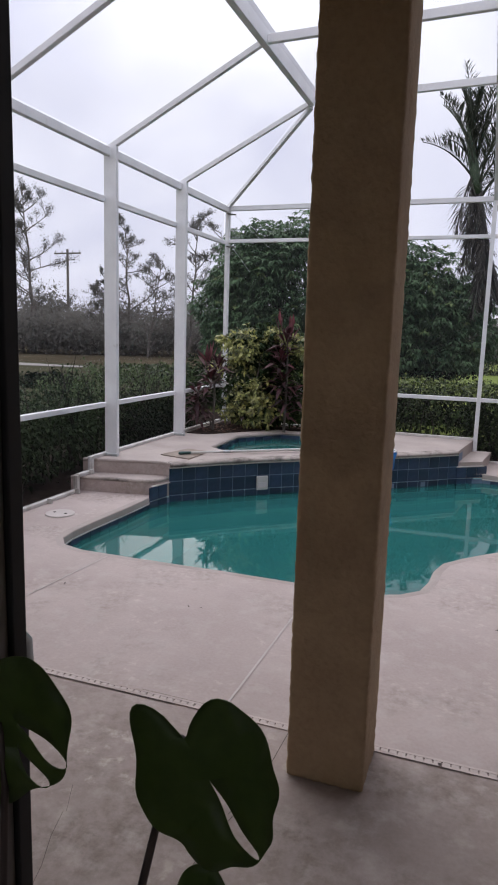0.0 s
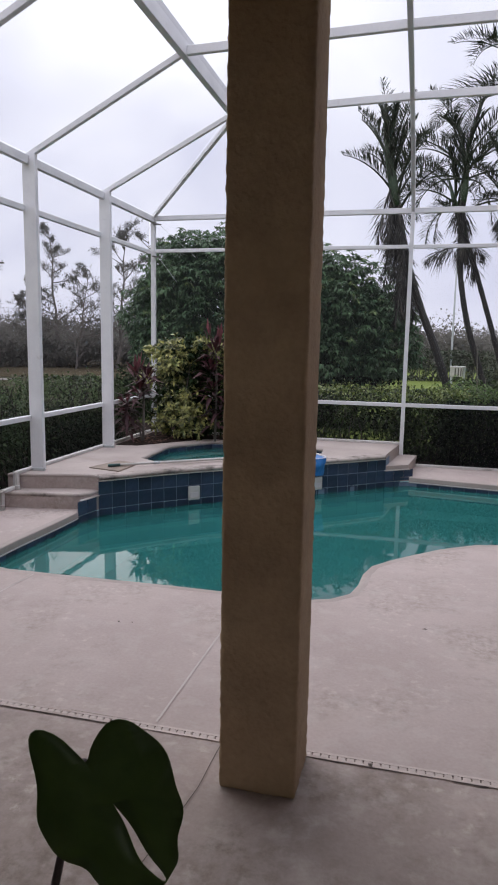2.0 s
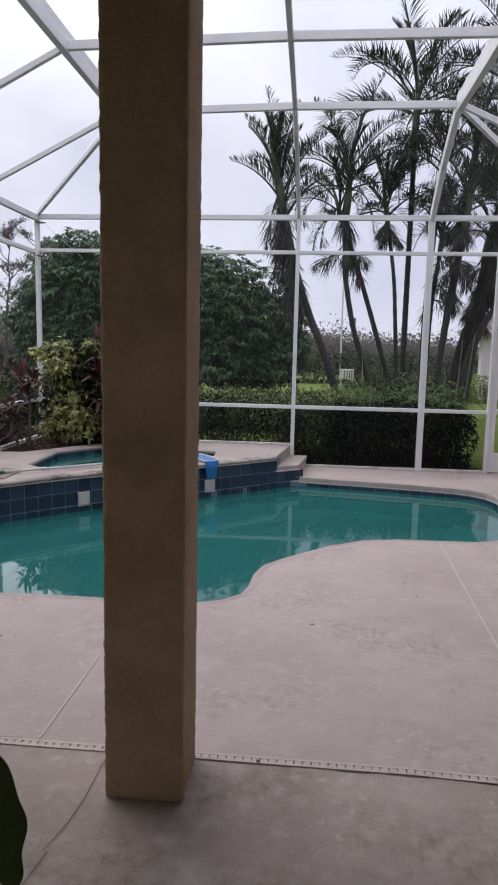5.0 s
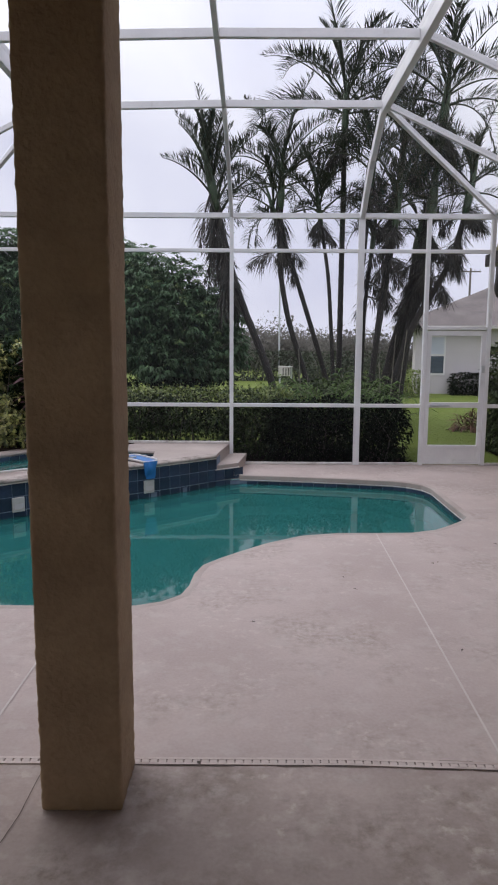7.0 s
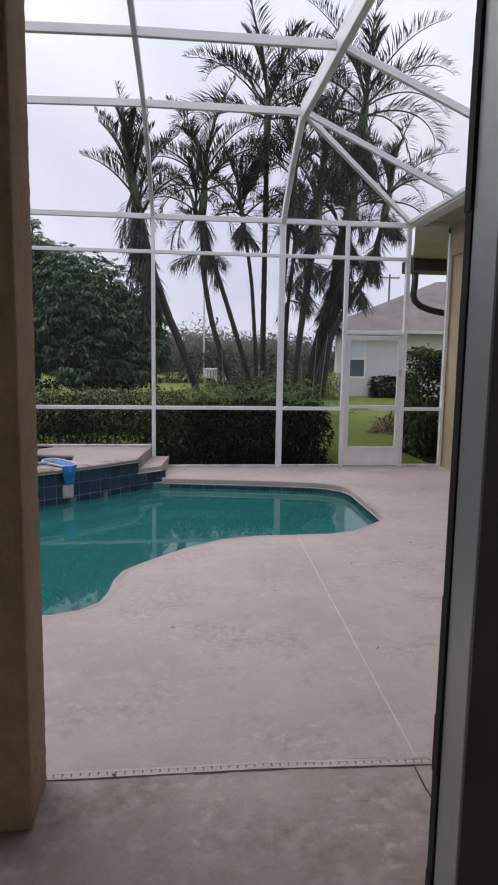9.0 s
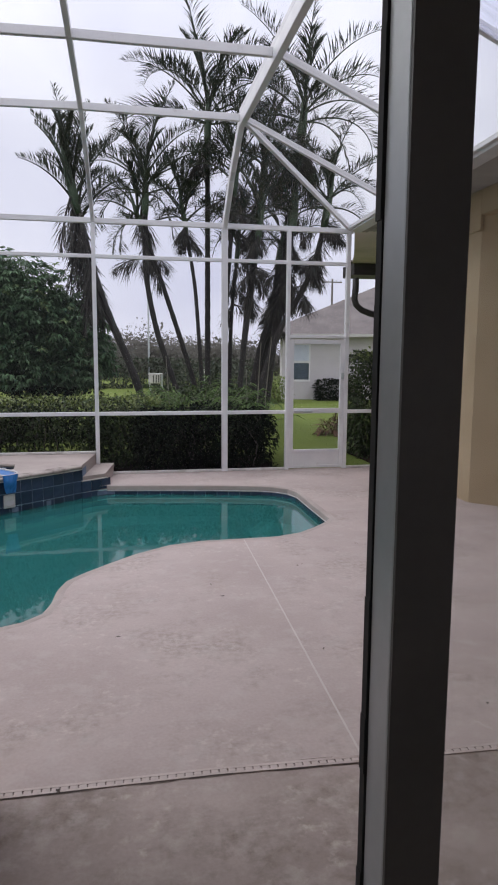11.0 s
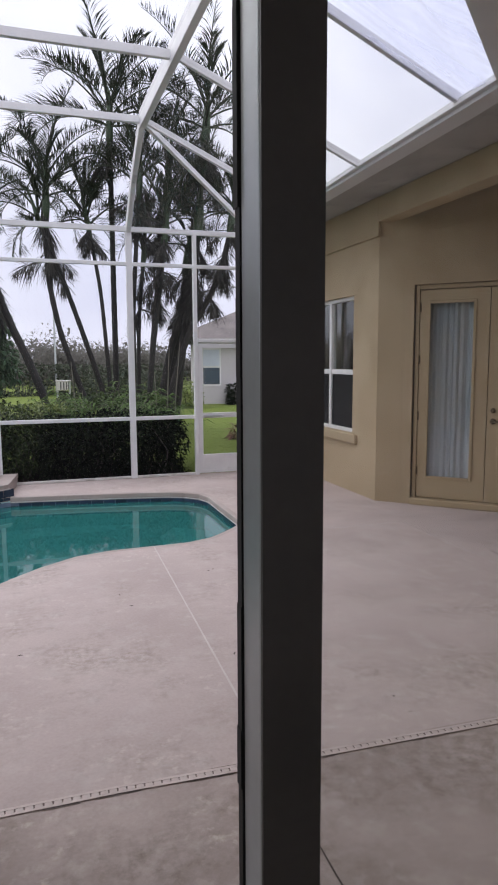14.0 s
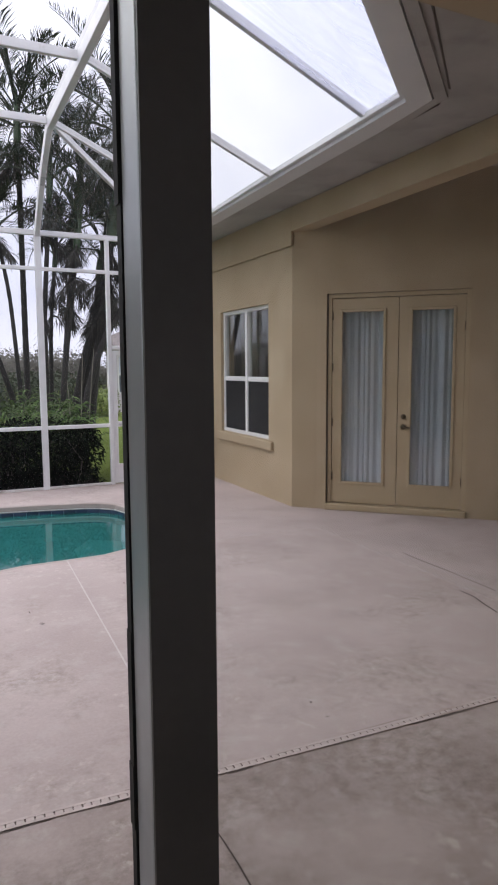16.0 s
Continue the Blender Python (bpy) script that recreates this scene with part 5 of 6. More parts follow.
lobed_leaf(mon, leaf_pose(-0.221, 1.330, 1.189, 180), (96.7, 0.5, 8.1, -7.5, -1.5, -3.6, 4.4, -3.7, -3.1, 5.5, -3.5, -2.9, 4.6, -2.6, -0.7, 4.0, -0.8, -0.8, 0.7, -2.3, 0.2), [(0.004, 0.016, 0.066, -0.065, 0.0095)], (1.95, 0.20, 0.10))
lobed_leaf(mon, leaf_pose(-0.465, 1.300, 1.224, 180), (99.6, -10.5, -5.5, -0.8, 15.5, 5.7, 0.6, -4.1, -5.9, -1.6, 1.2, -0.6, 0.5, -0.6, -0.5, -0.1, -0.3), [(0.010, 0.010, 0.086, -0.022, 0.015), (0.008, -0.022, 0.056, -0.060, 0.016)], (2.0, 0.3, 0.16))
lobed_leaf(mon, leaf_pose(-0.228, 1.345, 1.030, 180), (42.0, 1.0, 3.0, -5.0, 1.0, -1.0, -3.0), [(0.006, 0.002, 0.024, -0.024, 0.004)])
for a, b in (((0.161, 0.295, 1.237), (0.109, 0.295, 1.023)), ((-0.06, 0.25, 1.23), (-0.03, 0.2, 0.9)), ((0.18, 0.30, 1.02), (0.12, 0.25, 0.8))):
    bm = bmesh.new()
    tube(bm, [a, (a[0] * 0.75 + b[0] * 0.25 - 0.004, a[1], a[2] * 0.75 + b[2] * 0.25), b, ((b[0]) * 0.5, b[1] * 0.5, 0.6), (0, 0, 0.30)], [0.0042, 0.0046, 0.0055, 0.007, 0.009], 8)
    part("stalk", bm, STALK, mon, smooth=True)

# ---- plants of the garden ----
def leaf_blob(name, parent, centre, half, n, size, material, seed, lumps=0.22, label="", shell=0.55, box_like=False, droop=0.3, wid=0.5):
    r = np.random.default_rng(seed)
    d = rnd_dirs(r, n)
    if box_like:
        p = d / np.max(np.abs(d), axis=1, keepdims=True)
    else:
        p = d
    k = 1 - shell * r.random(n) ** 2.2
    bump = np.array([noise.noise(Vector((x * 2.3 + seed, y * 2.3, z * 2.3))) for x, y, z in d * np.asarray(half) / max(half) * 1.6])
    p = p * (k * (1 + lumps * bump))[:, None] * np.asarray(half) + np.asarray(centre)
    way = d * 0.8 + rnd_dirs(r, n) * 0.9
    up = UPS + 0.6 * rnd_dirs(r, n)
    L = size * r.uniform(0.6, 1.3, n)
    return leaf_mesh(name, p, way, up, L, L * wid, material, parent, droop=droop, label=label)


def stems(parent, base, tops, r0, material, name="stem"):
    bm = bmesh.new()
    for t in tops:
        b, t = Vector(base), Vector(t)
        m = b.lerp(t, 0.5) + Vector((random.uniform(-0.08, 0.08), random.uniform(-0.08, 0.08), 0.0)) * (t - b).length
        tube(bm, [b, b.lerp(m, 0.6), m, t], [r0, r0 * 0.85, r0 * 0.65, r0 * 0.2], 7)
    return part(name, bm, material, parent)


def hedge(name, label, centre, half, n, size, material, seed, tip=None, tipn=0):
    h = thing(name, label, "hedge", (centre[0], centre[1], centre[2] - half[2]))
    z = half[2]
    leaf_blob("foliage", h, (0, 0, z), half, n, size, material, seed, 0.16, box_like=True, shell=0.5)
    if tip:
        r = np.random.default_rng(seed + 9)
        p = np.stack([r.uniform(-half[0], half[0], tipn), r.uniform(-half[1], half[1], tipn), 2 * z + r.normal(0, 0.05, tipn) - 0.03], 1)
        leaf_mesh("new_growth", p, rnd_dirs(r, tipn) + np.array([0, 0, 0.9]), UPS + 0.5 * rnd_dirs(r, tipn), size * r.uniform(0.6, 1.2, tipn), size * 0.45, tip, h, label="pale yellow green new leaves")
    bm = bmesh.new()
    random.seed(seed)
    for i in range(int(half[0] * 8) + 3):
        x, y = random.uniform(-half[0], half[0]) * 0.9, random.uniform(-half[1], half[1]) * 0.6
        tube(bm, [(x, y, 0), (x + random.uniform(-.1, .1), y, z * 0.8), (x + random.uniform(-.25, .25), y + random.uniform(-.2, .2), z * 1.7)], [0.018, 0.012, 0.004], 5)
    part("stem", bm, TWIG, h)["kind"] = "stuff"
    return h


def shrub_row(name, label, a, b, width, top, base, n, size, material, seed, lumps=9):
    """Loose shrubs along a line from a to b, as uneven mounds."""
    h = thing(name, label, "shrub", ((a[0] + b[0]) / 2, (a[1] + b[1]) / 2, base))
    r = np.random.default_rng(seed)
    for k in range(lumps):
        t = (k + r.uniform(0.2, 0.8)) / lumps
        hz = top * r.uniform(0.34, 0.60)
        c = ((b[0] - a[0]) * (t - 0.5) + r.uniform(-0.3, 0.3) * width, (b[1] - a[1]) * (t - 0.5), hz * 0.85)
        leaf_blob("foliage", h, c, (width * r.uniform(0.6, 1.0), math.dist(a, b) / lumps * r.uniform(0.7, 1.1), hz), n // lumps, size, material, seed * 31 + k, 0.5, shell=0.9, wid=0.42)
    bm = bmesh.new()
    rr = random.Random(seed)
    for k in range(lumps * 5):
        t = rr.random() - 0.5
        x, y = (b[0] - a[0]) * t, (b[1] - a[1]) * t
        tube(bm, [(x, y, 0), (x + rr.uniform(-.1, .1), y + rr.uniform(-.1, .1), top * 0.5), (x + rr.uniform(-.3, .3), y + rr.uniform(-.3, .3), top * rr.uniform(0.7, 1.15))], [0.012, 0.008, 0.003], 5)
    part("stem", bm, DARKTWIG, h)["kind"] = "stuff"


hedge("clipped_hedge", "clipped green hedge with pale new tips along the screen", (-1.25, 11.45, 0.46), (2.1, 0.55, 0.53), 11000, 0.085, HEDGE, 11, HEDGETIP, 2100)
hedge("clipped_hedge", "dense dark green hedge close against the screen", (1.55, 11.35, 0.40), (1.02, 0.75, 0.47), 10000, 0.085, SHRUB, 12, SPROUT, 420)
hedge("clipped_hedge", "lower stretch of green hedge between palms and screen", (0.55, 11.6, 0.40), (0.75, 0.5, 0.46), 3000, 0.085, HEDGE, 18, HEDGETIP, 320)


def palm_sprouts(at, count, h, seed):
    """A clump of young feathery palm shoots."""
    c = thing("young_palm", "clump of young feathery green palm shoots behind the hedge", "palm", at, "young palms")
    r = np.random.default_rng(seed)
    P, W, L = [], [], []
    bm = bmesh.new()
    for i in range(count):
        a, el = i * 2.39996 + r.uniform(-0.3, 0.3), r.uniform(1.0, 1.5)
        d = np.array([math.cos(a), math.sin(a), 0])
        q, e = d * r.uniform(0, 0.12), el
        rach = [q.copy()]
        for k in range(10):
            e -= 0.15 * r.uniform(0.5, 1.3) * (k / 6)
            q = q + (d * math.cos(e) + UPS * math.sin(e)) * h * r.uniform(0.095, 0.12)
            rach.append(q.copy())
        tube(bm, rach, [0.010 - 0.0008 * k for k in range(11)], 4, cap=False)
        R = np.array(rach)
        for k in range(3, 11):
            tg = (R[k] - R[k - 1]) / np.linalg.norm(R[k] - R[k - 1])
            sd_ = np.array([-d[1], d[0], 0])
            for f in (0.0, 0.5):
                for sg in (-1, 1):
                    P.append(R[k - 1] + (R[k] - R[k - 1]) * f)
                    W.append(sg * sd_ * 0.8 + tg * 0.7 + 0.15 * r.normal(size=3))
                    L.append(h * r.uniform(0.16, 0.26))
    L = np.array(L)
    leaf_mesh("frond", P, W, np.tile(UPS, (len(P), 1)) + 0.3 * r.normal(size=(len(P), 3)), L, L * 0.09, SPROUT, c, fold=0.2, droop=0.35)
    part("stem", bm, CULM, c)


for k, (x, y, n_, h) in enumerate(((0.55, 12.05, 8, 1.12), (0.95, 12.2, 9, 1.25), (1.25, 12.0, 11, 1.30), (1.58, 12.1, 13, 1.50), (1.84, 11.95, 13, 1.45), (2.25, 12.2, 8, 1.18))):
    palm_sprouts((x, y, -0.06), n_, h, 300 + k)
for k, (x0, z1, x1) in enumerate(((1.13, 1.75, 1.05), (1.24, 1.25, 1.22), (2.55, 1.55, 2.50), (2.68, 2.0, 2.78), (2.80, 2.1, 2.98))):
    c_ = thing("sapling", "thin leaning bare sapling among the palms", "sapling", (x0, 12.7, -0.06), "bare saplings")
    part("stem", tube(bmesh.new(), [(0, 0, 0), ((x1 - x0) * 0.4, 0.02, z1 * 0.5), (x1 - x0, 0.05, z1)], [0.017, 0.013, 0.006], 7), CULM, c_)
shrub_row("screen_shrub", "loose dark shrubs growing along the side screen", (-4.70, 2.8), (-4.70, 6.3), 0.5, 1.05, -0.06, 7500, 0.075, DULL, 13, 7)
shrub_row("screen_shrub", "leafy dark green shrubs growing along the side screen", (-4.75, 6.1), (-4.75, 8.6), 0.5, 1.25, -0.06, 5600, 0.075, DULL, 17, 6)
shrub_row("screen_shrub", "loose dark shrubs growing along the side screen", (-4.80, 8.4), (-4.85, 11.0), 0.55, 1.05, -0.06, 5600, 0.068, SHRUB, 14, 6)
shrub_row("field_shrub", "pale green shrubs between garden and field", (-7.4, 10.8), (-6.2, 13.6), 0.7, 1.10, -0.1, 5200, 0.085, HAZEGREEN, 16, 6)
shrub_row("field_shrub", "pale green shrubs between garden and field", (-7.0, 8.2), (-6.4, 10.4), 0.6, 0.98, -0.1, 3600, 0.085, DULL, 19, 5)
# dark sheet added so the shade beneath the side shrubs reads black
part("side_shade_bed", cube(-8.2, -4.06, 1.0, 14.0, -0.30, -0.030), MULCH, tagged(new("ground_bed"), "dark mulch ground under the shrubs, standing in for shade at the side", "ground", kind="structure"))
part("house_bed", cube(4.31, 5.3, 10.47, 12.6, -0.30, -0.030), MULCH, bpy.data.objects["ground_bed"])
part("rear_bed", cube(-4.06, 2.6, 10.47, 12.1, -0.30, -0.030), MULCH, bpy.data.objects["ground_bed"])
hedge("corner_shrub", "leafy green shrub beside the house wall", (4.68, 11.95, 0.74), (0.42, 0.5, 0.96), 8500, 0.09, HEDGE, 15, HEDGETIP, 420)

crot = thing("croton_bush", "croton bush with mottled yellow green leaves in the corner bed", "bush", (-3.10, 9.98, DECK2))
for k, (cx, cy, cz, hx, hz, n_) in enumerate(((-0.04, -0.18, 0.36, 0.44, 0.36, 140), (0.08, -0.16, 0.60, 0.28, 0.18, 34), (-0.28, -0.02, 1.14, 0.30, 0.34, 120), (0.46, 0.02, 1.22, 0.26, 0.20, 52), (-0.72, 0.06, 0.86, 0.14, 0.18, 22), (-0.62, 0.06, 1.28, 0.15, 0.10, 16), (-0.44, -0.1, 0.20, 0.20, 0.16, 22), (0.16, 0.05, 1.40, 0.20, 0.12, 18))):
    rr_ = np.random.default_rng(210 + k)
    d_ = rnd_dirs(rr_, n_)
    d_[:, 1] = -np.abs(d_[:, 1]) * 1.2 + 0.2
    c_ = np.array([cx, cy, cz]) + d_ * np.array([hx, 0.26, hz]) * rr_.uniform(0.45, 1.1, (n_, 1))
    W_ = 6
    ang = np.tile(np.arange(W_) * 6.283 / W_, n_) + np.repeat(rr_.uniform(0, 6, n_), W_)
    ax_ = np.repeat(d_ * 0.7 + np.array([0, -0.3, 0.5]) + 0.3 * rnd_dirs(rr_, n_), W_, 0)
    ax_ /= np.linalg.norm(ax_, axis=1, keepdims=True)
    s1 = np.cross(ax_, np.array([0.3, 0.1, 1.0]))
    s1 /= np.linalg.norm(s1, axis=1, keepdims=True)
    s2 = np.cross(ax_, s1)
    way_ = s1 * np.cos(ang)[:, None] + s2 * np.sin(ang)[:, None] + 0.35 * ax_ + 0.9 * rnd_dirs(rr_, n_ * W_)
    L_ = rr_.uniform(0.055, 0.105, n_ * W_)
    leaf_mesh("foliage", np.repeat(c_, W_, 0), way_, ax_, L_, L_ * 0.44, CROTON, crot, fold=0.1, droop=0.15)
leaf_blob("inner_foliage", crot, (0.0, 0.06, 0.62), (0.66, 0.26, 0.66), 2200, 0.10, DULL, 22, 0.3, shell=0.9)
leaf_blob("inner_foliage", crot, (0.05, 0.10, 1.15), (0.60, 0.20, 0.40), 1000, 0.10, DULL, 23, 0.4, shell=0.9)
stems(crot, (0, 0, 0), [(-0.3, 0, 1.0), (0.2, 0.1, 1.2), (0.4, 0, 0.9), (0, -0.1, 1.1)], 0.02, TWIG)
tagged(part("planting_bed", prism(bmesh.new(), [(-3.84, 8.95), (-3.55, 9.0), (-3.25, 9.40), (-2.85, 9.92), (-1.9, 9.98), (-1.5, 10.33), (-3.84, 10.33)], DECK2 - 0.02, DECK2 + 0.012), MULCH), "dark mulch bed in the deck corner", "bed", kind="structure")


rl_ = np.random.default_rng(24)
nl_ = 420
pl_ = np.stack([rl_.uniform(-3.80, -2.0, nl_), rl_.uniform(9.1, 10.30, nl_), DECK2 + 0.014 + 0.012 * rl_.random(nl_)], 1)
pl_ = pl_[(pl_[:, 0] < -3.3) | (pl_[:, 1] > 9.95)]
dl_ = rnd_dirs(rl_, len(pl_)) * np.array([1, 1, 0.15])
tagged(leaf_mesh("leaf_litter", pl_, dl_, np.tile(UPS, (len(pl_), 1)) + 0.3 * rnd_dirs(rl_, len(pl_)), rl_.uniform(0.05, 0.11, len(pl_)), 0.03, LITTER, None, droop=0.02), "reddish brown dry leaves lying on the planting bed", "leaf litter", kind="stuff")


def cordyline(at, h, seed, label, side=0.0):
    """Strappy rosettes on a leaning stem: old leaves hang, young ones stand as a bright spear."""
    c = thing("cordyline", label, "plant", at, "red cordylines")
    r = np.random.default_rng(seed)
    for name_, tiers, material, lab_ in (("leaf_rosette", ((0.12, 14, -0.2, 0.8), (0.26, 20, -0.3, 0.8), (0.40, 24, -0.2, 0.9), (0.56, 26, -0.1, 1.0), (0.74, 26, 0.0, 1.2)), CORDY, ""), ("young_leaf", ((0.80, 7, 1.05, 1.45), (0.84, 5, 1.2, 1.5)), CORDYTIP, "bright red young leaves")):
        P_, W_, L_ = [], [], []
        for z0, m_, e0, e1 in tiers:
            a = np.arange(m_) * 2.39996 + r.uniform(0, 6)
            el = np.linspace(e0, e1, m_) + r.normal(0, 0.12, m_)
            ox = r.uniform(-0.10, 0.10) + side * (z0 < 0.5)
            P_.append(np.stack([ox + 0.015 * np.cos(a), 0.015 * np.sin(a) - 0.02, h * (z0 + 0.10 * np.linspace(0, 1, m_))], 1))
            W_.append(np.stack([np.cos(a) * np.cos(el), np.sin(a) * np.cos(el), np.sin(el)], 1))
            L_.append(r.uniform(0.24, 0.38, m_) * (1.0 if material is CORDY else 0.85))
        P_, W_, L_ = np.concatenate(P_), np.concatenate(W_), np.concatenate(L_)
        leaf_mesh(name_, P_, W_, np.tile(UPS, (len(P_), 1)) + 0.25 * rnd_dirs(r, len(P_)), L_, L_ * 0.21, material, c, droop=0.30 if material is CORDY else 0.05, label=lab_)
    bm = bmesh.new()
    tube(bm, [(0, 0, 0), (0.02, 0, h * 0.5), (0, 0, h * 0.9)], [0.02, 0.016, 0.01], 7)
    part("stem", bm, TWIG, c)
    if side:
        bm = bmesh.new()
        tube(bm, [(0, 0, 0), (side * 0.6, -0.02, h * 0.3), (side, -0.02, h * 0.5)], [0.016, 0.013, 0.008], 7)
        part("stem", bm, TWIG, c)


cordyline((-3.62, 9.35, DECK2), 1.10, 31, "dark red cordyline with strappy leaves beside the spa", -0.14)
cordyline((-2.68, 9.74, DECK2), 1.60, 32, "tall red cordyline with a bright spear behind the spa")
cordyline((-2.22, 10.10, DECK2), 1.25, 33, "dark red cordyline with strappy leaves behind the spa", 0.12)


def mango(at, half, top, seed, lumps_n=44):
    """A dense dome of leaf rosettes; half: half-widths in x and y, top: height of the crown."""
    t = thing("mango_tree", "broad dense mango tree with drooping dark green leaves", "tree", at)
    r = np.random.default_rng(seed)
    hz = top * 0.52
    lumps = []
    for i in range(lumps_n):
        d = rnd_dirs(r, 1)[0]
        d[2] = abs(d[2]) * 1.25 - 0.45
        d[1] = -abs(d[1]) if i % 4 else d[1]
        d /= max(1.0, np.linalg.norm(d))
        s = r.uniform(0.42, 0.80)
        c = d * (np.array([half[0], half[1], hz]) - s * 0.75) * r.uniform(0.82, 1.06) + np.array([0, 0, top - hz])
        lumps.append((c, s))
    pts, nor = [], []
    for c, s in lumps:
        m = int(150 * s)
        d = rnd_dirs(r, m)
        pts.append(c + d * s * r.uniform(0.70, 1.08, (m, 1)) * np.array([1.1, 1.0, 0.85]))
        nor.append(d)
    pts, nor = np.concatenate(pts), np.concatenate(nor)
    keep = pts[:, 2] > 0.30 + 0.25 * r.random(len(pts))
    pts, nor = pts[keep], nor[keep]
    young = (r.random(len(pts)) < 0.055) & (nor[:, 2] > -0.3)
    for name_, sel, material, lab_ in (("crown", ~young, MANGO, ""), ("new_growth", young, MANGOTIP, "pale green young leaves")):
        p_, n_ = pts[sel], nor[sel]
        m, k = len(p_), 10
        a = np.tile(np.arange(k) * 6.283 / k, m) + np.repeat(r.uniform(0, 6, m), k)
        way = np.stack([np.cos(a), np.sin(a), np.full(m * k, -0.10)], 1) + 0.75 * np.repeat(n_, k, 0) + 0.35 * rnd_dirs(r, m * k)
        L = r.uniform(0.11, 0.21, m * k)
        leaf_mesh(name_, np.repeat(p_, k, 0), way, UPS + 0.4 * rnd_dirs(r, m * k), L, L * 0.27, material, t, droop=0.42, label=lab_)
    bm = bmesh.new()
    tube(bm, [(0, 0, -0.1), (0.05, 0, 0.7), (0.0, 0.1, 1.4)], [0.24, 0.19, 0.16], 12)
    for c, s in lumps[::2]:
        b = Vector((0, 0.08, 1.0))
        q = Vector(c)
        tube(bm, [b, b.lerp(q, 0.4) + Vector((0, 0, 0.15)), q], [0.09, 0.05, 0.015], 7)
    part("trunk", bm, DARKTWIG, t)


mango((-4.35, 16.9, -0.08), (2.85, 2.0), 5.45, 41, 66)
mango((-2.0, 16.2, -0.05), (2.15, 1.6), 4.45, 42, 50)


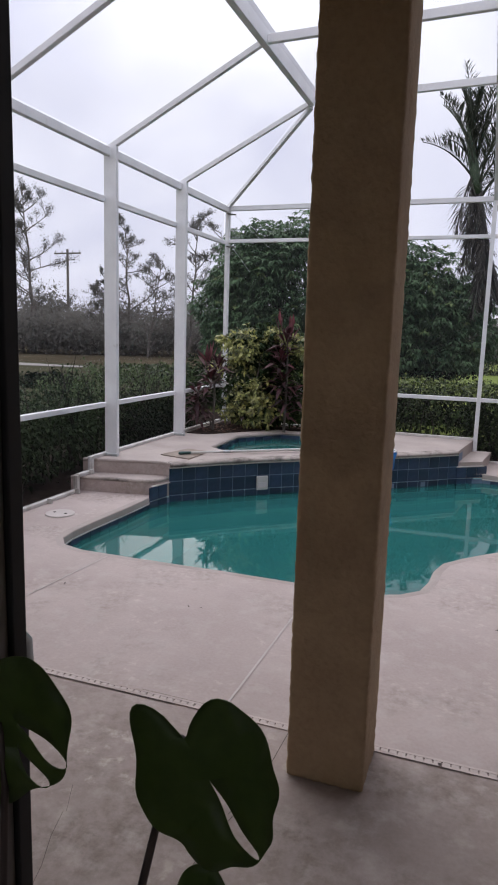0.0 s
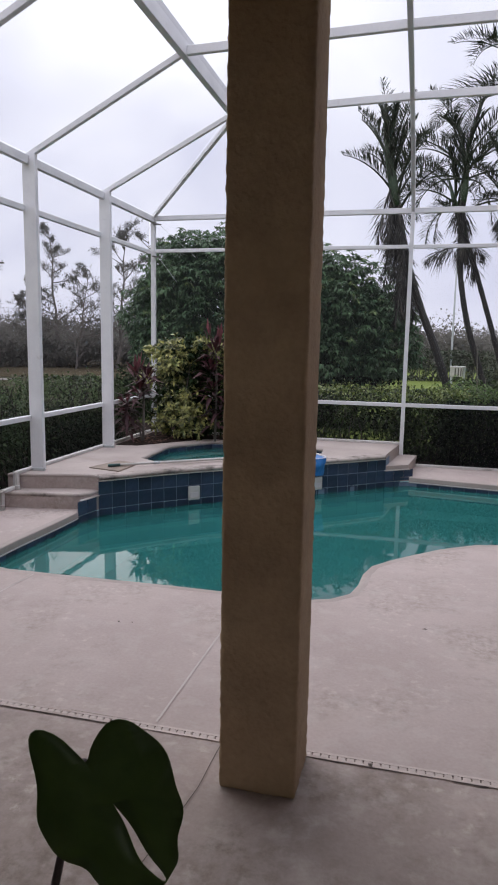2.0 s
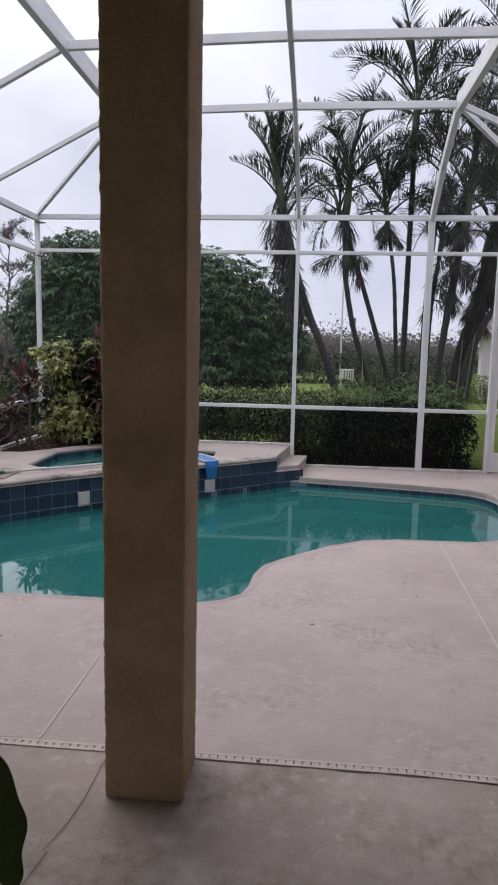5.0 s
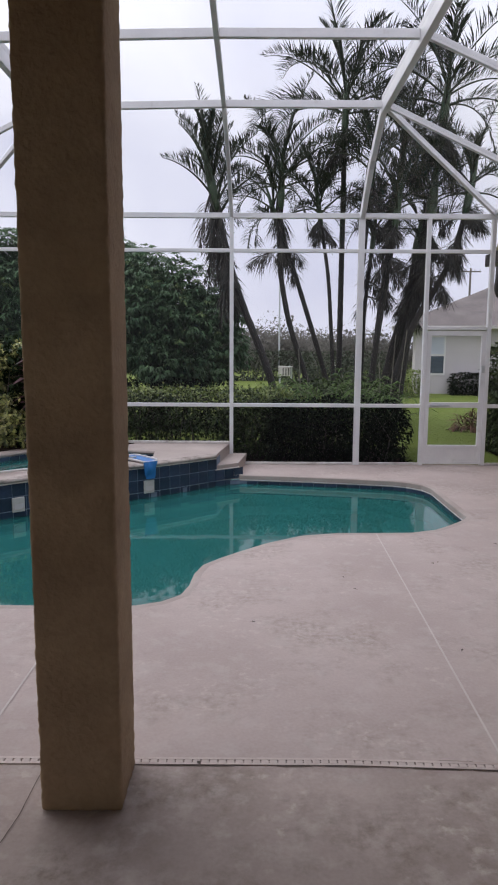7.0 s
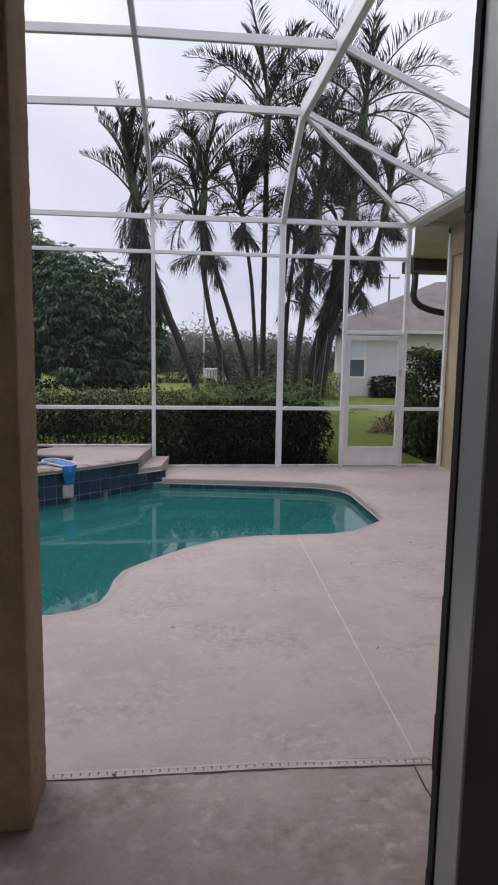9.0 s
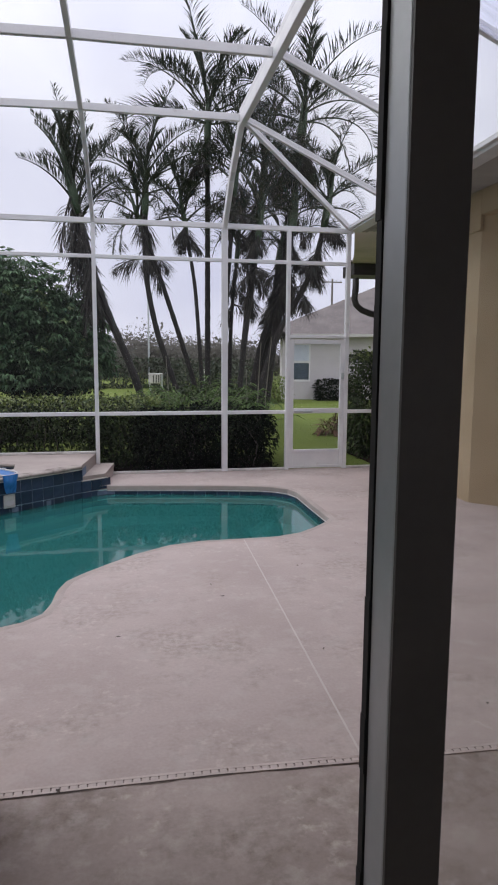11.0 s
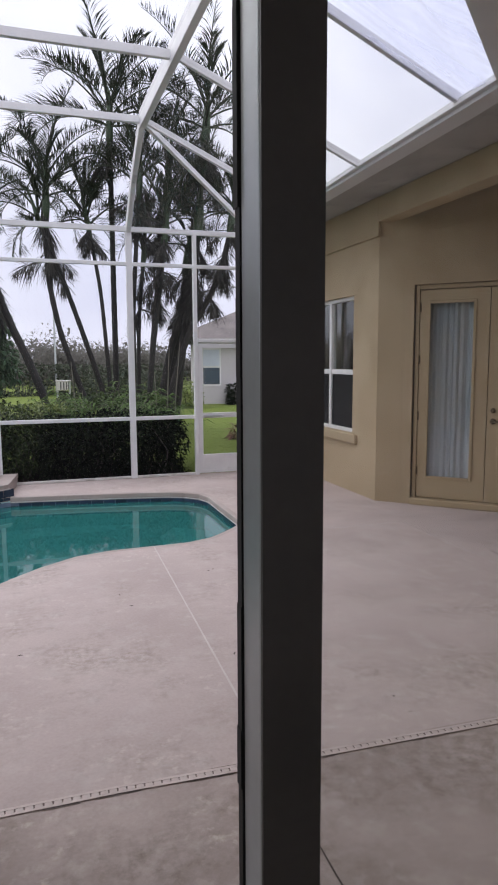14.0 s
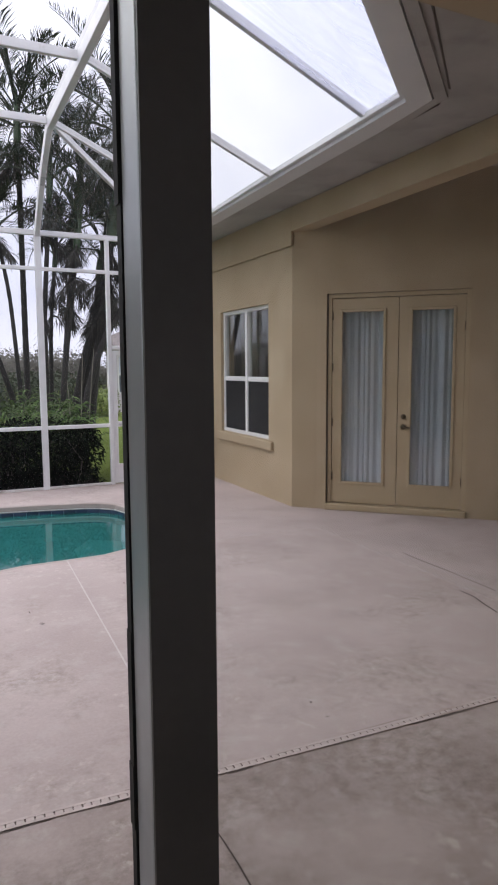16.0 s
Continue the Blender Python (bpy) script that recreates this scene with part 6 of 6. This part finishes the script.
def palm(base, bends, crown_n, frond, seed, dead=4, upright=0.5, r0=0.075, skirt_len=0.9, leaflets=64, turn=0.0, skirt=1.0):
    """A feather palm: base and the trunk's bends in world metres. Fronds arch from the top with their leaflets
    standing up along the midrib; dead ones hang along the trunk. upright: 1 holds the fronds close together."""
    t = thing("palm_tree", "tall slender feather palm with arching feathery fronds", "palm", base, "palms behind the hedge")
    B = Vector(base)
    pts = [Vector((0, 0, -0.1))] + [Vector(b) - B for b in bends]
    fine = []
    for a, b in zip(pts, pts[1:]):
        n = max(2, int((b - a).length / 0.18))
        fine += [a.lerp(b, i / n) for i in range(n)]
    fine.append(pts[-1])
    for _ in range(6):
        fine = [fine[0]] + [(fine[i - 1] + fine[i] * 2 + fine[i + 1]) / 4 for i in range(1, len(fine) - 1)] + [fine[-1]]
    bm = bmesh.new()
    tube(bm, fine, [r0 * (0.92 - 0.25 * i / len(fine)) * (1.06 if i % 2 else 0.96) for i in range(len(fine))], 10)
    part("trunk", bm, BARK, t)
    r = np.random.default_rng(seed)
    F_ = np.array(fine)
    topp = F_[-1]
    bm = bmesh.new()
    low = [Vector(F_[-1 - min(len(F_) - 1, k)]) for k in (4, 3, 2, 1, 0)]
    tube(bm, low + [Vector(topp) + (Vector(topp) - low[2]).normalized() * 0.55 + Vector((0, 0, 0.1))], [r0 * 0.78, r0 * 1.02, r0 * 1.08, r0 * 1.0, r0 * 0.85, 0.018], 10)
    part("crownshaft", bm, STEM, t, "smooth green crownshaft", True)
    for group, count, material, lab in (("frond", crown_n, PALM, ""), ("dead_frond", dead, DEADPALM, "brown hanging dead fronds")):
        P, W, U, LL = [], [], [], []
        bm = bmesh.new()
        for i in range(count):
            live = group == "frond"
            spear = live and i < 2
            a = turn + i * 2.39996 + r.uniform(-0.3, 0.3)
            age = (i + 0.5) / count if live else 1.0
            if live:
                el = 1.50 - (1.50 - 0.85 * upright) * age + r.uniform(-0.10, 0.10)
                bend = (0.50 + 1.25 * age) * (1.50 - 0.75 * upright) * r.uniform(0.75, 1.25)
                L = frond * r.uniform(0.85, 1.08) * (0.7 if spear else 1)
                q = F_[-1 - min(len(F_) - 1, int(age * (0.5 + 0.7 * max(0.0, upright - 0.5)) / 0.18))] + UPS * 0.12
            else:
                el = r.uniform(-1.15, -0.1) if skirt == 1.0 else r.uniform(-1.45, -0.95)
                bend = r.uniform(0.5, 1.0)
                L = frond * r.uniform(0.24, 0.40) * skirt
                q = F_[-1 - min(len(F_) - 1, int(r.uniform(0.3, skirt_len) / 0.18) + 1)].copy()
            h = np.array([math.cos(a), math.sin(a), 0])
            sd_ = np.array([-math.sin(a), math.cos(a), 0])
            S = 16
            rach = [q.copy()]
            e = el
            for k in range(S):
                e = max(e - bend * (0.4 + 1.2 * k / S) / S, -1.5)
                q = q + (h * math.cos(e) + UPS * math.sin(e)) * L / S
                rach.append(q.copy())
            tube(bm, rach, [0.026 - 0.021 * k / S for k in range(S + 1)], 4, cap=False)
            R = np.array(rach)
            ts = np.linspace(0.20 if live else 0.10, 1.0, leaflets)
            idx = ts * S
            lo = np.minimum(idx.astype(int), S - 1)
            pp = R[lo] + (R[lo + 1] - R[lo]) * (idx - lo)[:, None]
            tg = R[lo + 1] - R[lo]
            tg /= np.linalg.norm(tg, axis=1, keepdims=True)
            un = np.cross(tg, sd_[None] * np.ones_like(tg))
            un *= np.where((un @ (UPS * 0.8 - h * 0.2))[:, None] < 0, -1.0, 1.0)
            gap = r.uniform(0.12, 0.40)
            for sg in (-1, 1):
                keep = r.random(leaflets) > gap
                if live:
                    lift = 0.15 if spear else r.uniform(0.55, 0.85)
                    w = sg * sd_ * (0.18 if spear else 0.42) + tg * (1.0 if spear else 0.62) + un * lift + 0.10 * r.normal(size=(leaflets, 3))
                else:
                    w = sg * sd_ * 0.5 + tg * 0.6 - UPS * 0.45 + 0.38 * r.normal(size=(leaflets, 3))
                P.append(pp[keep])
                W.append(w[keep])
                U.append(np.tile(UPS, (keep.sum(), 1)) + 0.3 * r.normal(size=(keep.sum(), 3)))
                ll = max(frond, 1.5) * 0.25 * np.sin(np.clip(ts, 0, 1) * 2.3 + 0.55) * r.uniform(0.8, 1.15, leaflets)
                LL.append(np.maximum(ll, 0.10)[keep])
        if count:
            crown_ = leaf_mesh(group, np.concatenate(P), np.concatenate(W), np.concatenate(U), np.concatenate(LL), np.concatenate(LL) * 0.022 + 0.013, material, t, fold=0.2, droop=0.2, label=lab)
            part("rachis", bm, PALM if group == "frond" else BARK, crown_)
    return t


PY = 17.0
palm((0.86, 13.0, -0.05), [(0.76, 13.0, 0.5), (0.45, 13.0, 1.5), (0.03, 13.0, 2.45), (-0.25, 13.0, 3.36), (-0.58, 13.0, 4.85)], 18, 1.25, 51, 24, 1.15, 0.08, 1.7, 60, turn=2.6, skirt=2.3)
palm((1.85, PY, -0.05), [(1.64, PY, 0.7), (1.10, PY, 2.3), (0.86, PY, 3.6), (0.90, PY, 5.65)], 18, 2.1, 52, 5, 0.25, 0.08, 1.5, turn=0.4)
palm((2.35, PY + 0.4, -0.05), [(2.04, PY + .4, 1.1), (1.55, PY + .3, 2.6), (1.12, PY + .3, 3.9), (0.72, PY + .3, 4.95)], 10, 1.9, 53, 3, 0.3, turn=1.7)
palm((2.45, PY + 0.8, -0.05), [(2.45, PY + .8, 3.0), (2.46, PY + .8, 7.55)], 18, 2.8, 54, 4, 0.2, 0.085, turn=3.0)
palm((2.28, PY + 0.2, -0.05), [(2.22, PY + .2, 1.2), (2.07, PY + .2, 3.4), (1.75, PY + .2, 5.3)], 12, 1.5, 55, 5, 0.8, 0.06, 1.0, turn=0.9)
palm((2.75, PY, -0.05), [(2.80, PY, 3.0), (3.05, PY, 6.2)], 13, 2.0, 56, 6, 0.6, 0.07, 1.7)
palm((3.00, PY - 0.3, -0.05), [(3.2, PY - .3, 2.0), (3.42, PY - .3, 3.6), (3.60, PY - .3, 5.1)], 12, 1.9, 57, 7, 0.4, 0.075, 1.8, turn=2.0)
palm((3.30, PY + 0.3, -0.05), [(3.75, PY + .3, 2.0), (4.20, PY + .3, 3.3), (4.60, PY + .3, 6.0), (4.76, PY + .3, 7.6)], 20, 2.7, 58, 10, 0.22, 0.105, 1.5, turn=0.1)
palm((3.45, PY - 0.2, -0.05), [(3.65, PY - .2, 1.0), (4.10, PY - .2, 2.4), (4.65, PY - .2, 3.2), (5.05, PY - .2, 4.2), (5.30, PY - .2, 5.5)], 15, 1.8, 59, 16, 0.2, 0.09, 2.2, turn=0.3)
palm((3.20, PY + 0.9, -0.05), [(3.5, PY + .9, 3.0), (3.95, PY + .9, 6.7)], 14, 2.1, 60, 8, 0.55, 0.08, 1.8)
palm((3.55, PY + 0.6, -0.05), [(3.85, PY + .6, 1.6), (4.15, PY + .6, 3.0), (4.35, PY + .6, 4.5)], 8, 1.7, 61, 13, 0.5, 0.13, 1.8)
palm((3.75, PY + 0.1, -0.05), [(4.0, PY + .1, 2.0), (4.30, PY + .1, 3.6), (4.5, PY + .1, 5.4)], 10, 2.0, 63, 16, 0.5, 0.12, 2.3)
palm((2.95, PY + 0.5, -0.05), [(3.0, PY + .5, 2.6), (3.2, PY + .5, 4.6)], 9, 1.8, 64, 6, 0.5, 0.06, 1.6)
hedge("palm_undergrowth", "low green undergrowth at the foot of the palms", (2.15, 16.4, 0.38), (1.15, 0.7, 0.50), 3600, 0.16, HEDGE, 62)

# ---- ground, street side and neighbours ----
def height(x, y):
    return -0.06 - 0.09 * min(1, max(0, (-x - 6) / 6))


gd = tagged(new("ground"), "green lawn running off to a dry field", "ground", kind="structure")
bm = bmesh.new()
gx = [-600, -300, -150, -90, -60, -45, -34, -28, -22, -16, -11, -8, -6, X0 + 0.02, 4.3, 8, 15, 30, 60, 120, 300, 600]
gy = [-60, 0, 3.2, 7.0, 10.44, 14, 20, 30, 40, 55, 80, 120, 200, 400, 800]
gv = {}
for i, x in enumerate(gx):
    for j, y in enumerate(gy):
        gv[i, j] = bm.verts.new((x, y, height(x, y)))
for i in range(len(gx) - 1):
    for j in range(len(gy) - 1):
        if gx[i] >= X0 and gx[i + 1] <= 8 and gy[j + 1] <= 10.5:
            continue
        bm.faces.new((gv[i, j], gv[i + 1, j], gv[i + 1, j + 1], gv[i, j + 1]))
part("lawn", bm, GRASS, gd)
bm = bmesh.new()
box(bm, X0, X1, Y1 - 0.02, Y1, -0.3, -0.002)
part("deck_foundation", bm, DECK, gd)
part("dry_field", prism(bmesh.new(), [(-80, 27.3), (-13, 28.3), (-10, 75), (-120, 75)], -0.5, -0.036), FIELD, gd)
bm = bmesh.new()
part("road", prism(bmesh.new(), [(-80, 24.5), (-19.5, 25.4), (-17.0, 26.0), (-17.2, 26.9), (-80, 27.0)], -0.5, -0.030), ROADM, gd)
part("rough_grass", prism(bmesh.new(), [(-80, 6), (-6.3, 6), (-6.3, 20), (-9.5, 30), (-16, 33), (-80, 33)], -0.4, -0.045), ROUGH, gd)
r = np.random.default_rng(77)
n = 26000
p = np.stack([r.uniform(2.2, 9.0, n), 10.7 + 15 * r.random(n) ** 1.3, np.full(n, -0.06)], 1)
gl_ = leaf_mesh("grass", p, rnd_dirs(r, n) * 0.5 + UPS, rnd_dirs(r, n), r.uniform(0.012, 0.028, n), 0.008, BLADE, None, droop=0.2)
tagged(gl_, "short green lawn grass", "grass", kind="stuff")
br = thing("brush_pile", "small heap of dry brown palm litter on the lawn", "litter", (4.95, 15.0, -0.06))
leaf_blob("litter", br, (0, 0, 0.12), (0.30, 0.25, 0.2), 300, 0.28, LITTER, 81, 0.4, wid=0.12)

# woods on the skyline
r = np.random.default_rng(90)
P, L = [], []
for i in range(500):
    near_ = i >= 430
    a = radians(r.uniform(-62, 36) if not near_ else r.uniform(-46, -14))
    d = r.uniform(48, 74) + (8 if a < -0.17 else 0) if not near_ else r.uniform(45, 50)
    x, y = d * math.sin(a), d * math.cos(a)
    hgt = (r.uniform(2.2, 5.2) * (1.2 if x < -10 else 0.85)) if not near_ else r.uniform(1.8, 3.6)
    half = np.array([r.uniform(1.2, 2.6), 1.6, hgt * 0.5])
    c = np.array([x, y, hgt * 0.5 - 0.2])
    for m, k0, k1, l0, l1 in ((190, 0.1, 0.80, 0.25, 0.42), (400, 0.50, 1.02, 0.08, 0.18)):
        dd = rnd_dirs(r, m)
        kk = r.uniform(k0, k1, m) * (1 + 0.45 * np.array([noise.noise(Vector(q) * 2.4 + Vector((i, 0, 0))) for q in dd]))
        P.append(dd * half * kk[:, None] + c)
        L.append(r.uniform(l0, l1, m))
P, L = np.concatenate(P), np.concatenate(L)
n = len(P)
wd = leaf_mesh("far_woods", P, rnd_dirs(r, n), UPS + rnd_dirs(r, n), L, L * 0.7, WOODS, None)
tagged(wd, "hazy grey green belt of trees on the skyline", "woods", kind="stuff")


def bare_tree(at, h, seed, leafy=500, lean=0.0, width=0.42, bushy=1.0):
    """A leader with side branches all the way up, each forking into twigs that carry small leaf tufts."""
    t = thing("bare_tree", "thin half-bare tree with sparse leaves and crooked branches", "tree", at, "bare trees")
    rr = random.Random(seed)
    bm = bmesh.new()
    tips = []

    def limb(p, d, L, rad, lev):
        n = 5
        q = [p]
        for k in range(n):
            d = (d + Vector((rr.uniform(-1, 1), rr.uniform(-1, 1), rr.uniform(-0.5, 0.7))) * 0.20).normalized()
            q.append(q[-1] + d * L / n)
        tube(bm, q, [rad * (1 - 0.8 * k / n) for k in range(n + 1)], 4, cap=False)
        if lev == 0:
            tips.extend((q[2], q[3], q[4], q[5]))
            return
        for k in range(int((6 if lev > 1 else 5) * bushy)):
            f = rr.uniform(0.30, 1.0)
            b = q[min(n - 1, int(f * n))].lerp(q[min(n, int(f * n) + 1)], 0.5)
            nd = (d + Vector((rr.uniform(-1, 1), rr.uniform(-1, 1), rr.uniform(-0.3, 0.9))) * 0.95).normalized()
            limb(b, nd, L * rr.uniform(0.30, 0.5), max(rad * 0.45, 0.012), lev - 1)

    trunk = [Vector((0, 0, -0.2))]
    m = 9
    for k in range(m):
        trunk.append(trunk[-1] + Vector((lean + rr.uniform(-.16, .16), rr.uniform(-.1, .1), 1)) * h / m)
    tube(bm, trunk, [h * 0.013 * (1 - 0.85 * k / m) for k in range(m + 1)], 6, cap=False)
    for k in range(2, m + 1):
        for _ in range(3 if k < m else 4):
            f = k / m
            a = rr.uniform(0, 6.283)
            rise = rr.uniform(0.15, 0.9)
            limb(trunk[k - 1].lerp(trunk[k], rr.random()), Vector((math.cos(a), math.sin(a), rise)).normalized(), h * width * (1.05 - 0.75 * f) * rr.uniform(0.6, 1.05), h * 0.0050, 2)
    part("branches", bm, TWIG, t)
    r_ = np.random.default_rng(seed)
    T = np.array([tuple(e) for e in tips])
    sel = T[r_.integers(0, len(T), leafy)] + r_.normal(0, h * 0.010, (leafy, 3))
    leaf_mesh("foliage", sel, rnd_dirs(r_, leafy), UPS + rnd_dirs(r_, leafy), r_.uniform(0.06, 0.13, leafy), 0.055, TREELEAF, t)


bare_tree((-30.3, 39.5, -0.15), 11.0, 101, 12000, 0.0, 0.40, 1.2)
bare_tree((-22.4, 40.0, -0.15), 8.9, 102, 4500, -0.06, 0.34)
bare_tree((-18.6, 40.0, -0.15), 8.7, 103, 4500, 0.08, 0.42)
bare_tree((-26.0, 42.0, -0.15), 5.6, 104, 4500, 0.0, 0.55)
bare_tree((-15.4, 39.0, -0.15), 8.0, 105, 4000, -0.05, 0.45)
bare_tree((-20.4, 38.0, -0.15), 6.0, 106, 3500, 0.15, 0.55)
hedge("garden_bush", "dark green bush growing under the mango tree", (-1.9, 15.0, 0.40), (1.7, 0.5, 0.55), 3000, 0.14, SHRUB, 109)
hedge("garden_bush", "dark green bush growing under the mango tree", (-4.9, 15.0, 0.45), (1.6, 0.6, 0.65), 4000, 0.14, DULL, 110)
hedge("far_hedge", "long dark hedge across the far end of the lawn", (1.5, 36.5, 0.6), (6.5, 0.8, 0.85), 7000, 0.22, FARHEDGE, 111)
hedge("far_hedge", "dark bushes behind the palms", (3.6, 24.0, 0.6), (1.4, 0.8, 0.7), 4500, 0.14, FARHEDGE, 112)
hedge("roadside_bush", "rounded green bush at the edge of the field", (-10.6, 20.5, 0.10), (1.8, 1.0, 0.38), 3500, 0.16, HEDGE, 107)
hedge("roadside_bush", "dull green bush at the edge of the field", (-12.2, 17.2, -0.02), (0.9, 0.8, 0.30), 1600, 0.16, SHRUB, 108)


def utility_pole(at, h, arm):
    u = thing("utility_pole", "weathered wooden utility pole with a crossarm", "utility pole", at, "utility poles")
    part("mast", tube(bmesh.new(), [(0, 0, -0.5), (0, 0, h)], [0.12, 0.08], 8), POLE, u)
    cross_ = part("crossarm", cube(-arm, arm, -0.05, 0.05, h - 0.34, h - 0.24), POLE, u)
    for x in (-arm * 0.9, -arm * 0.4, arm * 0.4, arm * 0.9):
        part("insulator", cube(x - 0.03, x + 0.03, -0.03, 0.03, h - 0.24, h - 0.10), GREYALU, cross_)


utility_pole((-28.9, 42.0, -0.15), 7.3, 1.1)
utility_pole((19.3, 60.0, -0.1), 8.7, 0.9)

nb = thing("neighbour_house", "single-storey grey stucco house with a brown shingle hip roof", "house", (6.65, 27.0, -0.06))
nb.rotation_euler = (0, 0, radians(-13))
part("wall", cube(0, 12, 0, 9, 0, 2.62), GREYSTUCCO, nb)
bm = bmesh.new()
o = 0.45
c = [bm.verts.new(p) for p in ((-o - 0.45, -o, 2.60), (12 + o, -o, 2.60), (12 + o, 9 + o, 2.60), (-o - 0.45, 9 + o, 2.60))]
a_, b2 = bm.verts.new((4.4, 4.5, 2.6 + 2.35)), bm.verts.new((8, 4.5, 2.6 + 2.35))
for f in ((c[0], c[1], b2, a_), (c[1], c[2], b2), (c[2], c[3], a_, b2), (c[3], c[0], a_), (c[3], c[2], c[1], c[0])):
    bm.faces.new(f)
part("roof", bm, SHINGLE, nb)
part("fascia", cube(-o - 0.47, 12 + o, -o - 0.03, -o, 2.50, 2.61), WHITEP, nb, "pale fascia board")
part("fascia", cube(-o - 0.48, -o - 0.45, -o, 9 + o, 2.50, 2.61), WHITEP, nb)
nw = part("window", cube(0.36, 1.14, -0.03, 0.02, 0.72, 2.24), VINYL, nb, "white single-hung window")
part("pane", cube(0.42, 1.08, -0.04, -0.032, 0.80, 1.46), WINGLASS, nw)
part("pane", cube(0.42, 1.08, -0.04, -0.032, 1.54, 2.18), CURTAIN, nw, "window pane with a closed pale blind")
# flat sheet added to give the lower pane its dark blue-grey tone
part("pane_back", cube(0.42, 1.08, -0.0315, -0.0305, 0.80, 1.46), PANEBACK, nw)
hedge("house_hedge", "dark clipped hedge in front of the neighbouring house", (8.75, 26.2, 0.33), (0.85, 0.4, 0.40), 2200, 0.13, SHRUB, 120)
hedge("yellow_bush", "rounded yellow green bush on the lawn", (5.80, 25.2, 0.38), (0.66, 0.5, 0.48), 1600, 0.13, HEDGETIP, 121)

box_ = thing("utility_cabinet", "pale grey utility cabinet standing across the lawn", "cabinet", (1.95, 34.0, -0.06))
part("cabinet_body", cube(-0.34, 0.20, -0.3, 0.3, 0.36, 0.80, bevel=0.03), WHITEP, box_)
part("lid", cube(-0.35, 0.34, -0.33, 0.33, 0.80, 0.84, bevel=0.01), WHITEP, box_)
for x in (-0.16, -0.02, 0.10):
    part("vent", cube(x, x + 0.05, -0.312, -0.302, 0.40, 0.76), DARKROOM, box_, "grey louvre panel")
part("leg", cube(-0.32, -0.24, -0.2, 0.2, 0, 0.36), GREYALU, box_)
part("leg", cube(0.25, 0.33, -0.2, 0.2, 0, 0.80), GREYALU, box_)
mast = thing("flag_pole", "thin pale grey mast far across the lawn", "mast", (1.75, 37.0, -0.06))
part("mast", tube(bmesh.new(), [(0, 0, 0), (0, 0, 6.0)], [0.06, 0.04], 6), GREYALU, mast)
cross = thing("white_post", "small white cross-shaped post by the road", "post", (4.35, 34.0, -0.06))
part("upright", cube(-0.05, 0.05, -0.05, 0.05, 0, 1.15), WHITEP, cross)
part("arm", cube(-0.22, 0.22, -0.045, 0.045, 0.82, 0.92), WHITEP, cross)
